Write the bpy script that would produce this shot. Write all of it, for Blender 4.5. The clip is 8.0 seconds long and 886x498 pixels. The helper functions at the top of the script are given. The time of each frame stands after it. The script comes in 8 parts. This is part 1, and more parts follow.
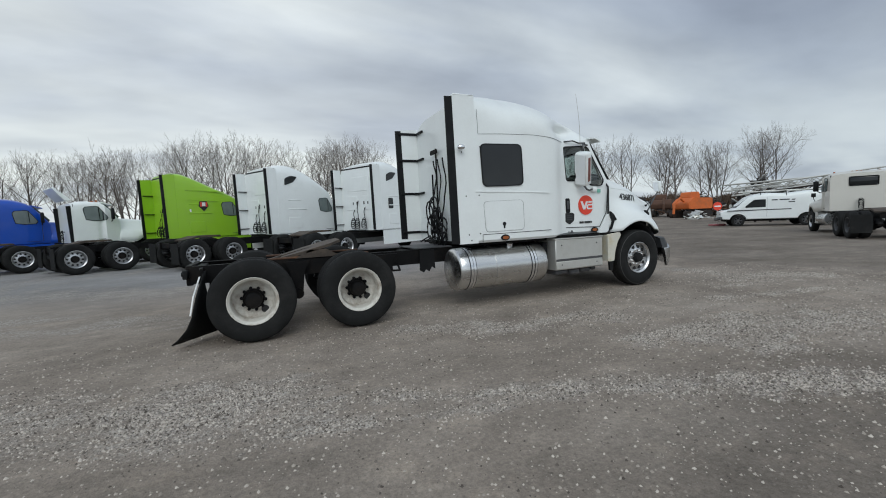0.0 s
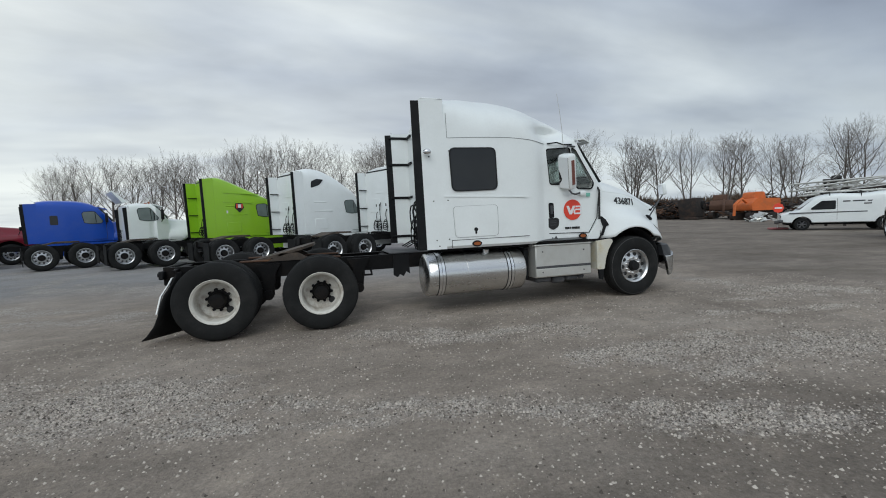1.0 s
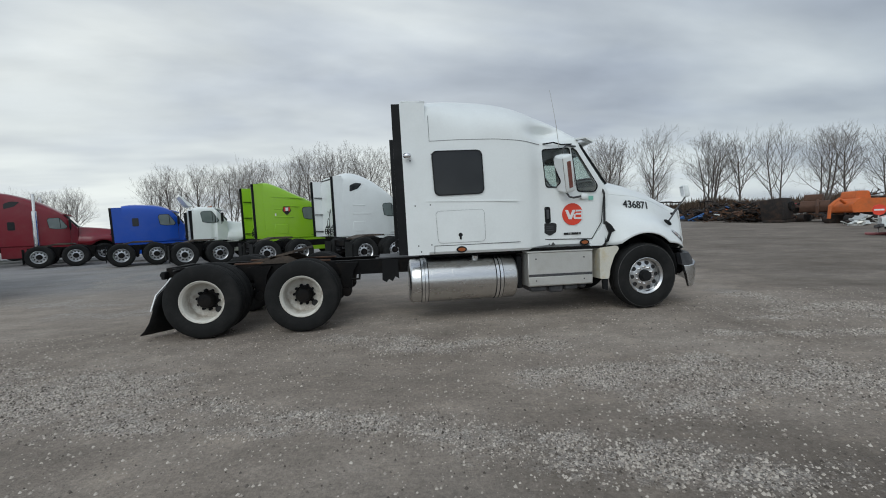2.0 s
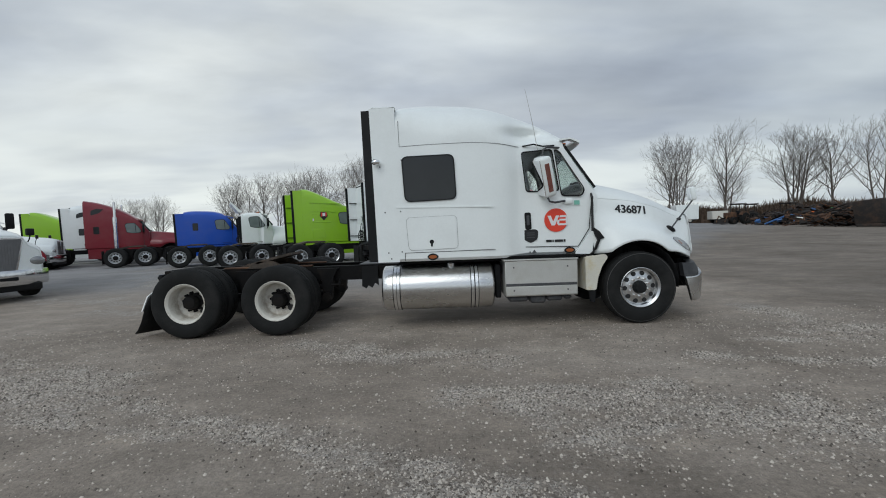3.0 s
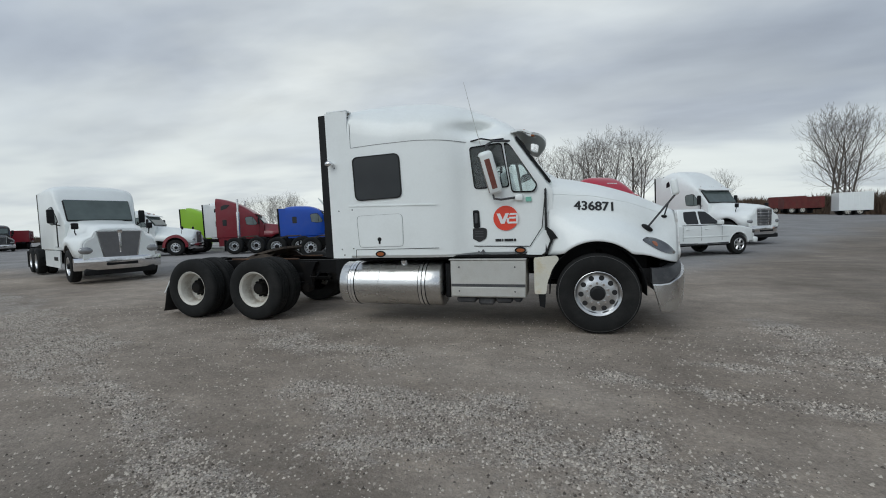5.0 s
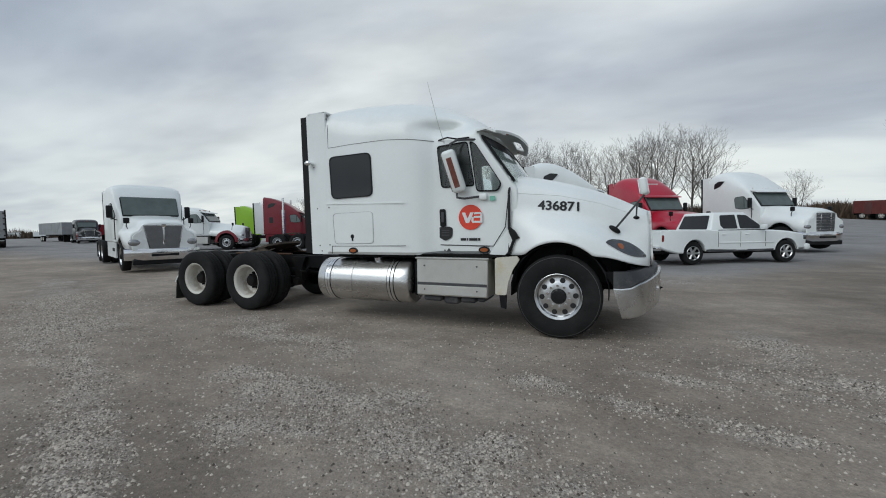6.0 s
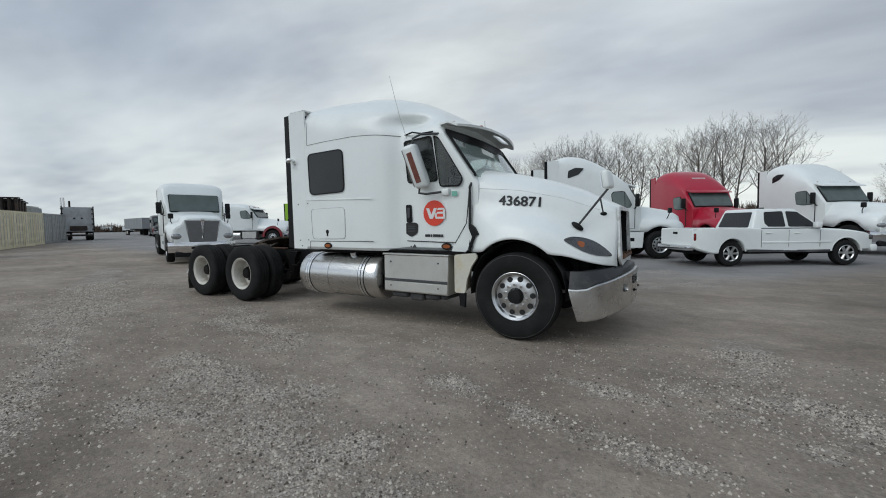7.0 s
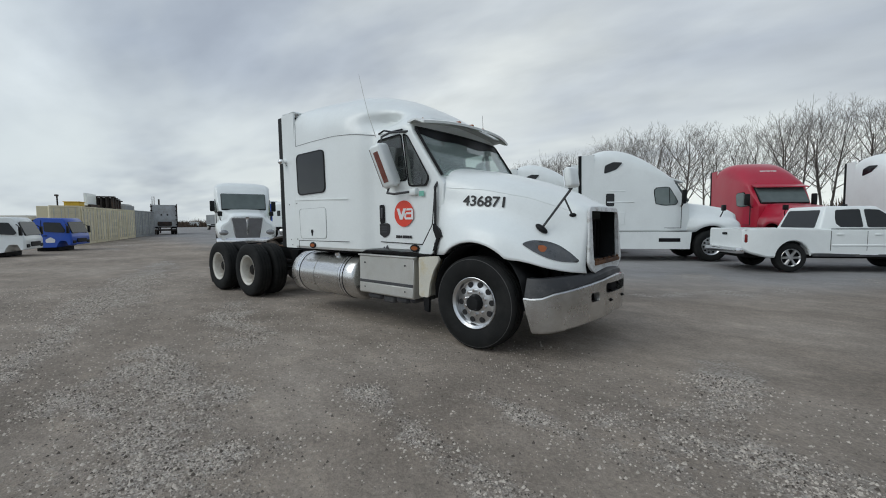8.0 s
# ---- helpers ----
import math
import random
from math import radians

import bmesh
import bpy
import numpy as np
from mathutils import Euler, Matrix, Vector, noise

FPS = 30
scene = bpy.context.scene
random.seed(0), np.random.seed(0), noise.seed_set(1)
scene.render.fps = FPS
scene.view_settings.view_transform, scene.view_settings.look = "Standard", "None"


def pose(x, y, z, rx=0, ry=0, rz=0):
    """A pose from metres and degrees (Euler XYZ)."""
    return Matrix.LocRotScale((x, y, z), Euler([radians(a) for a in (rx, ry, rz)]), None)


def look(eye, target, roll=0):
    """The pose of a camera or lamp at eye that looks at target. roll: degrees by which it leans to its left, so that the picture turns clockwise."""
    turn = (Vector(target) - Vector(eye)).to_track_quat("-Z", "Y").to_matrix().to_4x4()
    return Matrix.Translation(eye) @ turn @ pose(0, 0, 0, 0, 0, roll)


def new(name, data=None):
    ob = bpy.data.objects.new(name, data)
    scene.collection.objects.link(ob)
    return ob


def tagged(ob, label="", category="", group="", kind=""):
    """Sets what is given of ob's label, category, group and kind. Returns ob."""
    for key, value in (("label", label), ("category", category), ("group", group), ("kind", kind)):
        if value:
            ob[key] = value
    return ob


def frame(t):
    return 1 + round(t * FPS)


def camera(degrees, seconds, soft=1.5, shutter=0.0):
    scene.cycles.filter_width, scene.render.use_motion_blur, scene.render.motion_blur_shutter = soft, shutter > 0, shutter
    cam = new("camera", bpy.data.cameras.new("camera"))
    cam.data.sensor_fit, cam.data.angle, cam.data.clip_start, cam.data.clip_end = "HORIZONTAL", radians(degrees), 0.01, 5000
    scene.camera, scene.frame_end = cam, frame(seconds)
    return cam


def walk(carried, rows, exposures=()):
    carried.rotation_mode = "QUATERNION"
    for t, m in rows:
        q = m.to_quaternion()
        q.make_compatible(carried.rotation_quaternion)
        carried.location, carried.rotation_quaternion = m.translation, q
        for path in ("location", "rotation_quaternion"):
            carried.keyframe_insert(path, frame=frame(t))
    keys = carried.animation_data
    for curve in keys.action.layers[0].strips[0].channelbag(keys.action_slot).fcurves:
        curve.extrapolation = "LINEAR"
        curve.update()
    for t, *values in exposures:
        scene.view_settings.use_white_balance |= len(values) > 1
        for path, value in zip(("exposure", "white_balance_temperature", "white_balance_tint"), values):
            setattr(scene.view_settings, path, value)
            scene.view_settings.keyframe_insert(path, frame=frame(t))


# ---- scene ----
cam = camera(95.5, 8.0, soft=1.0)
PATH = [
    (0, (0.432, 0.311, 1.466), (1.242, 2.133, 1.314), -2.5),
    (0.5, (1.012, 0.103, 1.471), (1.726, 1.965, 1.326), -2.3),
    (1, (1.653, -0.066, 1.493), (2.231, 1.843, 1.352), -2.2),
    (1.5, (2.237, -0.209, 1.505), (2.678, 1.738, 1.384), -2.2),
    (1.7, (2.49, -0.193, 1.503), (2.863, 1.767, 1.378), -2.1),
    (2.8, (3.915, -0.134, 1.499), (3.97, 1.863, 1.398), -2.0),
    (3, (4.179, -0.11, 1.5), (4.175, 1.888, 1.407), -2.0),
    (3.5, (4.795, -0.096, 1.481), (4.653, 1.897, 1.392), -1.8),
    (4, (5.378, -0.049, 1.506), (5.145, 1.935, 1.415), -1.7),
    (4.5, (6.008, 0.057, 1.528), (5.648, 2.021, 1.431), -1.6),
    (4.7, (6.257, 0.12, 1.525), (5.817, 2.068, 1.419), -1.7),
    (5.8, (7.57, 0.51, 1.468), (6.82, 2.36, 1.355), -1.1),
    (6, (7.802, 0.593, 1.456), (7.017, 2.429, 1.349), -0.8),
    (6.5, (8.328, 0.882, 1.441), (7.438, 2.67, 1.329), -0.7),
    (7, (8.882, 1.23, 1.433), (7.868, 2.95, 1.312), -0.5),
    (7.5, (9.368, 1.608, 1.441), (8.22, 3.241, 1.316), -0.4),
    (8, (9.782, 2.119, 1.487), (8.523, 3.667, 1.35), -0.3),
]
EXPOSURE = -0.09
walk(cam, [(t, look(eye, target, roll)) for t, eye, target, roll in PATH], [(0, 0.06, 6330, 4), (1.5, 0.0, 6330, 4), (4, EXPOSURE, 6330, 4), (8, EXPOSURE + 0.02, 6330, 4)])

# ---- overcast sky and a weak, wide sun ----
SUN_EL, SUN_AZ = 40.0, 205.0
world = bpy.data.worlds.new("sky")
scene.world = world
world.use_nodes = True


def wire(nt, kind, **values):
    n = nt.nodes.new(kind)
    for k, v in values.items():
        if k in n.inputs.keys():
            n.inputs[k].default_value = v
        elif k == "operation":
            n.operation = v
        elif k == "data_type":
            n.data_type = v
        elif k == "blend_type":
            n.blend_type = v
    return n


def ramp(nt, fac, stops):
    r = nt.nodes.new("ShaderNodeValToRGB")
    els = r.color_ramp.elements
    while len(els) < len(stops):
        els.new(0.5)
    for e, (p, c) in zip(els, stops):
        e.position = p
        e.color = (c, c, c, 1) if isinstance(c, (int, float)) else (*c, 1)
    nt.links.new(fac, r.inputs["Fac"])
    return r.outputs["Color"]


def mixrgb(nt, fac, a, b, blend="MIX"):
    m = nt.nodes.new("ShaderNodeMix")
    m.data_type, m.blend_type = "RGBA", blend
    for sock, v in ((m.inputs[0], fac), (m.inputs[6], a), (m.inputs[7], b)):
        if isinstance(v, (int, float)):
            sock.default_value = v
        elif isinstance(v, tuple):
            sock.default_value = (*v, 1)
        else:
            nt.links.new(v, sock)
    return m.outputs[2]


def build_sky():
    nt = world.node_tree
    nt.nodes.clear()
    out = nt.nodes.new("ShaderNodeOutputWorld")
    bg = nt.nodes.new("ShaderNodeBackground")
    sky = nt.nodes.new("ShaderNodeTexSky")
    sky.sky_type, sky.sun_disc = "NISHITA", False
    sky.sun_elevation, sky.sun_rotation = radians(SUN_EL), radians(SUN_AZ)
    sky.air_density, sky.dust_density = 1.0, 2.0
    tc = nt.nodes.new("ShaderNodeTexCoord")
    sep = nt.nodes.new("ShaderNodeSeparateXYZ")
    nt.links.new(tc.outputs["Generated"], sep.inputs[0])
    # the cloud sheet: directions spread onto a flat layer, so that the bands thin out towards the horizon
    up = wire(nt, "ShaderNodeMath", operation="MAXIMUM")
    nt.links.new(sep.outputs["Z"], up.inputs[0])
    up.inputs[1].default_value = 0.0
    den = wire(nt, "ShaderNodeMath", operation="ADD")
    nt.links.new(up.outputs[0], den.inputs[0])
    den.inputs[1].default_value = 0.16
    flat = []
    for ax in ("X", "Y"):
        d = wire(nt, "ShaderNodeMath", operation="DIVIDE")
        nt.links.new(sep.outputs[ax], d.inputs[0])
        nt.links.new(den.outputs[0], d.inputs[1])
        flat.append(d)
    comb = nt.nodes.new("ShaderNodeCombineXYZ")
    nt.links.new(flat[0].outputs[0], comb.inputs[0])
    nt.links.new(flat[1].outputs[0], comb.inputs[1])
    mp = nt.nodes.new("ShaderNodeMapping")
    mp.inputs["Rotation"].default_value = (0, 0, radians(-24))
    mp.inputs["Scale"].default_value = (0.55, 1.0, 1.0)
    nt.links.new(comb.outputs[0], mp.inputs["Vector"])
    n1 = wire(nt, "ShaderNodeTexNoise", Scale=0.75, Detail=5.0, Roughness=0.5, Distortion=0.35)
    n2 = wire(nt, "ShaderNodeTexNoise", Scale=2.2, Detail=6.0, Roughness=0.55, Distortion=0.2)
    for n in (n1, n2):
        nt.links.new(mp.outputs[0], n.inputs["Vector"])
    c1 = ramp(nt, n1.outputs["Fac"], [(0.33, (0.42, 0.45, 0.54)), (0.45, (0.56, 0.595, 0.68)), (0.56, (0.76, 0.785, 0.83)), (0.68, (0.98, 0.99, 1.0))])
    c2 = ramp(nt, n2.outputs["Fac"], [(0.3, 0.86), (0.72, 1.10)])
    cloud = mixrgb(nt, 1.0, c1, c2, "MULTIPLY")
    # brighter, creamy strip low over the horizon
    low = ramp(nt, sep.outputs["Z"], [(0.0, 0.95), (0.14, 0.76), (0.32, 0.0)])
    n3 = wire(nt, "ShaderNodeTexNoise", Scale=1.6, Detail=3.0)
    nt.links.new(mp.outputs[0], n3.inputs["Vector"])
    gap = ramp(nt, n3.outputs["Fac"], [(0.36, 0.3), (0.60, 1.0)])
    lowf = mixrgb(nt, 1.0, low, gap, "MULTIPLY")
    cloud = mixrgb(nt, lowf, cloud, (0.965, 0.985, 0.985))
    # the cloud glows round the hidden sun
    dot = nt.nodes.new("ShaderNodeVectorMath")
    dot.operation = "DOT_PRODUCT"
    nt.links.new(tc.outputs["Generated"], dot.inputs[0])
    a = radians(SUN_AZ)
    e = radians(SUN_EL)
    dot.inputs[1].default_value = (math.sin(a) * math.cos(e), math.cos(a) * math.cos(e), math.sin(e))
    glow = ramp(nt, dot.outputs["Value"], [(0.0, 1.0), (0.55, 1.18), (1.0, 1.7)])
    cloud = mixrgb(nt, 1.0, cloud, glow, "MULTIPLY")
    # thinner cloud to the north, thicker towards the east and west
    north = nt.nodes.new("ShaderNodeVectorMath")
    north.operation = "DOT_PRODUCT"
    nt.links.new(tc.outputs["Generated"], north.inputs[0])
    north.inputs[1].default_value = (-0.31, 0.95, 0.0)
    thin = ramp(nt, north.outputs["Value"], [(0.2, (0.755, 0.78, 0.825)), (0.6, (0.93, 0.94, 0.955)), (0.88, (1.13, 1.115, 1.09))])
    cloud = mixrgb(nt, 1.0, cloud, thin, "MULTIPLY")
    # an overcast sky is brightest overhead
    zen = ramp(nt, sep.outputs["Z"], [(0.42, 1.0), (0.95, 1.02)])
    cloud = mixrgb(nt, 1.0, cloud, zen, "MULTIPLY")
    # the clear sky behind shows very little through the cloud
    dim = mixrgb(nt, 1.0, sky.outputs[0], (0.1, 0.1, 0.1), "MULTIPLY")
    col = mixrgb(nt, 0.94, dim, cloud)
    nt.links.new(col, bg.inputs["Color"])
    bg.inputs["Strength"].default_value = 0.89
    nt.links.new(bg.outputs[0], out.inputs[0])


build_sky()
sun = new("sun", bpy.data.lights.new("sun", "SUN"))
sun.data.energy, sun.data.angle, sun.data.color = 0.85, radians(40), (1.0, 0.97, 0.93)
az = radians(SUN_AZ)
SUN_DIR = Vector((math.sin(az) * math.cos(radians(SUN_EL)), math.cos(az) * math.cos(radians(SUN_EL)), math.sin(radians(SUN_EL))))
sun.matrix_world = look(SUN_DIR * 60, (0, 0, 0))

# ---- materials ----


def material(name, color, rough=0.5, metal=0.0, var=0.12, scale=3.0, bump=0.0, bscale=60.0, dirt=None, dirt_amt=0.0, dirt_scale=1.5,
             coat=0.0, spec=0.5, per_object=0.0, rough_var=0.1, stretch=(1, 1, 1)):
    m = bpy.data.materials.new(name)
    m.use_nodes = True
    nt = m.node_tree
    bsdf = nt.nodes["Principled BSDF"]
    tc = nt.nodes.new("ShaderNodeTexCoord")
    mp = nt.nodes.new("ShaderNodeMapping")
    mp.inputs["Scale"].default_value = stretch
    nt.links.new(tc.outputs["Object"], mp.inputs["Vector"])
    big = wire(nt, "ShaderNodeTexNoise", Scale=scale, Detail=5.0, Roughness=0.6)
    fine = wire(nt, "ShaderNodeTexNoise", Scale=bscale, Detail=4.0, Roughness=0.65)
    for n in (big, fine):
        nt.links.new(mp.outputs[0], n.inputs["Vector"])
    shade = ramp(nt, big.outputs["Fac"], [(0.25, 1 - var), (0.75, 1 + var * 0.6)])
    col = mixrgb(nt, 1.0, color, shade, "MULTIPLY")
    grain = ramp(nt, fine.outputs["Fac"], [(0.3, 1 - var * 0.6), (0.7, 1 + var * 0.4)])
    col = mixrgb(nt, 1.0, col, grain, "MULTIPLY")
    if dirt:
        dn = wire(nt, "ShaderNodeTexNoise", Scale=dirt_scale, Detail=8.0, Roughness=0.7)
        nt.links.new(mp.outputs[0], dn.inputs["Vector"])
        df = ramp(nt, dn.outputs["Fac"], [(0.48, 0.0), (0.72, dirt_amt)])
        col = mixrgb(nt, df, col, dirt)
    if per_object:
        oi = nt.nodes.new("ShaderNodeObjectInfo")
        r = ramp(nt, oi.outputs["Random"], [(0.0, 1 - per_object), (1.0, 1 + per_object)])
        col = mixrgb(nt, 1.0, col, r, "MULTIPLY")
    nt.links.new(col, bsdf.inputs["Base Color"])
    rr = wire(nt, "ShaderNodeMapRange")
    rr.inputs["To Min"].default_value = max(0.02, rough - rough_var)
    rr.inputs["To Max"].default_value = min(1.0, rough + rough_var)
    nt.links.new(big.outputs["Fac"], rr.inputs["Value"])
    nt.links.new(rr.outputs[0], bsdf.inputs["Roughness"])
    bsdf.inputs["Metallic"].default_value = metal
    bsdf.inputs["Specular IOR Level"].default_value = spec
    bsdf.inputs["Coat Weight"].default_value = coat
    bsdf.inputs["Coat Roughness"].default_value = 0.12
    if bump:
        b = wire(nt, "ShaderNodeBump", Strength=bump, Distance=0.01)
        nt.links.new(fine.outputs["Fac"], b.inputs["Height"])
        nt.links.new(b.outputs[0], bsdf.inputs["Normal"])
    return m


GRIME = (0.23, 0.21, 0.18)
PAINT = {}
for key, rgb in (("white", (0.84, 0.875, 0.865)), ("cream", (0.66, 0.64, 0.58)), ("green", (0.30, 0.56, 0.02)), ("blue", (0.002, 0.068, 0.45)),
                 ("black", (0.012, 0.012, 0.014)), ("maroon", (0.19, 0.004, 0.014)), ("red", (0.42, 0.008, 0.034)), ("orange", (0.62, 0.12, 0.02))):
    PAINT[key] = material("paint_" + key, rgb, 0.32, 0, 0.03, 1.2, 0.0, 30, GRIME, 0.09, 1.1, coat=0.35, rough_var=0.08)
M_RUBBER = material("tyre_rubber", (0.017, 0.0175, 0.0175), 0.8, 0, 0.25, 5, 0.25, 90, (0.045, 0.043, 0.041), 0.5, 2.2, spec=0.15)
M_RIM_WHITE = material("rim_white_paint", (0.66, 0.64, 0.58), 0.5, 0, 0.1, 6, 0.05, 60, (0.16, 0.09, 0.04), 0.75, 5.0)
M_ALU = material("polished_aluminium", (0.80, 0.81, 0.82), 0.24, 1.0, 0.06, 5, 0.02, 80, (0.42, 0.41, 0.39), 0.35, 4.0)
M_WHEEL = material("dull_wheel_aluminium", (0.66, 0.67, 0.68), 0.30, 1.0, 0.10, 6, 0.04, 80, (0.30, 0.29, 0.27), 0.45, 5.0)
M_MESH = material("grey_grille_mesh", (0.20, 0.20, 0.205), 0.45, 0.7, 0.15, 8, 0.3, 160)
M_CHROME = material("chrome", (0.78, 0.78, 0.79), 0.14, 1.0, 0.05, 4, 0.0, 60, (0.35, 0.33, 0.30), 0.35, 3.0)
M_TANK = material("brushed_tank_aluminium", (0.66, 0.66, 0.65), 0.27, 1.0, 0.06, 2.5, 0.03, 45, (0.5, 0.48, 0.45), 0.3, 3.0, stretch=(0.25, 1, 1))
M_SHEET = material("dull_aluminium_sheet", (0.60, 0.60, 0.57), 0.42, 0.55, 0.07, 3, 0.03, 60, (0.40, 0.37, 0.31), 0.35, 2.5)
M_FRAME = material("black_chassis_steel", (0.006, 0.006, 0.0065), 0.6, 0, 0.35, 3, 0.12, 40, (0.03, 0.022, 0.016), 0.5, 3.0, spec=0.15)
M_BLACK = material("black_plastic", (0.008, 0.0085, 0.0095), 0.5, 0, 0.2, 4, 0.06, 90, (0.035, 0.035, 0.035), 0.35, 2.0, spec=0.2)
M_GREYPL = material("weathered_grey_plastic", (0.055, 0.057, 0.062), 0.55, 0, 0.2, 4, 0.08, 80, (0.22, 0.21, 0.20), 0.5, 2.5)
M_RUST = material("rusty_steel", (0.085, 0.045, 0.028), 0.85, 0.1, 0.4, 3, 0.3, 40, (0.25, 0.12, 0.05), 0.7, 2.0)
M_SCRAP = material("dark_scrap_steel", (0.028, 0.024, 0.022), 0.8, 0.2, 0.4, 3, 0.3, 40, (0.09, 0.05, 0.032), 0.7, 1.5, per_object=0.35)
M_GREASE = material("greasy_plate", (0.055, 0.042, 0.032), 0.7, 0, 0.35, 4, 0.2, 40, (0.17, 0.12, 0.08), 0.6, 3.0)
M_LAMP_A = material("amber_lens", (0.34, 0.10, 0.03), 0.2, 0, 0.08, 20, 0.05, 200)
M_LAMP_R = material("red_lens", (0.20, 0.014, 0.012), 0.2, 0, 0.08, 20, 0.05, 200)
M_REFLEX = material("white_reflective_tape", (0.78, 0.78, 0.76), 0.35, 0, 0.1, 8, 0.0, 60, GRIME, 0.4, 6)
M_REDBROWN = material("mottled_red_brown", (0.20, 0.062, 0.045), 0.4, 0, 0.2, 8, 0.1, 60, (0.32, 0.27, 0.24), 0.4, 6)
M_DECALRED = material("decal_red", (0.72, 0.055, 0.025), 0.4, 0, 0.05, 6)
M_DECALWHITE = material("decal_white", (0.78, 0.78, 0.78), 0.4, 0, 0.05, 6)
M_DECALBLACK = material("decal_black", (0.012, 0.012, 0.013), 0.45, 0, 0.1, 6)
M_STICKER = material("sticker_green", (0.20, 0.50, 0.40), 0.5, 0, 0.1, 12)
M_STAINED = material("stained_cream_plastic", (0.62, 0.60, 0.52), 0.5, 0, 0.1, 4, 0.04, 60, (0.50, 0.38, 0.12), 0.8, 3.5)
M_SEAT = material("grey_cloth", (0.10, 0.10, 0.105), 0.9, 0, 0.2, 8, 0.2, 200)
M_DASH = material("dashboard_plastic", (0.06, 0.06, 0.062), 0.7, 0, 0.15, 6, 0.1, 150)
M_BUMPER = material("dented_chrome", (0.64, 0.64, 0.63), 0.27, 1.0, 0.12, 3, 0.10, 14, (0.30, 0.28, 0.25), 0.5, 2.0)
M_WORNWHITE = material("chipped_white_paint", (0.74, 0.76, 0.755), 0.45, 0, 0.12, 6, 0.05, 60, (0.13, 0.085, 0.05), 0.65, 9.0)
M_LINING = material("cab_lining", (0.36, 0.355, 0.335), 0.85, 0, 0.15, 4, 0.1, 120)
M_FAINT = material("filled_panel_joint", (0.22, 0.225, 0.23), 0.7, 0, 0.1, 6)
M_REDRUST = material("faded_red_steel", (0.12, 0.018, 0.016), 0.7, 0, 0.3, 1.5, 0.1, 30, (0.10, 0.05, 0.03), 0.5, 1.2)
M_SEAM = material("panel_gap", (0.03, 0.03, 0.03), 0.8, 0, 0.1, 6)
M_BARK = material("grey_bark", (0.125, 0.105, 0.09), 0.9, 0, 0.3, 1.5, 0.4, 20, per_object=0.15)
M_TWIG = material("grey_twigs", (0.205, 0.185, 0.168), 0.9, 0, 0.2, 1.5, per_object=0.12)
M_BRUSH = material("dry_brush", (0.115, 0.08, 0.056), 0.95, 0, 0.35, 0.4, per_object=0.2)
M_CONT = material("beige_container_paint", (0.74, 0.68, 0.49), 0.6, 0, 0.10, 0.8, 0.05, 30, (0.36, 0.27, 0.17), 0.3, 1.2, per_object=0.1)
M_CONTGREY = material("grey_container_paint", (0.30, 0.32, 0.33), 0.6, 0, 0.12, 0.8, 0.05, 30, (0.2, 0.15, 0.1), 0.4, 1.2, per_object=0.15)


def glass(name, tint, rough=0.02, trans=1.0):
    m = bpy.data.materials.new(name)
    m.use_nodes = True
    nt = m.node_tree
    b = nt.nodes["Principled BSDF"]
    n = wire(nt, "ShaderNodeTexNoise", Scale=2.5, Detail=5.0)
    tc = nt.nodes.new("ShaderNodeTexCoord")
    nt.links.new(tc.outputs["Object"], n.inputs["Vector"])
    nt.links.new(mixrgb(nt, 1.0, tint, ramp(nt, n.outputs["Fac"], [(0.3, 0.85), (0.7, 1.1)]), "MULTIPLY"), b.inputs["Base Color"])
    b.inputs["Roughness"].default_value = rough
    b.inputs["Transmission Weight"].default_value = trans
    b.inputs["IOR"].default_value = 1.45
    return m


M_GLASS = glass("clear_glass", (0.86, 0.92, 0.90))
# partly opaque pale tint stands in for sky mirrored in the windshield
M_SHEENGLASS = glass("sky_sheen_windshield_glass", (0.60, 0.70, 0.67), 0.03, 0.84)
# opaque; the pale colour stands in for brightness seen through the cab
M_DOORGLASS = glass("pale_door_glass", (0.17, 0.205, 0.20), 0.04, 0.0)
# opaque; the grey-green stands in for reflections on the screen
M_SCREEN = glass("grey_windshield", (0.10, 0.125, 0.122), 0.05, 0.0)
M_BUMPTOP = material("scuffed_dark_plastic", (0.028, 0.029, 0.032), 0.5, 0, 0.2, 4, 0.08, 80, (0.16, 0.155, 0.15), 0.6, 2.5)
M_TINT = glass("tinted_window", (0.016, 0.018, 0.020), 0.08, 0.0)
M_HEADLAMP = material("headlamp_lens", (0.11, 0.115, 0.12), 0.15, 0.5, 0.5, 12, 0.1, 60, (0.05, 0.05, 0.05), 0.9, 6, coat=0.8)
M_CLEARLAMP = material("clear_lamp_lens", (0.34, 0.35, 0.36), 0.12, 0.5, 0.35, 14, 0.1, 60, (0.16, 0.16, 0.16), 0.7, 7, coat=0.8)
M_SIDEWALL = material("scuffed_sidewall", (0.075, 0.074, 0.073), 0.85, 0, 0.3, 8, 0.2, 90, (0.12, 0.115, 0.11), 0.5, 9.0)
M_MIRROR = material("mirror_glass", (0.85, 0.85, 0.86), 0.03, 1.0, 0.02, 4, rough_var=0.01)


# ---- mesh helpers ----


def finish(bm, name, mat, smooth=38):
    me = bpy.data.meshes.new(name)
    bm.normal_update()
    bm.to_mesh(me)
    bm.free()
    me.materials.append(mat)
    if smooth:
        me.polygons.foreach_set("use_smooth", [True] * len(me.polygons))
        me.set_sharp_from_angle(angle=radians(smooth))
    return me


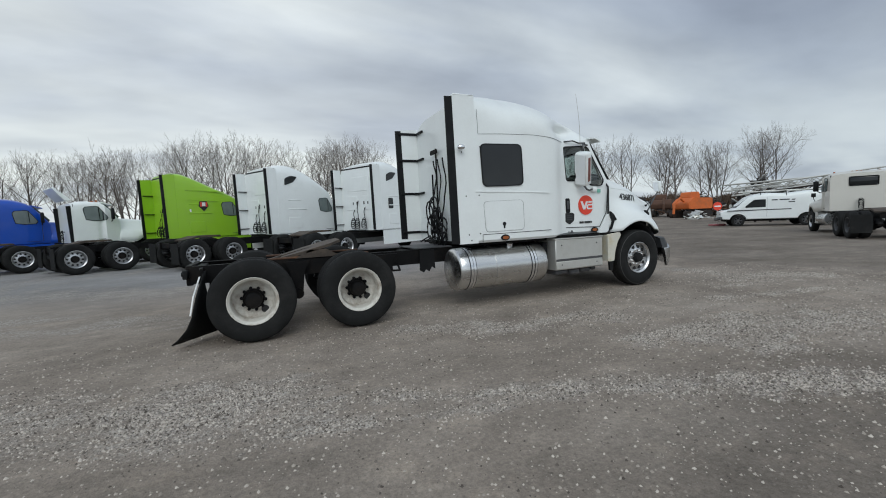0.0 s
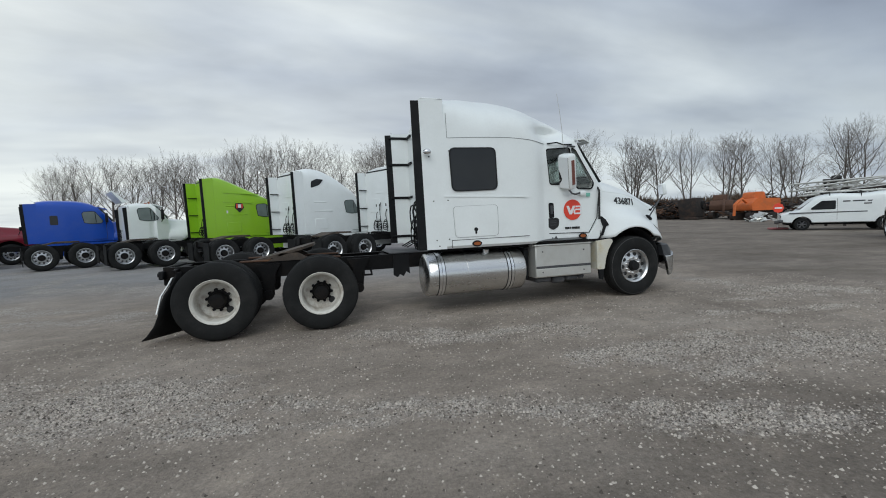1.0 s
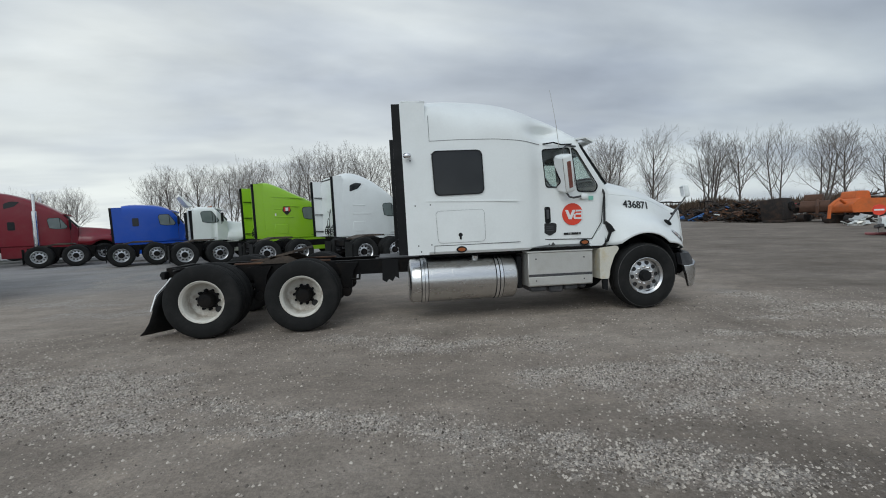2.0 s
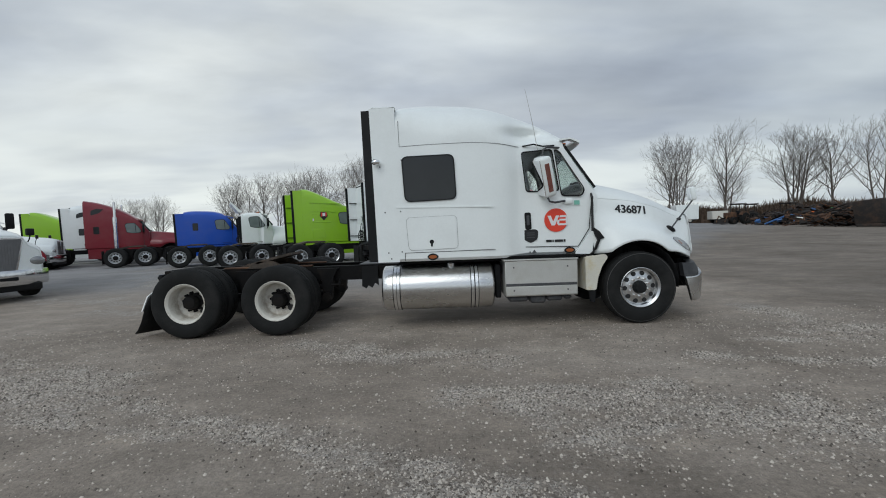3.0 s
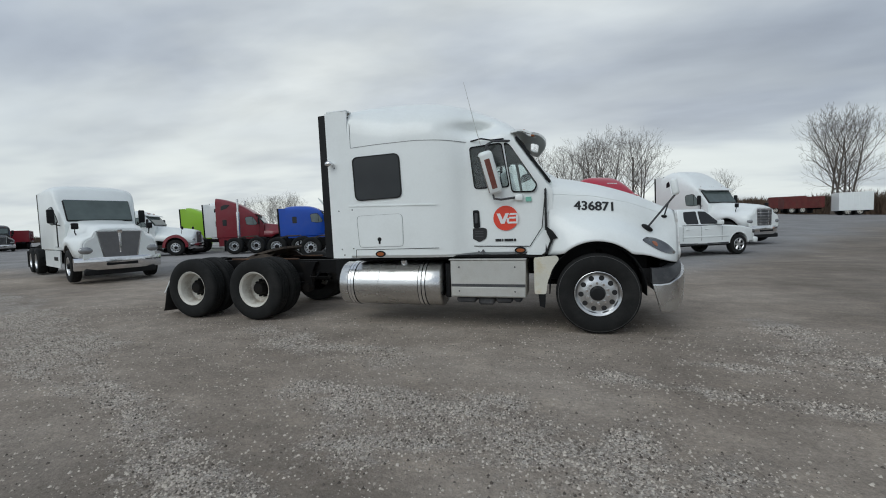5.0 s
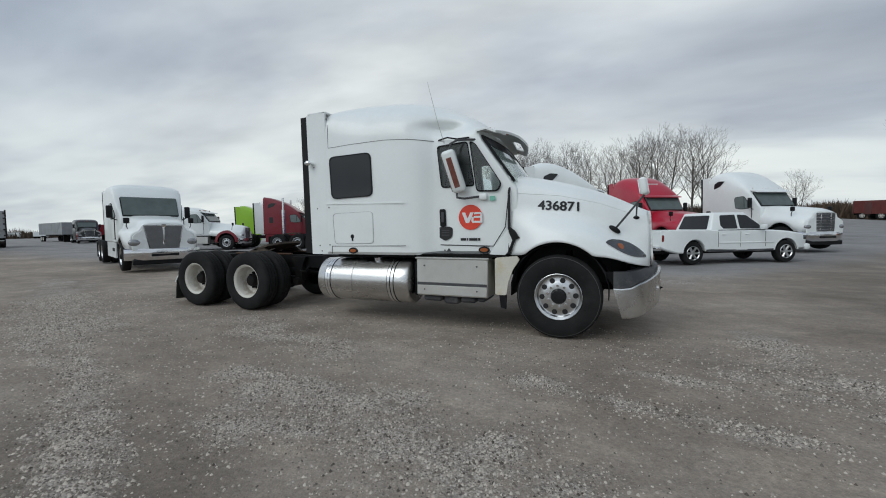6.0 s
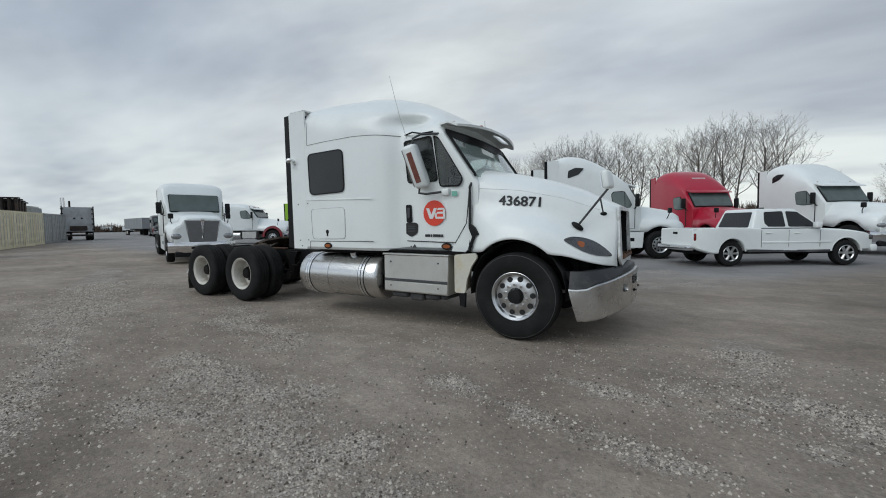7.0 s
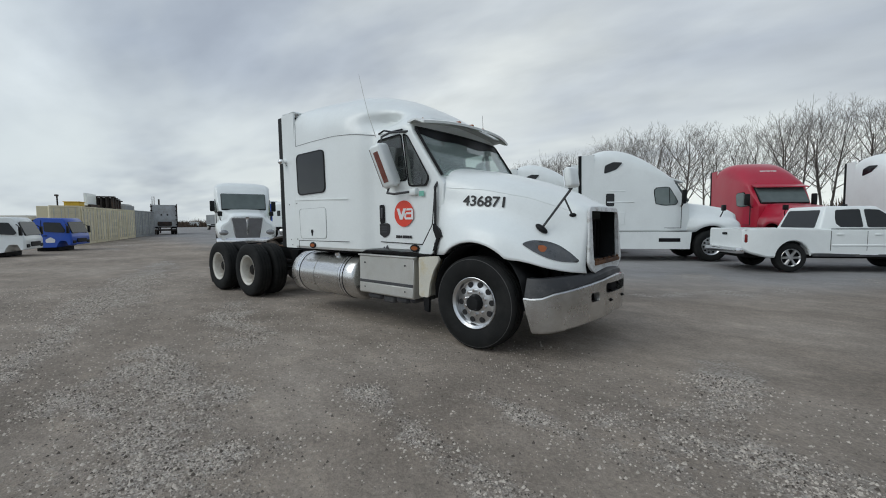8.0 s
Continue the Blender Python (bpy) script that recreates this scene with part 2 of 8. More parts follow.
def part(name, bm, mat, parent, label="", smooth=38, shadow=True):
    me = bm if isinstance(bm, bpy.types.Mesh) else finish(bm, name, mat, smooth)
    ob = new(name, me)
    ob.parent = parent
    if label:
        ob["label"] = label
    if not shadow:
        ob.visible_shadow = False
    return ob


def thing(name, m, label, category, group="", kind=""):
    ob = new(name)
    ob.empty_display_size = 0.3
    ob.matrix_world = m
    return tagged(ob, label, category, group, kind)


def single(name, bm, mat, label, category, m=None, group="", kind="", smooth=38):
    ob = new(name, finish(bm, name, mat, smooth))
    if m is not None:
        ob.matrix_world = m
    return tagged(ob, label, category, group, kind)


def BM():
    return bmesh.new()


def box(bm, x0, x1, y0, y1, z0, z1, bev=0.0, seg=1, m=None):
    r = bmesh.ops.create_cube(bm, size=1.0)
    vs = r["verts"]
    for v in vs:
        v.co = Vector(((x0 + x1) / 2 + v.co.x * (x1 - x0), (y0 + y1) / 2 + v.co.y * (y1 - y0), (z0 + z1) / 2 + v.co.z * (z1 - z0)))
    if bev:
        es = list({e for v in vs for e in v.link_edges})
        r = bmesh.ops.bevel(bm, geom=es, offset=bev, segments=seg, affect="EDGES", profile=0.5)
        vs = list({v for f in r["faces"] for v in f.verts} | {v for v in vs if v.is_valid})
    if m is not None:
        for v in vs:
            v.co = m @ v.co
    return bm


def cyl(bm, a, b, r, seg=12, r2=None, caps=True):
    a, b = Vector(a), Vector(b)
    d = b - a
    m = Matrix.Translation((a + b) / 2) @ d.to_track_quat("Z", "Y").to_matrix().to_4x4()
    bmesh.ops.create_cone(bm, cap_ends=caps, cap_tris=False, segments=seg, radius1=r, radius2=r if r2 is None else r2, depth=d.length, matrix=m)
    return bm


def lathe(bm, prof, seg=40, centre=(0, 0, 0)):
    """Turns (y, radius) pairs round the y axis."""
    rings = []
    for y, r in prof:
        rings.append([bm.verts.new((centre[0] + r * math.cos(2 * math.pi * i / seg), centre[1] + y, centre[2] + r * math.sin(2 * math.pi * i / seg))) for i in range(seg)])
    for p, q in zip(rings, rings[1:]):
        for i in range(seg):
            bm.faces.new((p[i], p[(i + 1) % seg], q[(i + 1) % seg], q[i]))
    return bm, rings


def loft(bm, rings, closed=True, caps=True):
    vs = [[bm.verts.new(p) for p in r] for r in rings]
    n = len(vs[0])
    for p, q in zip(vs, vs[1:]):
        for i in range(n if closed else n - 1):
            bm.faces.new((p[i], p[(i + 1) % n], q[(i + 1) % n], q[i]))
    if caps and closed:
        bm.faces.new(vs[0][::-1])
        bm.faces.new(vs[-1])
    bmesh.ops.recalc_face_normals(bm, faces=bm.faces[:])
    return bm


def tube(bm, pts, r, seg=6, r_end=None):
    pts = [Vector(p) for p in pts]
    rings = []
    for i, p in enumerate(pts):
        d = (pts[min(i + 1, len(pts) - 1)] - pts[max(i - 1, 0)]).normalized()
        side = d.cross(Vector((0.13, 0.21, 0.97))).normalized()
        up = side.cross(d)
        rr = r if r_end is None else r + (r_end - r) * i / (len(pts) - 1)
        rings.append([bm.verts.new(p + (side * math.cos(2 * math.pi * k / seg) + up * math.sin(2 * math.pi * k / seg)) * rr) for k in range(seg)])
    for p, q in zip(rings, rings[1:]):
        for k in range(seg):
            bm.faces.new((p[k], p[(k + 1) % seg], q[(k + 1) % seg], q[k]))
    bm.faces.new(rings[0][::-1])
    bm.faces.new(rings[-1])
    return bm


def prism(bm, poly, y0, y1):
    """A polygon of (x, z) pairs drawn out from y0 to y1."""
    return loft(bm, [[(x, y, z) for x, z in poly] for y in (y0, y1)])


def rounded(poly, r, n=4):
    """Rounds the corners of a polygon."""
    out = []
    for i in range(len(poly)):
        p, a, b = Vector(poly[i]), Vector(poly[i - 1]), Vector(poly[(i + 1) % len(poly)])
        da, db = (a - p), (b - p)
        rr = min(r, da.length * 0.45, db.length * 0.45)
        s, e = p + da.normalized() * rr, p + db.normalized() * rr
        for k in range(n + 1):
            t = k / n
            out.append(tuple(s * (1 - t) ** 2 + p * 2 * t * (1 - t) + e * t * t))
    return out


def grown(poly, d):
    """A polygon pushed outwards (or inwards) from its middle by d."""
    cx = sum(p[0] for p in poly) / len(poly)
    cz = sum(p[1] for p in poly) / len(poly)
    out = []
    for x, z in poly:
        v = Vector((x - cx, z - cz))
        v = v * (1 + d / v.length)
        out.append((cx + v.x, cz + v.y))
    return out


def gasket(bm, poly, w, y0, y1):
    """A flat ring round a polygon, drawn out from y0 to y1."""
    o = grown(poly, w)
    n = len(poly)
    vs = [[bm.verts.new((x, y, z)) for x, z in pl] for pl, y in ((o, y0), (o, y1), (poly, y1), (poly, y0))]
    for k in range(4):
        p, q = vs[k], vs[(k + 1) % 4]
        for i in range(n):
            bm.faces.new((p[i], p[(i + 1) % n], q[(i + 1) % n], q[i]))
    bmesh.ops.recalc_face_normals(bm, faces=bm.faces[:])
    return bm


def carve(me, cutters, name, lining=None):
    """The mesh me less the closed meshes in cutters."""
    a = new("work", me)
    obs = []
    for c in cutters:
        cm = bpy.data.meshes.new("c")
        c.to_mesh(cm)
        c.free()
        if lining:
            cm.materials.append(lining)
        o = new("work_c", cm)
        obs.append(o)
        md = a.modifiers.new("cut", "BOOLEAN")
        md.operation, md.object, md.solver = "DIFFERENCE", o, "EXACT"
        if lining:
            md.material_mode = "TRANSFER"
    dg = bpy.context.evaluated_depsgraph_get()
    out = bpy.data.meshes.new_from_object(a.evaluated_get(dg))
    out.name = name
    for o in [a, *obs]:
        bpy.data.objects.remove(o)
    out.polygons.foreach_set("use_smooth", [True] * len(out.polygons))
    out.set_sharp_from_angle(angle=radians(32))
    return out


def superring(x, w, zb, zs, zt, n, k=9, wb=None, rb=0.04):
    """A closed ring across a body: flat floor, upright sides, rounded top."""
    wb = w if wb is None else wb
    half = [(0.0, zb), (wb * 0.5, zb), (wb - rb, zb), (wb, zb + rb)]
    half += [(wb + (w - wb) * t, zb + rb + (zs - zb - rb) * t) for t in (0.25, 0.5, 0.75)]
    for i in range(k + 1):
        a = math.pi / 2 * i / k
        half.append((w * math.cos(a) ** (2 / n), zs + (zt - zs) * math.sin(a) ** (2 / n)))
    half[-1] = (0.0, zt)
    right = [(x, -y, z) for y, z in half]
    left = [(x, y, z) for y, z in half[1:-1]][::-1]
    return right + left


def curve_of(xs, table, col):
    """Smooth values of one column of a table of stations at xs."""
    tx = [r[0] for r in table]
    ty = [r[col] for r in table]
    m = np.gradient(ty, tx)
    out = []
    for x in xs:
        i = min(max(int(np.searchsorted(tx, x)) - 1, 0), len(tx) - 2)
        h = tx[i + 1] - tx[i]
        t = (x - tx[i]) / h
        out.append((1 + 2 * t) * (1 - t) ** 2 * ty[i] + t * (1 - t) ** 2 * h * m[i] + t * t * (3 - 2 * t) * ty[i + 1] + t * t * (t - 1) * h * m[i + 1])
    return out


def gz(x, y):
    """Height of the yard at a place."""
    def st(a, b, v):
        t = min(max((v - a) / (b - a), 0), 1)
        return t * t * (3 - 2 * t)
    r, a = math.hypot(x - 5, y - 5), math.degrees(math.atan2(y - 5, x - 5))
    amp = float(np.interp(a, [18, 42, 58, 68, 85, 115], [0, 0.5, 1.1, 2.1, 0.6, 0]))
    return 0.08 * st(9, 17, y) + amp * st(14, 72, r)

# ---- ground ----
STREAKS = [  # loose gravel: ends and half width
    (2.1, 5.4, 4.6, 4.35, 0.30), (2.9, 4.8, 4.6, 4.5, 0.34), (4.3, 3.5, 6.9, 2.8, 0.26), (-1.2, 4.5, 0.5, 3.6, 0.33), (0.6, 3.8, 2.9, 2.8, 0.20), (2.9, 2.9, 4.2, 2.1, 0.18),
    (4.2, 2.1, 5.4, 1.7, 0.23), (-3.2, 8.6, -0.7, 7.9, 0.60), (-9.8, 19.0, -4.3, 17.6, 1.5), (0.6, 3.3, 2.1, 2.9, 0.13), (4.3, 3.6, 5.3, 3.4, 0.20), (5.7, 3.7, 6.3, 3.5, 0.16),
    (4.6, 3.3, 5.9, 3.1, 0.24), (5.9, 3.1, 7.6, 2.85, 0.36), (2.8, 2.9, 3.8, 2.3, 0.20), (3.4, 2.5, 4.3, 2.1, 0.25), (-0.8, 4.2, 0.6, 3.6, 0.36), (4.4, 3.5, 6.4, 3.3, 0.26),
    (5.2, 2.8, 7.3, 2.75, 0.48), (7.0, 4.35, 8.3, 4.0, 0.14), (8.2, 4.0, 9.1, 3.9, 0.16), (7.9, 4.95, 9.1, 4.75, 0.16), (9.5, 7.0, 9.5, 5.6, 0.30), (3.1, 2.9, 4.9, 1.8, 0.26),
    (9.3, 4.9, 9.7, 4.5, 0.2), (8.9, 5.2, 9.5, 5.2, 0.26), (2.9, 2.9, 3.7, 2.4, 0.22), (5.8, 3.2, 6.2, 3.7, 0.18),
]
DUST = [  # pale, finer dust
    (0.4, 3.8, -7.8, 7.2, 0.6), (-6.6, 6.8, -1.6, 4.6, 0.7), (-6.5, 14.8, -2.0, 11.6, 1.1), (-3.0, 9.5, -9.0, 11.5, 0.7), (7.2, 13.3, 11.7, 15.1, 0.35), (7.8, 10.7, 10.9, 13.5, 0.30),
    (-5.3, 13.1, -1.4, 11.9, 0.60), (-19.0, 7.6, -38.0, 16.6, 1.0), (9.4, 5.6, 10.6, 4.6, 0.4),
]


def near_streak(x, y, table, wob):
    best = 0.0
    for ax, ay, bx, by, w in table:
        dx, dy = bx - ax, by - ay
        t = min(max(((x - ax) * dx + (y - ay) * dy) / (dx * dx + dy * dy), 0), 1)
        d = math.hypot(x - ax - t * dx, y - ay - t * dy) + wob * w * 1.6
        best = max(best, 1 - d / (w * 1.35))
    return max(best, 0.0)


def looseness(x, y):
    wob = noise.noise((x * 0.9, y * 0.9, 3.1)) * 0.35 + noise.noise((x * 3.1, y * 3.1, 7.7)) * 0.22
    n = 0.5 + 0.5 * noise.fractal((x * 1.7, y * 1.7, 0.3), 0.9, 2.0, 4)
    n2 = 0.5 + 0.5 * noise.noise((x * 0.22, y * 0.22, 9.0))
    clump = 0.5 + 0.5 * noise.noise((x * 5.5, y * 5.5, 2.2))
    best = near_streak(x, y, STREAKS, wob) * (0.35 + 0.85 * clump)
    return max(0.0, min(1.0, max(best, near_streak(x, y, DUST, wob) * 0.8) * (0.35 + 1.0 * n) + max(0, n - 0.48) * n2 * 0.6))


def spread(lo, hi, step, far, n):
    near = np.arange(lo, hi + step / 2, step)
    out = np.geomspace(step * 2, far, n)
    return np.concatenate([(lo - out)[::-1], near, hi + out])


LOOSE = []


def build_ground():
    xs, ys = spread(-6, 13, 0.085, 4000, 40), spread(0.3, 9, 0.085, 4000, 40)
    nx, ny = len(xs), len(ys)
    verts, loose, worn, grey = [], [], [], []
    for y in ys:
        for x in xs:
            k = looseness(x, y) if abs(x) < 45 and abs(y) < 40 else 0.2
            b = 0.0
            if abs(x) < 60 and abs(y) < 60:
                b = 0.022 * noise.noise((x * 0.35, y * 0.35, 1.0)) + 0.010 * noise.noise((x * 1.6, y * 1.6, 5.0)) + 0.006 * noise.noise((x * 4.5 + y * 2, y * 4.5, 8.0)) + 0.010 * k - 0.014
                hx = min(abs(x - c) for c in (0.26, 1.62, 7.13))
                if hx < 0.6 and 5.6 < y < 8.6:
                    b = min(b, 0.0)
            verts.append((x, y, gz(x, y) + b))
            loose.append(k)
            # share of darkening: grows with x past 8.5 and towards low y
            e = x - 8.5 + 2.2 * noise.noise((x * 0.25, y * 0.25, 4.0))
            low_y = (2.9 - y + 1.3 * noise.noise((x * 0.5, y * 0.5, 2.0))) / 1.8 - 0.4 * max(0.0, x - 5.5)
            worn.append(min(max(e / 5.0, low_y, 0.0), 1.0))
            grey.append(min(max((y - 9.2 + 1.6 * noise.noise((x * 0.3, y * 0.3, 6.0)) + 0.10 * min(x, 0.0) - 0.4 * max(x - 4.0, 0.0) - 0.9 * max(x - 11.0, 0.0)) / 3.5, 0.0), 1.0))
    faces = [(j * nx + i, j * nx + i + 1, (j + 1) * nx + i + 1, (j + 1) * nx + i) for j in range(ny - 1) for i in range(nx - 1)]
    me = bpy.data.meshes.new("ground")
    me.from_pydata(verts, [], faces)
    at = me.attributes.new("loose", "FLOAT", "POINT")
    at.data.foreach_set("value", loose)
    wn = me.attributes.new("worn", "FLOAT", "POINT")
    wn.data.foreach_set("value", worn)
    gy = me.attributes.new("grey", "FLOAT", "POINT")
    gy.data.foreach_set("value", grey)
    LOOSE.append((xs, ys, np.array(loose).reshape(ny, nx), np.array([v[2] for v in verts]).reshape(ny, nx)))
    me.polygons.foreach_set("use_smooth", [True] * len(me.polygons))
    m = bpy.data.materials.new("packed_gravel")
    m.use_nodes = True
    nt = m.node_tree
    b = nt.nodes["Principled BSDF"]
    tc = nt.nodes.new("ShaderNodeTexCoord")
    at = nt.nodes.new("ShaderNodeAttribute")
    at.attribute_name = "loose"

    def nz(scale, detail=6.0, rough=0.6, sc=(1, 1, 1), rot=0):
        mp = nt.nodes.new("ShaderNodeMapping")
        mp.inputs["Scale"].default_value = sc
        mp.inputs["Rotation"].default_value = (0, 0, radians(rot))
        nt.links.new(tc.outputs["Object"], mp.inputs["Vector"])
        n = wire(nt, "ShaderNodeTexNoise", Scale=scale, Detail=detail, Roughness=rough)
        nt.links.new(mp.outputs[0], n.inputs["Vector"])
        return n.outputs["Fac"]

    base = ramp(nt, nz(0.35, 7), [(0.3, (0.225, 0.192, 0.165)), (0.5, (0.308, 0.267, 0.233)), (0.72, (0.395, 0.348, 0.309))])
    tracks = ramp(nt, nz(0.6, 6, 0.65, (0.4, 1.3, 1), 14), [(0.35, 0.86), (0.65, 1.12)])
    base = mixrgb(nt, 1.0, base, tracks, "MULTIPLY")
    base = mixrgb(nt, 1.0, base, ramp(nt, nz(2.2, 10, 0.74, (0.8, 1.15, 1), 20), [(0.34, (0.80, 0.79, 0.755)), (0.52, (0.97, 0.955, 0.915)), (0.68, (1.22, 1.19, 1.11))]), "MULTIPLY")
    aw = nt.nodes.new("ShaderNodeAttribute")
    aw.attribute_name = "worn"
    # base colour darkened by up to a third by that share
    base = mixrgb(nt, 1.0, base, ramp(nt, aw.outputs["Fac"], [(0.0, 1.0), (1.0, 0.68)]), "MULTIPLY")
    ag = nt.nodes.new("ShaderNodeAttribute")
    ag.attribute_name = "grey"
    hard = ramp(nt, nz(0.5, 8, 0.7, (0.7, 1.0, 1), 25), [(0.3, (0.185, 0.186, 0.190)), (0.7, (0.335, 0.338, 0.345))])
    gf = wire(nt, "ShaderNodeMath", operation="MULTIPLY")
    nt.links.new(ag.outputs["Fac"], gf.inputs[0])
    gf.inputs[1].default_value = 0.8
    base = mixrgb(nt, gf.outputs[0], base, hard)
    sand = ramp(nt, nz(34, 6, 0.75), [(0.28, 0.66), (0.72, 1.30)])
    base = mixrgb(nt, 1.0, base, sand, "MULTIPLY")
    mp = nt.nodes.new("ShaderNodeMapping")
    nt.links.new(tc.outputs["Object"], mp.inputs["Vector"])
    vor = wire(nt, "ShaderNodeTexVoronoi", Scale=62.0, Randomness=1.0)
    nt.links.new(mp.outputs[0], vor.inputs["Vector"])
    stones = ramp(nt, vor.outputs["Color"], [(0.1, (0.12, 0.105, 0.092)), (0.5, (0.41, 0.37, 0.33)), (0.9, (0.62, 0.572, 0.515))])
    lf = wire(nt, "ShaderNodeMath", operation="MULTIPLY_ADD")
    torn = wire(nt, "ShaderNodeMath", operation="MULTIPLY")
    nt.links.new(at.outputs["Fac"], torn.inputs[0])
    nt.links.new(ramp(nt, nz(2.4, 7, 0.78, (0.6, 1.7, 1), 20), [(0.40, 0.4), (0.58, 1.0)]), torn.inputs[1])
    nt.links.new(torn.outputs[0], lf.inputs[0])
    lf.inputs[1].default_value = 1.4
    nt.links.new(nz(9, 5, 0.7), lf.inputs[2])
    lg = wire(nt, "ShaderNodeMath", operation="MULTIPLY_ADD")
    nt.links.new(nz(38, 3, 0.7), lg.inputs[0])
    lg.inputs[1].default_value = 0.9
    nt.links.new(lf.outputs[0], lg.inputs[2])
    mrange = wire(nt, "ShaderNodeMapRange")
    nt.links.new(lg.outputs[0], mrange.inputs["Value"])
    for k, v in (("From Min", 1.18), ("From Max", 1.7), ("To Min", 0.0), ("To Max", 0.75)):
        mrange.inputs[k].default_value = v
    mask = mrange.outputs[0]
    col = mixrgb(nt, mask, base, stones)
    few = ramp(nt, vor.outputs["Distance"], [(0.10, 1.0), (0.22, 0.0)])
    rare = ramp(nt, nz(14, 2), [(0.54, 0.0), (0.68, 0.6)])
    col = mixrgb(nt, mixrgb(nt, 1.0, few, rare, "MULTIPLY"), col, (0.50, 0.485, 0.46))
    nt.links.new(col, b.inputs["Base Color"])
    b.inputs["Roughness"].default_value = 0.93
    b.inputs["Specular IOR Level"].default_value = 0.25
    h = nt.nodes.new("ShaderNodeMath")
    h.operation = "MULTIPLY_ADD"
    nt.links.new(nz(14, 9, 0.78), h.inputs[0])
    h.inputs[1].default_value = 1.0
    cell = wire(nt, "ShaderNodeMath", operation="MULTIPLY")
    nt.links.new(vor.outputs["Distance"], cell.inputs[0])
    nt.links.new(ramp(nt, mask, [(0.0, 0.2), (0.5, 1.0)]), cell.inputs[1])
    nt.links.new(cell.outputs[0], h.inputs[2])
    bp = wire(nt, "ShaderNodeBump", Strength=0.75, Distance=0.024)
    nt.links.new(h.outputs[0], bp.inputs["Height"])
    nt.links.new(bp.outputs[0], b.inputs["Normal"])
    me.materials.append(m)
    tagged(new("ground", me), "packed grey-brown gravel yard with loose stone streaks", "ground", kind="structure")


build_ground()

# ---- wheels, shared by all trucks ----
hero = thing("sleeper_truck", pose(0, 7.1, 0), "white sleeper tractor without trailer, grille missing, standing on gravel", "truck")
TYRE = [(-0.118, 0.292), (-0.136, 0.325), (-0.148, 0.39), (-0.145, 0.445), (-0.132, 0.485), (-0.115, 0.508), (-0.072, 0.514), (-0.068, 0.503), (-0.056, 0.503), (-0.052, 0.515),
        (-0.008, 0.516), (-0.005, 0.504), (0.005, 0.504), (0.008, 0.516), (0.052, 0.515), (0.056, 0.503), (0.068, 0.503), (0.072, 0.514), (0.115, 0.508), (0.132, 0.485),
        (0.145, 0.445), (0.148, 0.39), (0.136, 0.325), (0.118, 0.292)]


def tyre_mesh(r=0.515, w=1.0, seg=44):
    k = r / 0.515
    bm, _ = lathe(BM(), [(y * w, q * k) for y, q in TYRE], seg)
    bmesh.ops.recalc_face_normals(bm, faces=bm.faces[:])
    return finish(bm, "tyre", M_RUBBER, 50)


def turned(prof, mat, name, seg=36, extra=None):
    bm, rings = lathe(BM(), prof, seg)
    if 0.005 < prof[-1][1] < 0.3:
        bm.faces.new(rings[-1])
    bmesh.ops.recalc_face_normals(bm, faces=bm.faces[:])
    if extra:
        extra(bm)
    return finish(bm, name, mat, 40)


WHEELS = {"tyre": tyre_mesh(0.527), "steer_tyre": tyre_mesh(0.527, 0.96), "front_tyre": tyre_mesh(0.545, 0.98)}
# deep white dish of a dual drive wheel; -y is outwards
WHEELS["drive_rim"] = turned([(-0.10, 0.27), (-0.13, 0.300), (-0.128, 0.306), (-0.115, 0.288), (-0.09, 0.270), (0.0, 0.262), (0.09, 0.250), (0.115, 0.222), (0.118, 0.17), (0.115, 0.10)], M_RIM_WHITE, "rim")
WHEELS["drive_hub"] = turned([(0.12, 0.135), (0.09, 0.135), (0.08, 0.112), (-0.015, 0.105), (-0.035, 0.09), (-0.042, 0.05), (-0.042, 0.02)], M_FRAME, "hub", 24)
WHEELS["steer_rim"] = turned([(-0.10, 0.27), (-0.125, 0.298), (-0.122, 0.304), (-0.108, 0.288), (-0.085, 0.272), (-0.045, 0.262), (-0.04, 0.24), (-0.058, 0.19), (-0.066, 0.15), (-0.066, 0.08)], M_WHEEL, "rim")
WHEELS["steer_hub"] = turned([(-0.06, 0.105), (-0.075, 0.10), (-0.12, 0.088), (-0.145, 0.08), (-0.15, 0.05), (-0.15, 0.02)], M_BLACK, "hub", 24)
WHEELS["alu_drive_rim"] = turned([(-0.10, 0.27), (-0.13, 0.300), (-0.128, 0.306), (-0.115, 0.288), (-0.09, 0.270), (0.0, 0.262), (0.03, 0.245), (0.035, 0.215), (0.02, 0.16), (0.015, 0.10)], M_WHEEL, "rim")
WHEELS["dark_rim"] = turned([(-0.10, 0.27), (-0.13, 0.300), (-0.128, 0.306), (-0.115, 0.288), (-0.09, 0.270), (0.09, 0.250), (0.118, 0.17), (0.115, 0.10)], M_GREYPL, "rim")
WHEELS["alu_drive_hub"] = turned([(0.03, 0.125), (-0.065, 0.108), (-0.09, 0.09), (-0.095, 0.02)], M_FRAME, "hub", 20)


for key, r, w in (("big_ring", 0.545, 0.98),):
    k = r / 0.515
    WHEELS[key] = turned([(-0.1335 * w, 0.4815 * k), (-0.1365 * w, 0.4825 * k), (-0.1335 * w, 0.4875 * k), (-0.1295 * w, 0.4875 * k)], M_SIDEWALL, "sidewall_ring", 44)


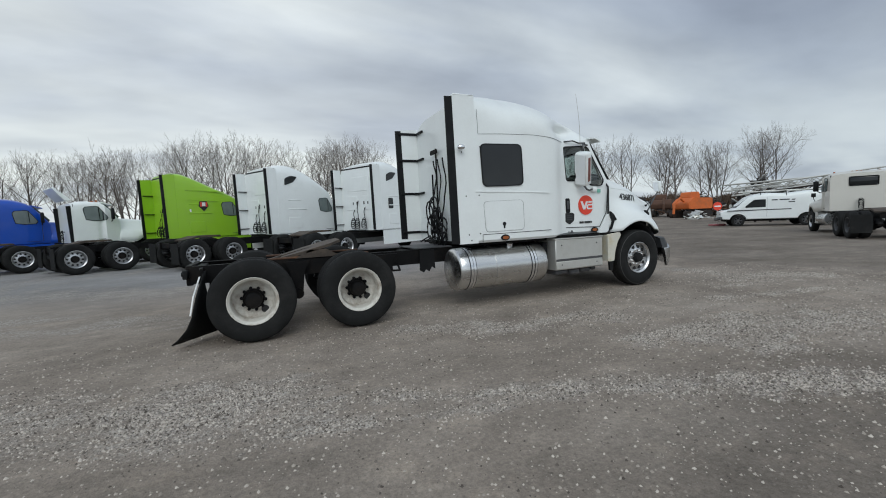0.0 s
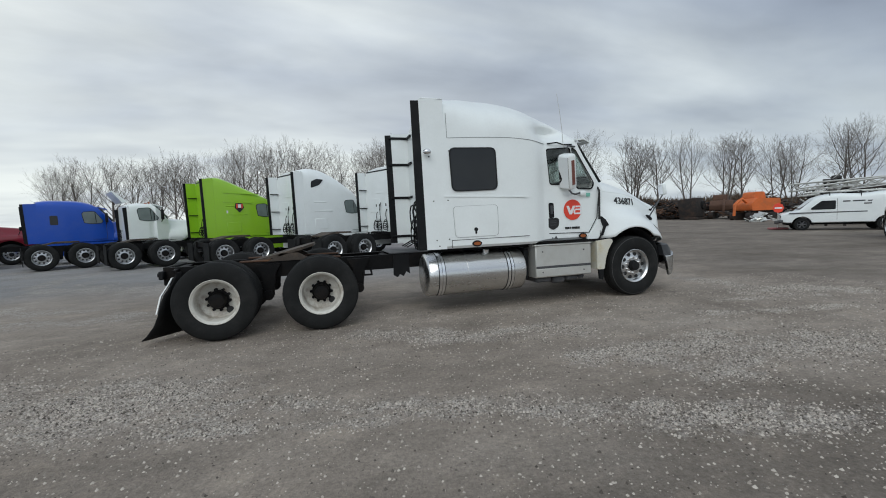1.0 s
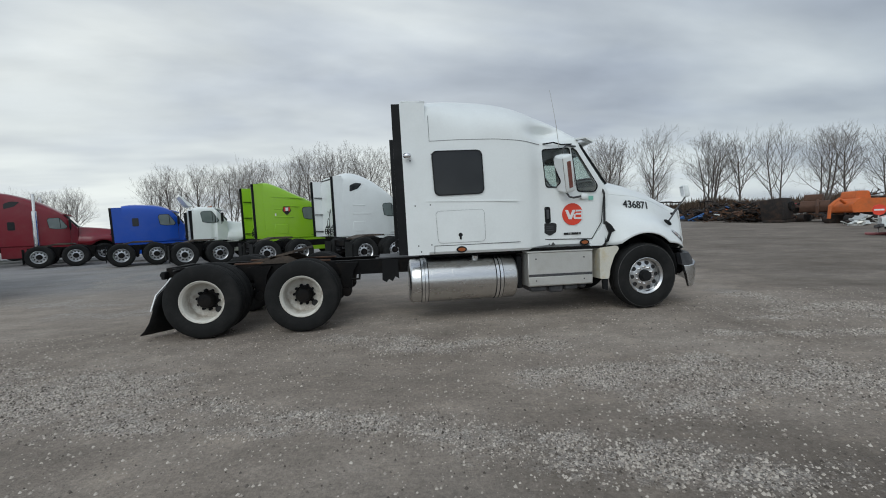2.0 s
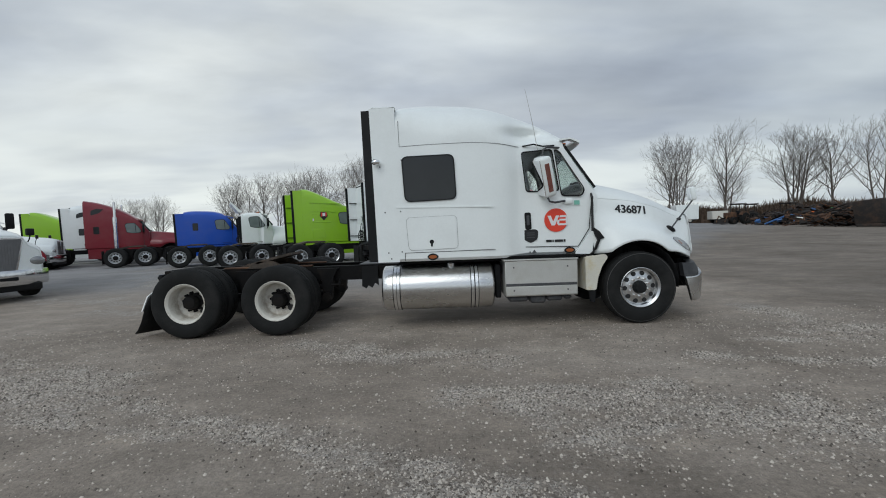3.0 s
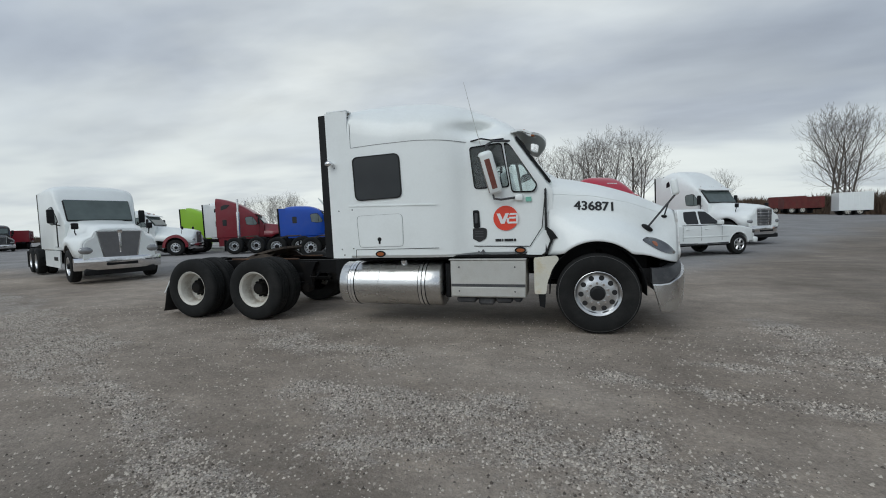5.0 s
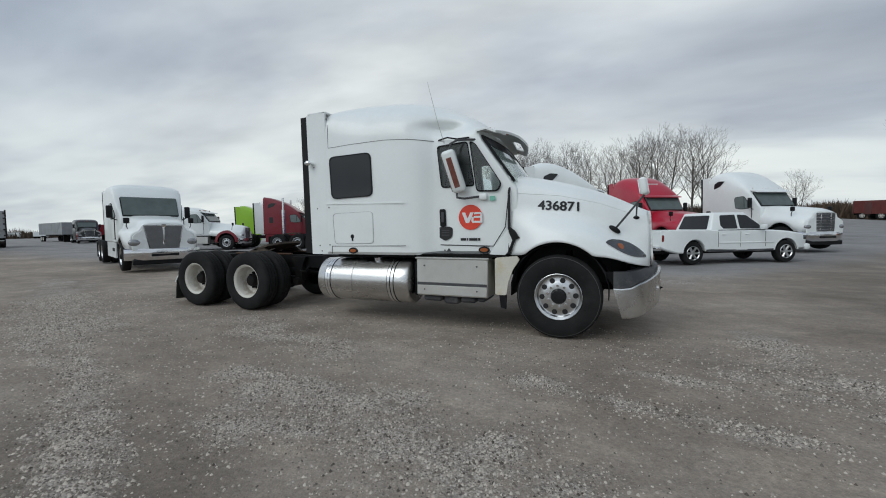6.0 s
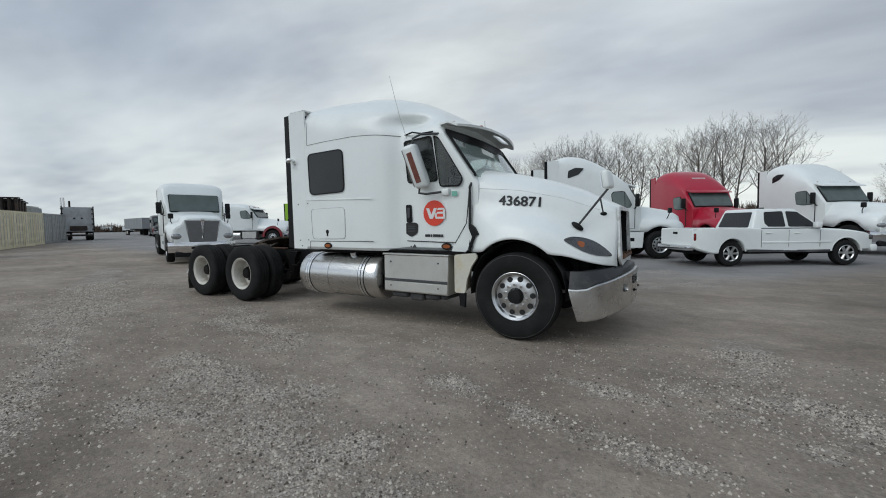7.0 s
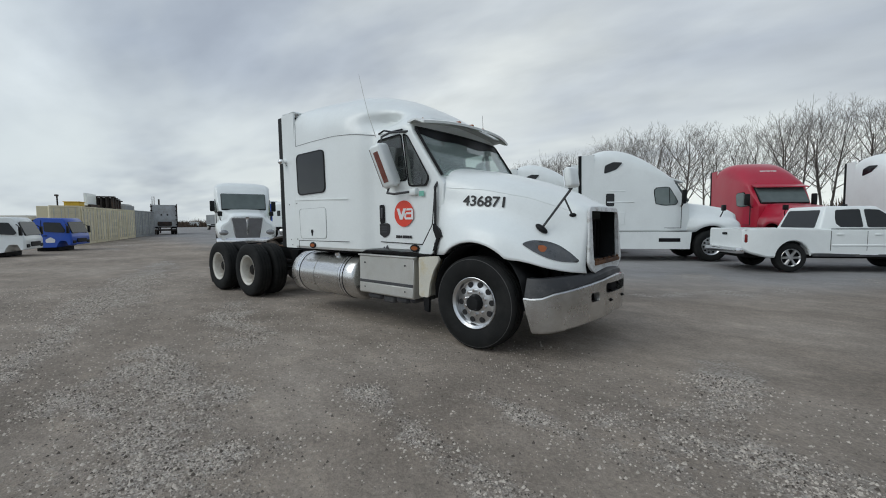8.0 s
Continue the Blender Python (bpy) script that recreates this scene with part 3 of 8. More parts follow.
SINGLE = {"drive_nuts": (10, 0.143, 0.12, 0.062, 0.021, 0, 8, M_FRAME, "wheel_nut"), "steer_nuts": (10, 0.142, -0.06, -0.098, 0.017, 0, 8, M_CHROME, "wheel_nut"),
          "drive_holes": (1, 0.20, 0.13, 0.104, 0.048, -0.115, 16, M_DECALBLACK, "hand_hole"), "steer_holes": (10, 0.214, -0.035, -0.060, 0.035, 0.5, 14, M_DECALBLACK, "hand_hole"),
          "alu_holes": (10, 0.205, 0.045, 0.018, 0.034, 0.5, 12, M_DECALBLACK, "hand_hole")}
NUTS = {k: finish(cyl(BM(), (0, y0, 0), (0, y1, 0), r0, seg), nm, mt) for k, (count, rad, y0, y1, r0, tn, seg, mt, nm) in SINGLE.items()}


def wheel(parent, kind, x, y, side, z=0.524, turn=0.0, dual=True):
    """side -1: outwards is -y, 1: outwards is +y."""
    rim = {"steer": "steer_rim", "drive": "drive_rim", "dark": "dark_rim"}.get(kind, "alu_drive_rim")
    e = part("wheel", WHEELS[rim], None, parent)
    e.matrix_local = pose(x, y, z, 0, 0, 0 if side < 0 else 180) @ pose(0, 0, 0, 0, turn, 0)
    big = kind == "steer" and parent is hero
    ty = part("tyre", WHEELS["front_tyre" if big else "steer_tyre" if kind == "steer" else "tyre"], None, e)
    if big:
        part("sidewall_ring", WHEELS["big_ring"], None, e, "scuffed grey sidewall ring")
    if kind == "steer":
        keys = (("hub", "steer_hub"), ("wheel_nuts", "steer_nuts"), ("hand_holes", "steer_holes"))
    elif kind == "drive":
        keys = (("hub", "drive_hub"), ("wheel_nuts", "drive_nuts"), ("hand_holes", "drive_holes"))
    else:
        keys = (("hub", "alu_drive_hub"), ("hand_holes", "alu_holes"))
    for n, k in keys:
        if k not in SINGLE:
            part(n, WHEELS[k], None, e)
            continue
        count, rad, y0, y1, r0, tn, seg, mt, nm = SINGLE[k]
        for i in range(count):
            a = 2 * math.pi * (i + tn) / count
            o = part(nm, NUTS[k], None, e)
            o.matrix_local = pose(rad * math.cos(a), 0, rad * math.sin(a))
    if kind != "steer" and dual:
        o = part("inner_tyre", WHEELS["tyre"], None, e)
        o.matrix_local = pose(0, 0.335, 0)
    return e


# ---- the white sleeper tractor ----

# station: x, half width, floor, shoulder, crown, roundness
CAB = [(3.50, 1.235, 1.05, 2.70, 3.41, 5.0), (3.60, 1.235, 1.05, 2.72, 3.45, 4.2), (4.10, 1.235, 1.05, 2.78, 3.565, 2.4), (4.60, 1.232, 1.05, 2.80, 3.55, 2.2),
       (4.95, 1.21, 1.05, 2.785, 3.495, 2.15), (5.15, 1.16, 1.05, 2.75, 3.44, 2.2), (5.33, 1.075, 1.06, 2.73, 3.38, 2.25), (5.45, 1.05, 1.07, 2.72, 3.325, 2.3),
       (5.70, 1.045, 1.07, 2.71, 3.20, 2.4), (5.90, 1.045, 1.07, 2.70, 3.075, 2.5), (6.03, 1.04, 1.07, 2.665, 2.96, 2.8), (6.06, 1.04, 1.07, 2.60, 2.74, 5.0),
       (6.20, 1.03, 1.07, 2.39, 2.53, 5.0), (6.35, 1.02, 1.07, 2.18, 2.32, 5.0), (6.50, 1.01, 1.07, 1.97, 2.11, 5.0), (6.56, 1.0, 1.07, 1.89, 2.02, 5.0)]
WINDOW = rounded([(5.405, 2.625), (5.855, 2.655), (5.955, 2.05), (5.47, 2.05)], 0.05)
VENT = rounded([(5.905, 2.655), (5.985, 2.62), (6.345, 2.06), (6.30, 1.965), (6.005, 1.975)], 0.05)


def build_cab():
    xs = sorted(set([r[0] for r in CAB] + list(np.linspace(3.6, 5.9, 47))))
    cols = [curve_of(xs, CAB, c) for c in range(1, 6)]
    body = loft(BM(), [superring(x, *[c[i] for c in (cols[0], cols[1], cols[2], cols[3], cols[4])], k=30) for i, x in enumerate(xs)])
    for v in body.verts:  # the scoop in the roof's flank above the door
        x, y, z = v.co
        g = math.exp(-((x - 5.50) / 0.30) ** 2 - ((z - 2.92) / 0.10) ** 2)
        v.co.y *= 1 - 0.20 * g
    me = finish(body, "cab_body", PAINT["white"])
    hollow = loft(BM(), [superring(x, w, zb, zs, zt, 4) for x, w, zb, zs, zt in ((4.9, 0.98, 1.25, 2.6, 2.72), (5.4, 0.985, 1.25, 2.62, 2.78), (5.98, 0.985, 1.25, 2.58, 2.66),
                                                                              (6.13, 0.98, 1.25, 2.42, 2.46), (6.38, 0.96, 1.25, 2.06, 2.1), (6.46, 0.95, 1.25, 1.9, 1.95))])
    screen = prism(BM(), [(5.95, 2.56), (6.34, 1.97), (6.475, 2.06), (6.9, 2.4), (6.5, 2.9), (6.075, 2.64)], -0.972, 0.972)
    w1, w2 = prism(BM(), WINDOW, -1.6, 1.6), prism(BM(), VENT, -1.6, 1.6)
    me = carve(me, [hollow, screen, w1, w2], "cab_body", M_LINING)
    part("cab_body", me, None, hero, "white painted sleeper cab with domed roof")
    for s in (-1, 1):
        for nm, pl in (("side_window", WINDOW), ("vent_window", VENT)):
            part(nm, prism(BM(), pl, s * 1.02, s * 1.026), M_GLASS, hero, "clear door glass", shadow=False)
            part("window_seal", gasket(BM(), pl, 0.022, s * 1.035, s * 1.056), M_BLACK, hero, smooth=0)
    def glass_at(u, f, o=0.0):
        """A place on the bowed windshield: u across, f from its top (0) to its base (1), o in front of it."""
        bow = 1 - u * u
        return (6.075 + 0.07 * bow + (0.45 + 0.06 * bow) * f + o * 0.8, 0.985 * u, 2.715 - 0.64 * f + o * 0.6)

    us = [-1 + i / 12 for i in range(25)]
    fs = [i / 6 for i in range(7)]
    part("windshield", loft(BM(), [[glass_at(u, f) for f in fs] + [glass_at(u, f, -0.006) for f in fs[::-1]] for u in us]), M_SHEENGLASS, hero, "bowed windshield with pale sky sheen in its colour", shadow=False)
    band = BM()
    loft(band, [[glass_at(u, g * (0.11 + 0.10 * (1 - u * u) + 0.025 * math.sin(7 * u)), o) for g, o in ((-0.03, 0.012), (0.5, 0.01), (1.0, 0.008), (1.0, 0.003), (0.5, 0.003), (-0.03, 0.003))] for u in us])
    part("windshield_sunshade", band, M_BLACK, hero, "black wavy sunshade band")
    sur = BM()
    for s in (-1, 1):
        tube(sur, [glass_at(s * 1.005, f, 0.006) for f in fs], 0.020, 6)
    tube(sur, [glass_at(u, -0.03, 0.004) for u in us], 0.02, 6)
    part("windshield_surround", sur, M_BLACK, hero)
    # inside
    for s in (-0.5, 0.5):
        seats = BM()
        box(seats, 5.45, 5.95, s - 0.25, s + 0.25, 1.55, 1.72, 0.05, 2)
        box(seats, 5.36, 5.52, s - 0.25, s + 0.25, 1.65, 2.28, 0.06, 2)
        box(seats, 5.36, 5.47, s - 0.14, s + 0.14, 2.30, 2.48, 0.04, 2)
        box(seats, 5.55, 5.85, s - 0.15, s + 0.15, 1.25, 1.55, 0.02)
        part("seat", seats, M_SEAT, hero, "grey cloth seat")
    part("dashboard", box(BM(), 6.1, 6.44, -0.94, 0.94, 1.45, 1.93, 0.06, 3), M_DASH, hero)
    sw, _ = lathe(BM(), [(0.0, 0.205), (0.018, 0.22), (0.0, 0.235), (-0.018, 0.22), (0.0, 0.205)], 24)
    for v in sw.verts:
        v.co = pose(5.98, 0.5, 1.95, 0, 0, 0) @ pose(0, 0, 0, 0, 35, 0) @ pose(0, 0, 0, 90, 0, 0) @ v.co
    part("steering_wheel", sw, M_BLACK, hero)


build_cab()


def side_panel(name, poly, y, mat, label="", d=0.006):
    return part(name, prism(BM(), poly, y - d, y + 0.002), mat, hero, label, smooth=0)


def seam(pts, y, w=0.006, name="panel_gap"):
    bm = BM()
    for (x0, z0), (x1, z1) in zip(pts, pts[1:]):
        d = Vector((x1 - x0, z1 - z0)).normalized()
        nx, nz = -d.y * w, d.x * w
        prism(bm, [(x0 - nx, z0 - nz), (x1 - nx, z1 - nz), (x1 + nx, z1 + nz), (x0 + nx, z0 + nz)], y - 0.003, y + 0.004)
    return part(name, bm, M_SEAM, hero, smooth=0)


SY = -1.236
DY = -1.05
SLEEPW = rounded([(3.612, 2.585), (4.355, 2.60), (4.38, 1.965), (3.645, 1.945)], 0.09, 5)
side_panel("sleeper_window", SLEEPW, SY - 0.008, M_TINT, "dark tinted sleeper window", 0.006)
part("sleeper_window_seal", gasket(BM(), SLEEPW, 0.02, SY - 0.018, SY + 0.002), M_BLACK, hero, smooth=0)
LUG = rounded([(3.635, 1.70), (4.385, 1.715), (4.395, 1.225), (3.665, 1.215)], 0.07, 4)
part("luggage_door", prism(BM(), grown(LUG, -0.01), SY - 0.006, SY + 0.002), PAINT["white"], hero, "white luggage compartment door", smooth=0)
part("luggage_door_gap", gasket(BM(), LUG, 0.004, SY - 0.003, SY + 0.002), M_FAINT, hero, smooth=0)
lock = BM()
cyl(lock, (4.005, SY - 0.012, 1.335), (4.005, SY, 1.335), 0.032, 14)
box(lock, 3.99, 4.02, SY - 0.016, SY, 1.265, 1.335, 0.006)
part("luggage_lock", lock, M_BLACK, hero)
fl_ = BM()
tube(fl_, [(3.575, SY, 2.745), (3.57, SY + 0.001, 2.95), (3.565, SY + 0.004, 3.12)], 0.004, 5)
xs_ = [3.575 + 1.78 * i / 24 for i in range(25)]
ws_ = curve_of(xs_, CAB, 1)
tube(fl_, [(x, -w - 0.001, float(np.interp(x, [3.575, 4.0, 4.6, 5.0, 5.36], [2.745, 2.765, 2.775, 2.755, 2.715]))) for x, w in zip(xs_, ws_)], 0.004, 5)
part("roof_fairing_joint", fl_, M_FAINT, hero, "thin joint under the roof fairing")
seam([(3.60, 1.06), (3.605, 1.18), (4.30, 1.185), (4.95, 1.192)], SY, 0.004)
seam([(5.40, 2.69), (5.415, 2.2), (5.425, 1.2), (6.24, 1.185), (6.41, 1.45), (6.46, 1.95)], DY)
part("character_line", prism(BM(), [(3.5, 1.868), (4.9, 1.835), (4.95, 1.83), (4.9, 1.822), (3.5, 1.85)], SY - 0.008, SY + 0.002), PAINT["white"], hero)
for mx, mz, my in ((4.015, 1.112, SY), (6.105, 1.131, DY)):
    oval = [(mx + 0.058 * math.cos(2 * math.pi * i / 20), mz + 0.027 * math.sin(2 * math.pi * i / 20)) for i in range(20)]
    ml = part("marker_light", prism(BM(), oval, my - 0.02, my), M_LAMP_A, hero, "amber oval side marker light")
    part("bezel", gasket(BM(), oval, 0.024, my - 0.015, my), M_BLACK, ml, "dark oval bezel")
for x, z in ((3.28, 2.46), (3.60, 2.55), (3.33, 1.79), (3.56, 1.80), (3.36, 1.19), (3.56, 1.2), (3.40, 1.10), (5.5, 1.12)):
    part("rivet", cyl(BM(), (x, (SY if x < 5 else DY) - 0.004, z), (x, (SY if x < 5 else DY) + 0.01, z), 0.011, 8), M_GREYPL, hero)

# side extenders with black rubber edges behind the sleeper
for s in (-1, 1):
    e = part("side_extender", prism(BM(), [(3.15, 3.30), (3.52, 3.32), (3.52, 1.05), (3.20, 1.05)], s * 1.236, s * 1.205), PAINT["white"], hero, "white side extender panel", smooth=0)
    part("rubber_edge", prism(BM(), [(3.03, 3.28), (3.15, 3.285), (3.20, 1.06), (3.065, 1.065)], s * 1.232, s * 1.212), M_BLACK, e, "black rubber strip", smooth=0)
    for z in (3.22, 2.68, 2.0, 1.2):
        b = BM()
        box(b, 3.10, 3.52, s * 1.20 - 0.02, s * 1.20 + 0.02, z - 0.025, z + 0.025, 0.01)
        box(b, 3.46, 3.52, s * 1.20 - (0.34 if s > 0 else -0.02), s * 1.20 + (0.02 if s > 0 else 0.34), z - 0.02, z + 0.02, 0.008)
        part("bracket", b, M_BLACK, e)
# roof extender piece and back wall pressings
part("roof_rear_cap", box(BM(), 3.17, 3.53, -1.236, -1.0, 3.30, 3.335, 0.012), PAINT["white"], hero)
for y, z in ((-0.75, 2.05), (-0.50, 2.05)):
    lt, _ = lathe(BM(), [(0, 0.075), (-0.012, 0.085), (0, 0.095)], 20)
    for v in lt.verts:
        v.co = pose(3.498, y, z, 0, 0, -90) @ v.co
    part("vent_ring", lt, PAINT["white"], hero)
for y0, y1, z0, z1 in ((-0.95, -0.35, 2.2, 2.55), (-0.95, -0.35, 1.45, 1.9), (0.35, 0.95, 1.5, 2.5)):
    part("back_wall_pressing", box(BM(), 3.486, 3.505, y0, y1, z0, z1, 0.008), PAINT["white"], hero)
lamp = BM()
cyl(lamp, (3.25, -1.235, 2.52), (3.25, -1.29, 2.52), 0.028, 10)
bmesh.ops.create_uvsphere(lamp, u_segments=12, v_segments=8, radius=0.05, matrix=pose(3.235, -1.32, 2.52) @ Matrix.Diagonal((1.25, 0.85, 0.9, 1)))
part("work_lamp", lamp, M_ALU, hero, "dull aluminium work lamp")

# air and electric lines hanging behind the cab
for k, (y, w, n, r, zt) in enumerate(((0.22, 0.17, 5, 0.014, 1.85), (0.02, 0.14, 6, 0.012, 1.7), (-0.2, 0.12, 5, 0.014, 1.6))):
    pts = [(3.45, y + 0.06 * math.cos(i * 0.9), 2.55 - (2.55 - zt) * i / 8) for i in range(8)]
    for i in range(n * 12):
        a = i * 2 * math.pi / 12
        pts.append((3.36 + 0.05 * math.sin(i * 0.37 + k), y + w * math.cos(a) + 0.015 * math.sin(i), zt - 0.2 + w * 1.5 * math.sin(a) - 0.42 * i / (n * 12)))
    pts += [(3.30, y, 1.15), (3.1, y, 1.05)]
    part("air_line", tube(BM(), pts, r, 5), M_BLACK, hero, "black coiled air line")
hb = BM()
cyl(hb, (3.44, 0.12, 1.1), (3.44, 0.12, 2.75), 0.016, 8)
cyl(hb, (3.44, 0.32, 1.1), (3.44, 0.32, 2.3), 0.016, 8)
box(hb, 3.42, 3.46, 0.08, 0.36, 2.66, 2.74, 0.01)
part("hose_bar", hb, M_FRAME, hero)

# ---- hood ----
# half profile from the middle of the hood out to the fender lip: x, then y, z pairs
HOOD = [(6.48, 0.0, 2.225, 0.62, 2.19, 0.93, 2.055, 1.0, 1.75, 1.03, 1.42, 1.05, 1.06),
        (6.70, 0.0, 2.19, 0.60, 2.15, 0.915, 1.995, 0.99, 1.69, 1.10, 1.42, 1.16, 1.08),
        (7.10, 0.0, 2.10, 0.56, 2.06, 0.865, 1.885, 0.95, 1.63, 1.15, 1.42, 1.20, 1.20),
        (7.45, 0.0, 2.0, 0.50, 1.96, 0.775, 1.79, 0.88, 1.54, 1.13, 1.34, 1.19, 1.08),
        (7.75, 0.0, 1.885, 0.44, 1.85, 0.655, 1.68, 0.81, 1.40, 1.04, 1.20, 1.11, 1.05),
        (7.98, 0.0, 1.77, 0.42, 1.74, 0.575, 1.58, 0.73, 1.28, 0.90, 1.08, 0.95, 0.975),
        (8.13, 0.0, 1.70, 0.46, 1.66, 0.565, 1.485, 0.665, 1.22, 0.74, 1.03, 0.76, 0.93),
        (8.23, 0.0, 1.65, 0.44, 1.62, 0.545, 1.43, 0.59, 1.19, 0.605, 1.01, 0.56, 0.905)]


def arch(x):
    d = 0.63 ** 2 - (x - 7.12) ** 2
    return 0.62 + math.sqrt(d) if d > 0 else 0.0


def hood_station(x):
    v = [curve_of([x], HOOD, c)[0] for c in range(1, 13)]
    pts = [(v[i], v[i + 1]) for i in range(0, 12, 2)]
    z = max(pts[-1][1], arch(x))
    if z > pts[-1][1]:
        t = min(1, (z - pts[-1][1]) / max(0.01, pts[-2][1] - pts[-1][1]))
        pts[-1] = (pts[-1][0] + 0.02, min(z, pts[-2][1] - 0.02) if z < pts[-2][1] else pts[-2][1] - 0.02)
    fine = []
    for i in range(len(pts) - 1):
        p0, p1, p2, p3 = (Vector(pts[max(i - 1, 0)]), Vector(pts[i]), Vector(pts[i + 1]), Vector(pts[min(i + 2, 5)]))
        for t in (0, 0.25, 0.5, 0.75):
            t2, t3 = t * t, t * t * t
            fine.append(0.5 * (2 * p1 + (p2 - p0) * t + (2 * p0 - 5 * p1 + 4 * p2 - p3) * t2 + (3 * p1 - p0 - 3 * p2 + p3) * t3))
    fine.append(Vector(pts[-1]))
    return fine


def hood_y(x, z):
    """Half width of the hood's flank at a place."""
    st = hood_station(x)
    for p, q in zip(st[5:], st[6:]):
        if p.y >= z >= q.y:
            return p.x + (q.x - p.x) * (p.y - z) / max(1e-6, p.y - q.y)
    return st[-1].x


def build_hood():
    xs = [6.48, 6.52, 6.58, 6.64] + list(np.linspace(6.7, 7.6, 19)) + [7.7, 7.8, 7.9, 7.98, 8.06, 8.13, 8.19, 8.23]
    rings = []
    for x in xs:
        st = hood_station(x)
        rings.append([(x, -p.x, p.y) for p in st][::-1] + [(x, p.x, p.y) for p in st[1:]])
    bm = loft(BM(), rings, closed=False)
    ob = part("hood", bm, PAINT["white"], hero, "white sloping hood with fender flares", smooth=50)
    md = ob.modifiers.new("thick", "SOLIDIFY")
    md.thickness, md.offset = 0.022, -1
    # nose frame round the empty grille
    GO = rounded([(-0.48, 1.595), (0.48, 1.595), (0.47, 1.06), (0.42, 1.02), (-0.42, 1.02), (-0.47, 1.06)], 0.04)
    outer = rounded([(-0.52, 1.64), (0.52, 1.64), (0.60, 1.0), (0.42, 0.89), (-0.42, 0.89), (-0.60, 1.0)], 0.08)
    fr = BM()
    n = len(GO)
    def at(y, z, d):
        return (8.235 + 0.055 * (1.6 - z) + d, y, z)
    vs = [[fr.verts.new(at(y, z, d)) for y, z in pl] for pl, d in ((outer, -0.03), (outer, 0.0), (GO, 0.008), (GO, -0.035))]
    for p, q in zip(vs, vs[1:]):
        for i in range(n):
            fr.faces.new((p[i], p[(i + 1) % n], q[(i + 1) % n], q[i]))
    bmesh.ops.recalc_face_normals(fr, faces=fr.faces[:])
    part("grille_surround", fr, M_WORNWHITE, ob, "white nose frame, scuffed, without its grille")
    part("grille_tunnel", loft(BM(), [[(x_, y, z) for y, z in grown(GO, -0.004)] for x_ in (8.03, 8.21)], caps=False), M_BLACK, ob, "black plastic grille tunnel")
    dark = part("radiator", box(BM(), 7.98, 8.02, -0.52, 0.52, 0.92, 1.50, 0.01), M_BLACK, ob, "black radiator core")
    for i in range(9):
        part("radiator_rib", box(BM(), 8.02, 8.04, -0.48 + i * 0.12 - 0.01, -0.48 + i * 0.12 + 0.01, 0.95, 1.48), M_FRAME, dark)
    lip = BM()
    box(lip, 8.18, 8.295, -0.44, 0.44, 0.985, 1.03, 0.008)
    for y in (-0.4, -0.32, -0.1, 0.08, 0.25, 0.4):
        cyl(lip, (8.27, y, 1.03), (8.275, y, 1.055), 0.018, 8)
    part("grille_sill", lip, M_RUST, ob, "rusty grille mounting strip")
    return ob


hood = build_hood()
gp_ = BM()
st_ = hood_station(6.49)
tube(gp_, [(6.462, -max(p.x, 1.046 if p.y < 1.98 else p.x + 0.02) - 0.006, p.y + 0.012) for p in st_], 0.018, 6)
part("hood_gap", gp_, M_DECALBLACK, hero, "dark gap between hood and door")


def on_hood(poly, mat, name, label="", d=0.010, s=-1, parent=None):
    """A plate of (x, z) outline that lies on the hood's flank."""
    bm = BM()
    cx, cz = sum(p[0] for p in poly) / len(poly), sum(p[1] for p in poly) / len(poly)
    rings = []
    for f in (1.0, 0.97, 0.75, 0.5, 0.25):
        dd = -0.004 if f == 1.0 else d
        rings.append([bm.verts.new((cx + (x - cx) * f, s * (hood_y(cx + (x - cx) * f, cz + (z - cz) * f) + dd), cz + (z - cz) * f)) for x, z in poly])
    n = len(poly)
    for p, q in zip(rings, rings[1:]):
        for i in range(n):
            bm.faces.new((p[i], p[(i + 1) % n], q[(i + 1) % n], q[i]))
    bm.faces.new(rings[-1])
    bmesh.ops.recalc_face_normals(bm, faces=bm.faces[:])
    return part(name, bm, mat, parent or hood, label)


HL = rounded([(7.68, 1.245), (7.75, 1.28), (7.88, 1.268), (8.00, 1.22), (8.11, 1.14), (8.185, 1.055), (8.175, 1.03), (8.05, 1.045), (7.93, 1.09), (7.81, 1.16)], 0.05, 3)
for s in (-1, 1):
    on_hood(HL, M_HEADLAMP, "headlight", "slanted almond headlight with cloudy lens", 0.012, s)
    ins = rounded([(7.83, 1.225), (7.88, 1.222), (7.91, 1.195), (7.905, 1.15), (7.87, 1.155), (7.84, 1.19)], 0.02, 3)
    on_hood(ins, M_LAMP_A, "turn_signal", "amber indicator", 0.016, s)


cr_ = BM()
tube(cr_, [(x_, -hood_y(x_, z_) - 0.001, z_) for x_, z_ in [(6.52 + 1.5 * k / 20, float(np.interp(6.52 + 1.5 * k / 20, [6.52, 7.1, 7.6, 8.02], [1.917, 1.865, 1.755, 1.60]))) for k in range(21)]], 0.0045, 6)
part("hood_crease", cr_, PAINT["white"], hood)


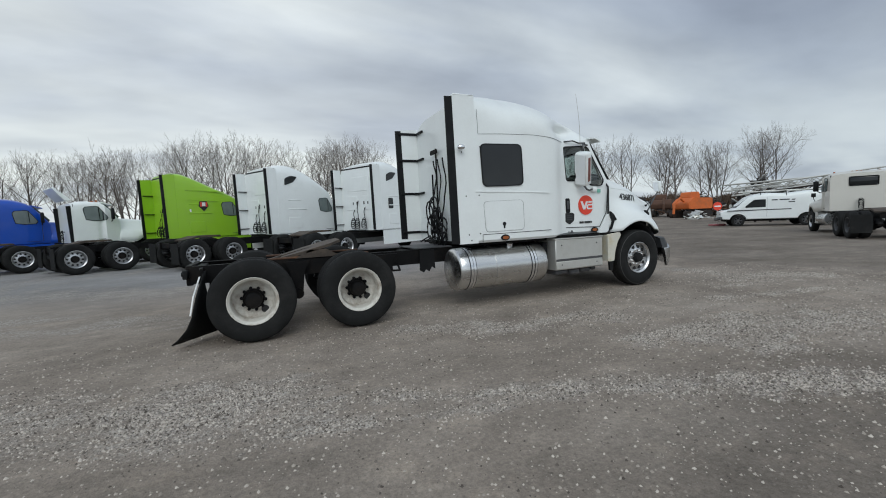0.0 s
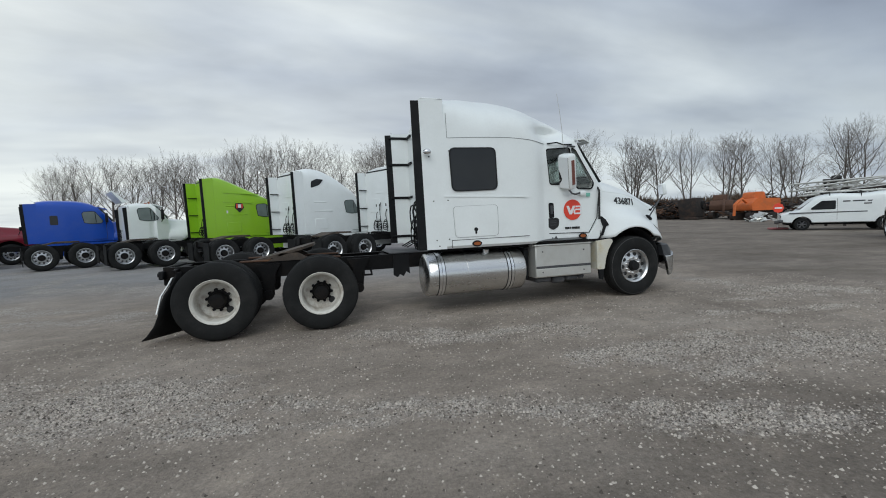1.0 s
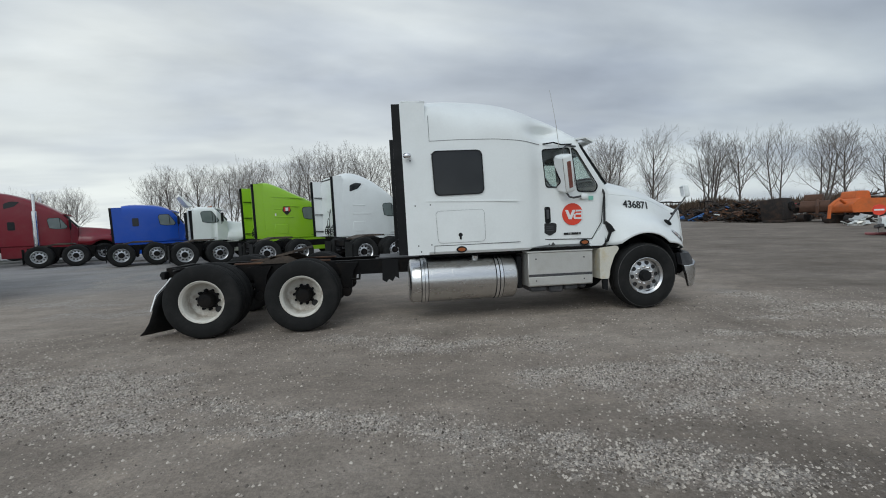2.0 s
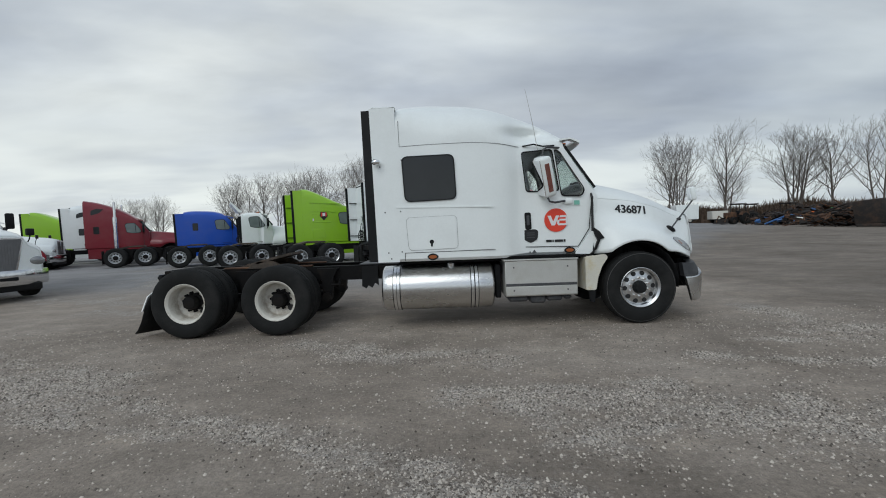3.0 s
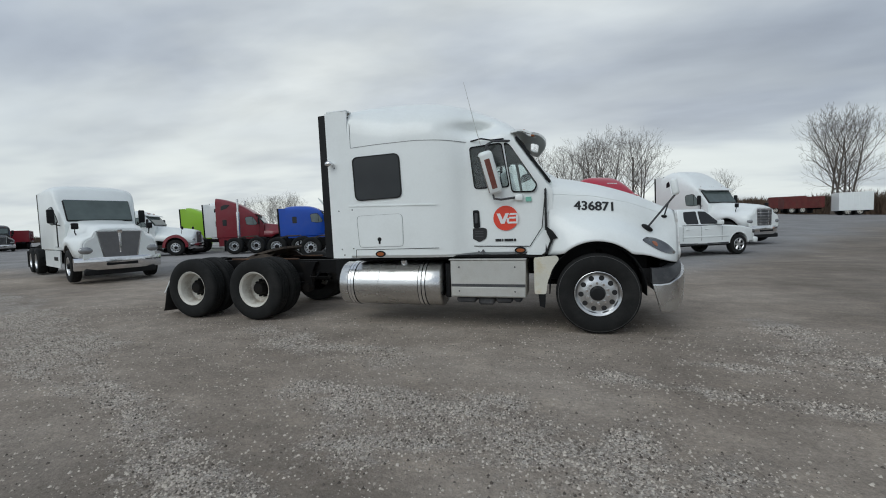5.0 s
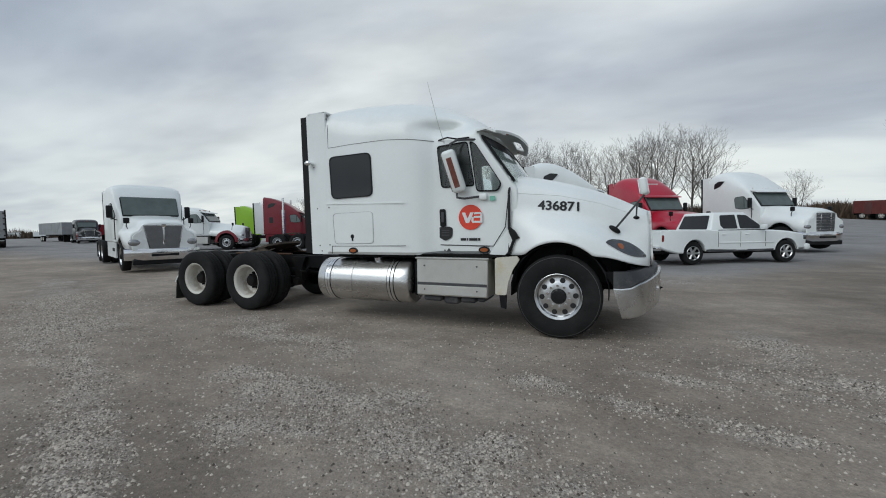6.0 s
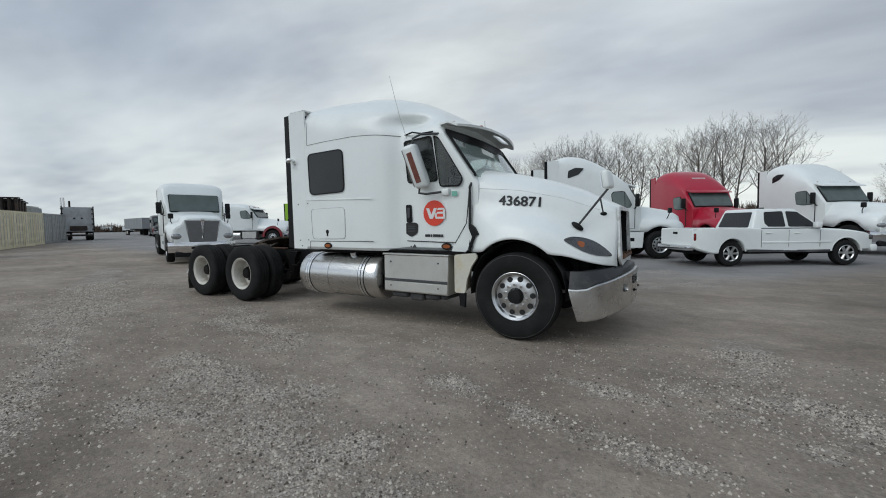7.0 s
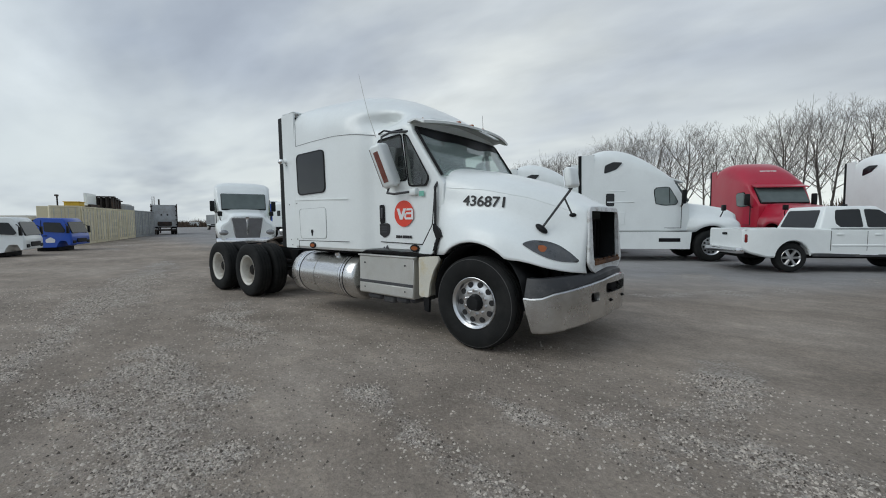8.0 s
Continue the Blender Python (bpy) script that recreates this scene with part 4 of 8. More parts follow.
def lettering(text, size, m, mat, parent, name):
    cu = bpy.data.curves.new(name, "FONT")
    cu.body, cu.size, cu.extrude, cu.align_x, cu.align_y = text, size, 0.0, "CENTER", "CENTER"
    o = new("work", cu)
    me = bpy.data.meshes.new_from_object(o.evaluated_get(bpy.context.evaluated_depsgraph_get()))
    bpy.data.objects.remove(o)
    bm = BM()
    bm.from_mesh(me)
    bpy.data.meshes.remove(me)
    bmesh.ops.subdivide_edges(bm, edges=[e for e in bm.edges if e.calc_length() > 0.05], cuts=1)
    for v in bm.verts:
        v.co = m(v.co)
    return part(name, bm, mat, parent, smooth=0)


def num_at(c):
    x, z = 7.12 + c.x * 1.07, 1.717 - 0.075 * c.x + c.y
    return Vector((x, -(hood_y(x, z) + 0.008), z))


# bold figures: the plain font, thickened by an outline of itself
for dx, dz in ((0, 0), (0.006, 0), (-0.006, 0), (0, 0.004), (0, -0.004)):
    lettering("436871", 0.172, lambda c, dx=dx, dz=dz: num_at(c) + Vector((dx, -0.0004 * abs(dx + dz) * 100, dz)), M_DECALBLACK, hood, "fleet_number")

# ---- rest of the white tractor: chassis, running gear, small parts ----
def bar(name, a, b, r, mat, parent, seg=8, label=""):
    return part(name, cyl(BM(), a, b, r, seg), mat, parent, label)


def block(name, x0, x1, y0, y1, z0, z1, mat, parent, bev=0.01, label="", seg=1):
    return part(name, box(BM(), x0, x1, y0, y1, z0, z1, bev, seg), mat, parent, label)


def channel(x0, x1, y, s, z0, z1, t=0.012, w=0.09):
    bm = BM()
    box(bm, x0, x1, y - t / 2, y + t / 2, z0, z1)
    for z in (z0, z1 - t):
        box(bm, x0, x1, min(y, y - s * w), max(y, y - s * w), z, z + t)
    return bm


def chassis(parent, x_rear, x_front, axles, zr=(0.72, 0.96)):
    for s in (-1, 1):
        part("frame_rail", channel(x_rear, x_front, s * 0.43, s, *zr), M_FRAME, parent, "black steel frame rail")
    for x in (x_rear + 0.1, (axles[0] + axles[1]) / 2, axles[1] + 1.1, axles[1] + 2.1):
        block("crossmember", x - 0.05, x + 0.05, -0.42, 0.42, zr[0] + 0.03, zr[1] - 0.02, M_FRAME, parent)
    for x in axles[:2]:
        ax = BM()
        cyl(ax, (x, -0.95, 0.5), (x, 0.95, 0.5), 0.075, 12)
        bmesh.ops.create_uvsphere(ax, u_segments=16, v_segments=10, radius=0.23, matrix=pose(x + 0.03, 0, 0.52))
        part("drive_axle", ax, M_FRAME, parent)
        for s in (-1, 1):
            ab = BM()
            lathe(ab, [(-0.10, 0.09), (-0.08, 0.13), (-0.03, 0.11), (0.0, 0.135), (0.03, 0.11), (0.08, 0.13), (0.10, 0.09)], 14)
            for v in ab.verts:
                v.co = pose(x - 0.32, s * 0.43, 0.64, 90, 0, 0) @ v.co
            part("air_spring", ab, M_BLACK, parent)
            block("trailing_arm", x - 0.4, x + 0.5, s * 0.43 - 0.05, s * 0.43 + 0.05, 0.47, 0.55, M_FRAME, parent, 0.015)
            # cast spring hanger outside the rail
            hg = BM()
            prism(hg, [(x + 0.42, 0.93), (x + 0.78, 0.93), (x + 0.70, 0.78), (x + 0.66, 0.46), (x + 0.52, 0.46), (x + 0.50, 0.78)], s * 0.44, s * 0.52)
            cyl(hg, (x + 0.59, s * 0.43, 0.46), (x + 0.59, s * 0.60, 0.46), 0.075, 14)
            part("spring_hanger", hg, M_FRAME, parent)
    ax = BM()
    cyl(ax, (axles[2], -0.9, 0.5), (axles[2], 0.9, 0.5), 0.06, 10)
    part("front_axle", ax, M_FRAME, parent)


chassis(hero, -0.52, 7.6, (0.26, 1.62, 7.13))
for x, tn in ((0.26, 8), (1.62, 3)):
    wheel(hero, "drive", x, -1.085, -1, turn=tn)
    wheel(hero, "drive", x, 1.085, 1, turn=tn * 3)
wheel(hero, "steer", 7.13, -1.05, -1, 0.535, turn=14)
wheel(hero, "steer", 7.13, 1.05, 1, 0.535, turn=50)

# rear end: cross bar, tail lamp box, flap hangers and mud flaps
block("rear_crossmember", -0.56, -0.48, -0.43, 0.43, 0.70, 0.97, M_FRAME, hero)
for s in (-1, 1):
    h = BM()
    tube(h, [(-0.36, s * 0.44, 0.92), (-0.36, s * 0.56, 0.93), (-0.34, s * 0.70, 0.92)], 0.022, 8)
    part("flap_hanger", h, M_FRAME, hero)
    fl = BM()
    rows_ = []
    for x, z, w, e in ((-0.33, 0.90, 0.28, 0.64), (-0.36, 0.78, 0.29, 0.74), (-0.38, 0.64, 0.29, 1.04), (-0.41, 0.50, 0.29, 1.12), (-0.43, 0.40, 0.29, 1.13), (-0.50, 0.25, 0.30, 1.10), (-0.61, 0.12, 0.30, 1.03), (-0.69, 0.055, 0.30, 0.99)):
        if s > 0:
            x, e = -0.36 - (0.93 - z) * 0.1, 1.11
        fold = float(np.interp(z, [0.05, 0.12, 0.25, 0.40, 0.60, 0.80], [0.46, 0.38, 0.25, 0.13, 0.05, 0.0])) if s < 0 else 0.0
        rows_.append([(x + (0.012 if k % 2 else 0.0) + fold * (1 - k / 6), s * (0.46 + (e - 0.46) * k / 6), z) for k in range(7)])
    loft(fl, rows_, closed=False)
    fo = part("mud_flap", fl, M_RUBBER, hero, "black rubber mud flap dragging on the ground" if s < 0 else "black rubber mud flap")
    md = fo.modifiers.new("thick", "SOLIDIFY")
    md.thickness = 0.012
    if s < 0:
        st = BM()
        loft(st, [[(x - 0.03, y - 0.015, z), (x - 0.03, y + 0.035, z), (x - 0.012, y + 0.035, z), (x - 0.012, y - 0.015, z)] for x, y, z in ((-0.345, -0.70, 0.84), (-0.365, -0.80, 0.76), (-0.385, -1.05, 0.635), (-0.42, -1.135, 0.42))])
        part("reflective_strip", st, M_REFLEX, fo, "white reflective strip")
lb = BM()
box(lb, -0.585, -0.52, -0.55, -0.40, 0.80, 0.92, 0.012)
for dy in (-0.52, -0.44):
    cyl(lb, (-0.595, dy, 0.87), (-0.57, dy, 0.87), 0.03, 10)
part("tail_lamp_box", lb, M_BLACK, hero)

# fifth wheel, tilted back on its rails
fw = BM()
m5 = pose(1.15, 0, 1.09, 0, -14, 0)
plate = [(-0.50, -0.12), (-0.50, -0.32), (-0.15, -0.46), (0.22, -0.46), (0.40, -0.28), (0.42, 0.28), (0.22, 0.46), (-0.15, 0.46), (-0.50, 0.32), (-0.50, 0.12), (-0.12, 0.05), (-0.02, 0.0), (-0.12, -0.05)]
loft(fw, [[tuple(m5 @ Vector((x, y, z))) for x, y in plate] for z in (-0.02, 0.02)])
for s in (-1, 1):
    box(fw, -0.72, -0.45, s * 0.22 - 0.06, s * 0.22 + 0.06, -0.02, 0.015, 0.006, 1, m5)
part("fifth_wheel_plate", fw, M_GREASE, hero, "greasy rust-stained coupling plate")
for s in (-1, 1):
    part("fifth_wheel_bracket", prism(BM(), [(0.85, 0.965), (1.5, 0.965), (1.3, 1.08), (1.05, 1.08)], s * 0.40, s * 0.46), M_GREASE, hero)
    block("slide_rail", 0.45, 1.95, s * 0.40 - 0.04, s * 0.40 + 0.04, 0.962, 0.992, M_RUST, hero)
block("deck_plate", 2.75, 3.42, -0.45, 0.45, 0.965, 0.985, M_GREYPL, hero, 0.004, "dark deck plate")
part("torn_splash_sheet", prism(BM(), [(2.80, 0.95), (3.06, 0.95), (3.07, 0.62), (3.01, 0.66), (2.96, 0.58), (2.90, 0.62), (2.86, 0.57), (2.79, 0.61)], -0.50, -0.485), M_BLACK, hero, "torn black rubber sheet")
stp = BM()
tube(stp, [(2.30, -0.46, 0.74), (2.30, -0.56, 0.66), (2.42, -0.56, 0.66), (2.42, -0.46, 0.74)], 0.02, 6)
part("deck_step", stp, M_FRAME, hero)

# fuel tank
tk, rg = lathe(BM(), [(-0.02, 0.0001), (-0.018, 0.30), (0.0, 0.335), (0.02, 0.35)] + [(0.02 + 1.64 * i / 8, 0.35) for i in range(1, 9)] + [(1.68, 0.335), (1.70, 0.30), (1.702, 0.0001)], 48)
for v in tk.verts:
    x, y, z = v.co
    v.co = Vector((3.235 + y, -0.835 + x, 0.615 + z))
bmesh.ops.recalc_face_normals(tk, faces=tk.faces[:])
tank = part("fuel_tank", tk, M_TANK, hero, "polished cylindrical aluminium fuel tank")
for x0, w in ((3.42, 0.022), (3.47, 0.022), (3.90, 0.02), (4.60, 0.022), (4.66, 0.022)):
    sb, _ = lathe(BM(), [(-w, 0.349), (-w, 0.358), (w, 0.358), (w, 0.349)], 48)
    for v in sb.verts:
        x, y, z = v.co
        v.co = Vector((x0 + y, -0.835 + x, 0.615 + z))
    bmesh.ops.recalc_face_normals(sb, faces=sb.faces[:])
    part("tank_strap", sb, M_ALU if x0 != 3.90 else M_TANK, tank)
    if x0 != 3.90:
        rb, _ = lathe(BM(), [(-w - 0.012, 0.349), (-w - 0.012, 0.353), (w + 0.012, 0.353), (w + 0.012, 0.349)], 48)
        for v in rb.verts:
            x, y, z = v.co
            v.co = Vector((x0 + y, -0.835 + x, 0.615 + z))
        bmesh.ops.recalc_face_normals(rb, faces=rb.faces[:])
        part("strap_rubber", rb, M_BLACK, tank)
cp = BM()
cyl(cp, (4.28, -0.93, 0.94), (4.28, -0.95, 1.0), 0.06, 16)
part("fuel_cap", cp, M_ALU, tank)
for x in (3.45, 4.63):
    part("tank_bracket", prism(BM(), [(x - 0.05, 0.95), (x + 0.05, 0.95), (x + 0.05, 0.30), (x - 0.05, 0.30)], -0.47, -0.44), M_FRAME, hero)

# exhaust treatment box with steps
bx = BM()
box(bx, 5.09, 6.185, -1.17, -0.55, 0.46, 1.0, 0.012)
bo = part("treatment_box", bx, M_SHEET, hero, "dull aluminium step box")
block("box_top_plate", 5.07, 6.195, -1.18, -0.70, 1.0, 1.022, M_SHEET, bo, 0.005)
block("box_groove", 5.10, 6.175, -1.176, -1.16, 0.615, 0.655, M_GREYPL, bo, 0.003, "dark recessed groove")
block("box_lower_panel", 5.10, 6.175, -1.178, -1.16, 0.475, 0.608, M_SHEET, bo, 0.006)
for x, z in ((5.22, 0.90), (6.03, 0.90), (5.22, 0.55), (6.03, 0.55)):
    bar("bolt", (x, -1.182, z), (x, -1.165, z), 0.012, M_GREYPL, bo)
for i, (x0, x1, z0) in enumerate(((5.15, 5.45, 0.36), (5.48, 5.72, 0.33), (5.74, 5.98, 0.36), (6.0, 6.12, 0.38))):
    block("canister", x0, x1, -1.08, -0.6, z0, 0.455, M_GREYPL, bo, 0.03)
block("battery_box", 4.96, 5.05, -1.0, -0.45, 0.42, 0.95, M_BLACK, hero, 0.015)
# fairing behind the front wheel
fr_ = BM()
prism(fr_, rounded([(6.295, 1.03), (6.60, 1.06), (6.635, 1.01), (6.545, 0.88), (6.48, 0.70), (6.455, 0.525), (6.30, 0.525)], 0.03), -1.19, -1.15)
box(fr_, 6.30, 6.335, -1.18, -0.75, 0.53, 1.02, 0.006)
part("rear_fender_panel", fr_, M_STAINED, hero, "cream plastic panel with yellow stains")
part("lower_splash_panel", prism(BM(), [(6.35, 0.52), (6.45, 0.52), (6.44, 0.33), (6.37, 0.35)], -1.17, -1.13), M_BLACK, hero)
part("cowl_side", prism(BM(), rounded([(6.44, 1.42), (6.53, 1.36), (6.55, 1.20), (6.40, 1.06), (6.18, 1.07), (6.26, 1.18)], 0.02), -1.07, -1.03), PAINT["white"], hero)
part("broken_fender_bracket", prism(BM(), [(6.47, 1.46), (6.55, 1.40), (6.62, 1.30), (6.56, 1.28), (6.50, 1.13), (6.46, 1.11), (6.52, 1.27), (6.47, 1.38)], -1.11, -1.07), M_BLACK, hero, "torn black plastic bracket")
part("door_sill_strip", prism(BM(), [(5.0, 1.052), (6.44, 1.03), (6.44, 1.065), (5.0, 1.075)], -1.13, -0.9), M_FRAME, hero)
block("cab_floor", 3.5, 6.4, -0.95, 0.95, 0.99, 1.06, M_FRAME, hero, 0.01)

# engine bay, wheel housing
block("engine", 6.55, 7.95, -0.42, 0.42, 0.62, 1.52, M_BLACK, hero, 0.08)
for s in (-1, 1):
    wl = BM()
    rr = []
    for i in range(13):
        a = radians(-8 + 196 * i / 12)
        rr.append([(7.12 + 0.63 * math.cos(a), s * yy, 0.60 + 0.63 * math.sin(a)) for yy in (0.50, 1.10)])
    loft(wl, rr, closed=False)
    wo = part("wheel_liner", wl, M_BLACK, hero)
    md = wo.modifiers.new("thick", "SOLIDIFY")
    md.thickness = 0.012
    block("liner_wall", 6.5, 7.75, s * 0.5 - 0.01, s * 0.5 + 0.01, 0.65, 1.3, M_BLACK, hero, 0.0)
    bar("shock_absorber", (7.25, s * 0.55, 0.55), (7.20, s * 0.50, 1.1), 0.05, M_FRAME, hero, 12)
    block("leaf_spring", 6.45, 7.8, s * 0.43 - 0.05, s * 0.43 + 0.05, 0.56, 0.64, M_FRAME, hero)


# front bumper: its plan line from the wheel to the middle
BUMP = [(7.79, 1.185), (7.88, 1.185), (7.98, 1.16), (8.07, 1.08), (8.14, 0.96), (8.21, 0.80), (8.28, 0.60), (8.34, 0.38), (8.37, 0.18), (8.38, 0.0)]


def build_bumper():
    line = [(x, -y) for x, y in BUMP] + [(x, y) for x, y in BUMP[-2::-1]]
    ch, pl = BM(), BM()
    rc, rp = [], []
    for i, (x, y) in enumerate(line):
        a = abs(y) / 1.2
        p, q = Vector(line[max(i - 1, 0)]), Vector(line[min(i + 1, len(line) - 1)])
        d = (q - p).normalized()
        n = Vector((d.y, -d.x))
        if n.dot(Vector((1, 0.7 * y))) < 0:
            n = -n
        top = float(np.interp(a, [0, 0.15, 0.5, 0.9, 0.99], [0.865, 0.855, 0.80, 0.735, 0.675]))
        bot = 0.31 + 0.11 * (1 - a)
        cut_ = 0.10 * max(0.0, 1 - (x - 7.79) / 0.14)

        def at(o, z):
            return (x + n.x * o + cut_ * max(0.0, (top - z) / (top - bot)), y + n.y * o, z)

        rc.append([at(-0.035, top), at(0.014, top + 0.002), at(0.026, top - 0.012), at(0.031, (top + bot) / 2 + 0.03), at(0.014, bot + 0.02), at(-0.004, bot), at(-0.03, bot + 0.01), at(-0.03, (top + bot) / 2)])
        zt = 0.925 - 0.05 * a
        rp.append([at(-0.12, top + 0.005), at(-0.012, top + 0.003), at(-0.02, top + 0.05), at(-0.07, max(zt, top + 0.07)), at(-0.17, max(zt, top + 0.07))])
    loft(ch, rc)
    loft(pl, rp)
    me = finish(ch, "bumper", M_BUMPER)
    cut = []
    for y0, y1, z0, z1 in ((-0.62, -0.47, 0.60, 0.70), (0.47, 0.62, 0.60, 0.70), (-0.34, 0.34, 0.67, 0.78)):
        c = BM()
        loft(c, [[(x, y, z) for y, z in rounded([(y0, z0), (y1, z0), (y1, z1), (y0, z1)], 0.03)] for x in (8.0, 8.7)])
        cut.append(c)
    me = carve(me, cut, "bumper")
    bo_ = part("bumper", me, None, hero, "dented chrome bumper")
    part("bumper_upper", pl, M_BUMPTOP, bo_, "scuffed grey plastic upper bumper")
    for s in (-1, 1):
        tw = BM()
        tube(tw, [(8.24, s * 0.22, 0.61), (8.36, s * 0.22, 0.61), (8.405, s * 0.22, 0.58), (8.36, s * 0.22, 0.55), (8.24, s * 0.22, 0.55)], 0.018, 8)
        part("tow_hook", tw, M_FRAME, bo_)
        part("bumper_end_bracket", prism(BM(), [(7.66, 0.86), (7.95, 0.86), (8.02, 0.60), (7.90, 0.52), (7.80, 0.66)], s * 0.95, s * 0.98), M_BLACK, bo_)
    block("bumper_backing", 7.98, 8.22, -0.62, 0.62, 0.45, 0.92, M_BLACK, bo_, 0.02)


build_bumper()

# sun visor over the windshield
vs_ = BM()
rr = []
for i in range(21):
    y = -1.06 + 2.12 * i / 20
    a = abs(y) / 1.06
    xf = 6.46 - 0.17 * a ** 2.2
    xb = 6.05 - 0.06 * a
    zf = 2.83 - 0.05 * a ** 3
    zb = 2.92 - 0.10 * a ** 2
    rr.append([(xb, y, zb), ((xb + xf) / 2, y, (zb + zf) / 2 + 0.035), (xf, y, zf), (xf - 0.01, y, zf - 0.03), ((xb + xf) / 2, y, (zb + zf) / 2 + 0.012), (xb, y, zb - 0.03)])
loft(vs_, rr)


def visor_slots():
    out = []
    for s in (-1, 1):
        c = BM()
        loft(c, [[(x, y, z) for x, y in rounded([(6.20, s * 0.28), (6.33, s * 0.28), (6.29, s * 0.84), (6.16, s * 0.84)], 0.05)] for z in (2.6, 3.1)])
        out.append(c)
    return out


vis = part("sun_visor", carve(finish(vs_, "sun_visor", PAINT["white"]), visor_slots(), "sun_visor"), None, hero, "white curved sun visor with two slots")
for y in (-0.95, -0.30, 0.0, 0.30, 0.95):
    a = abs(y) / 1.06
    xc, zc = 6.285 - 0.16 * a ** 2, 2.878 - 0.08 * a ** 2
    part("clearance_lamp", box(BM(), xc - 0.035, xc + 0.035, y - 0.025, y + 0.025, zc + 0.0, zc + 0.035, 0.012, 2), M_LAMP_A, vis, "amber clearance lamp")
ul = BM()
loft(ul, [[(xb_ + 0.015, y_, zb_ - 0.034), (xm_, y_, zm_ - 0.012), (xf_ - 0.03, y_, zf_ - 0.028), (xm_, y_, zm_ - 0.006)] for y_, xb_, zb_, xm_, zm_, xf_, zf_ in
          [(r_[0][1] * 0.985, r_[0][0], r_[0][2], r_[4][0], r_[4][2], r_[2][0], r_[2][2]) for r_ in rr]])
part("visor_underside", carve(finish(ul, "visor_underside", M_SHEET), visor_slots(), "visor_underside"), None, vis, "silvery visor underside")

# mirrors
for s in (-1, 1):
    mm = pose(5.715, s * 1.20, 2.24, s * -15, -13, 0) @ pose(0, 0, 0, 0, 0, s * -14)
    mb = BM()
    box(mb, -0.095, 0.095, -0.125, 0.125, -0.30, 0.30, 0.05, 3, mm)
    mo = part("side_mirror", mb, PAINT["white"], hero, "white west coast mirror housing")
    part("mirror_glass", box(BM(), -0.102, -0.092, -0.10, 0.10, -0.26, 0.26, 0.0, 1, mm), M_MIRROR, mo, "mirror glass")
    # red-brown strip along the outer face of the housing
    part("mirror_trim", box(BM(), -0.045, 0.03, s * 0.125 - 0.006, s * 0.125 + 0.006, -0.22, 0.20, 0.004, 1, mm), M_REDBROWN, mo, "red-brown side strip")
    am, lo = BM(), BM()
    tube(am, [(5.66, s * 1.235, 2.48), (5.68, s * 1.235, 2.62), (5.76, s * 1.16, 2.68), (5.98, s * 1.03, 2.69)], 0.016, 8)
    tube(lo, [(5.74, s * 1.16, 1.97), (5.77, s * 1.23, 1.87), (5.86, s * 1.19, 1.855), (6.06, s * 1.06, 1.885)], 0.016, 8)
    part("mirror_arm", am, M_GREYPL, mo)
    part("mirror_arm", lo, M_GREYPL, mo)
    part("mirror_foot", box(BM(), 6.04, 6.16, s * 1.05 - 0.05, s * 1.05 + 0.05, 1.83, 1.93, 0.03, 2), PAINT["white"], mo)
    if s > 0:
        continue
    # hood mirror on two rods
    b0 = Vector((7.80, s * 0.80, 1.40))
    tip = Vector((8.16, s * 0.80, 1.86))
    rd = BM()
    tube(rd, [b0, b0.lerp(tip, 0.5), tip], 0.013, 6)
    tube(rd, [(8.06, s * 0.56, 1.54), b0.lerp(tip, 0.72)], 0.01, 6)
    hm = part("hood_mirror", rd, M_GREYPL, hero, "convex hood mirror on black rods")
    ft = BM()
    bmesh.ops.create_uvsphere(ft, u_segments=14, v_segments=8, radius=0.07, matrix=pose(b0.x, b0.y, b0.z, 0, 35, 0) @ Matrix.Diagonal((1.2, 0.6, 0.5, 1)))
    part("rod_foot", ft, M_BLACK, hm)
    ft = BM()
    bmesh.ops.create_uvsphere(ft, u_segments=12, v_segments=8, radius=0.035, matrix=pose(8.06, s * 0.56, 1.55) @ Matrix.Diagonal((1.2, 0.9, 0.7, 1)))
    part("rod_foot", ft, M_BLACK, hm)
    hd = BM()
    box(hd, -0.035, 0.05, -0.085, 0.085, -0.10, 0.12, 0.035, 3, pose(tip.x - 0.03, tip.y, tip.z + 0.07, 0, -10, s * 15))
    part("mirror_head", hd, PAINT["white"], hm, "white mirror shell")
    part("mirror_glass", box(BM(), -0.042, -0.034, -0.07, 0.07, -0.08, 0.10, 0, 1, pose(tip.x - 0.03, tip.y, tip.z + 0.07, 0, -10, s * 15)), M_MIRROR, hm)
part("antenna", tube(BM(), [(5.60, -1.26, 2.62), (5.53, -1.33, 2.93), (5.47, -1.36, 3.2), (5.41, -1.38, 3.46)], 0.005, 5, 0.003), M_SHEET, hero)
part("antenna", tube(BM(), [(5.66, 1.25, 2.55), (5.62, 1.33, 3.0), (5.58, 1.36, 3.42)], 0.006, 5, 0.003), M_BLACK, hero)
wp = BM()
tube(wp, [(5.42, -1.05, 2.725), (5.58, -1.10, 2.74), (5.72, -1.08, 2.71), (5.9, -1.06, 2.72)], 0.012, 5)
part("torn_seal", wp, M_BLACK, hero, "loose black door seal")

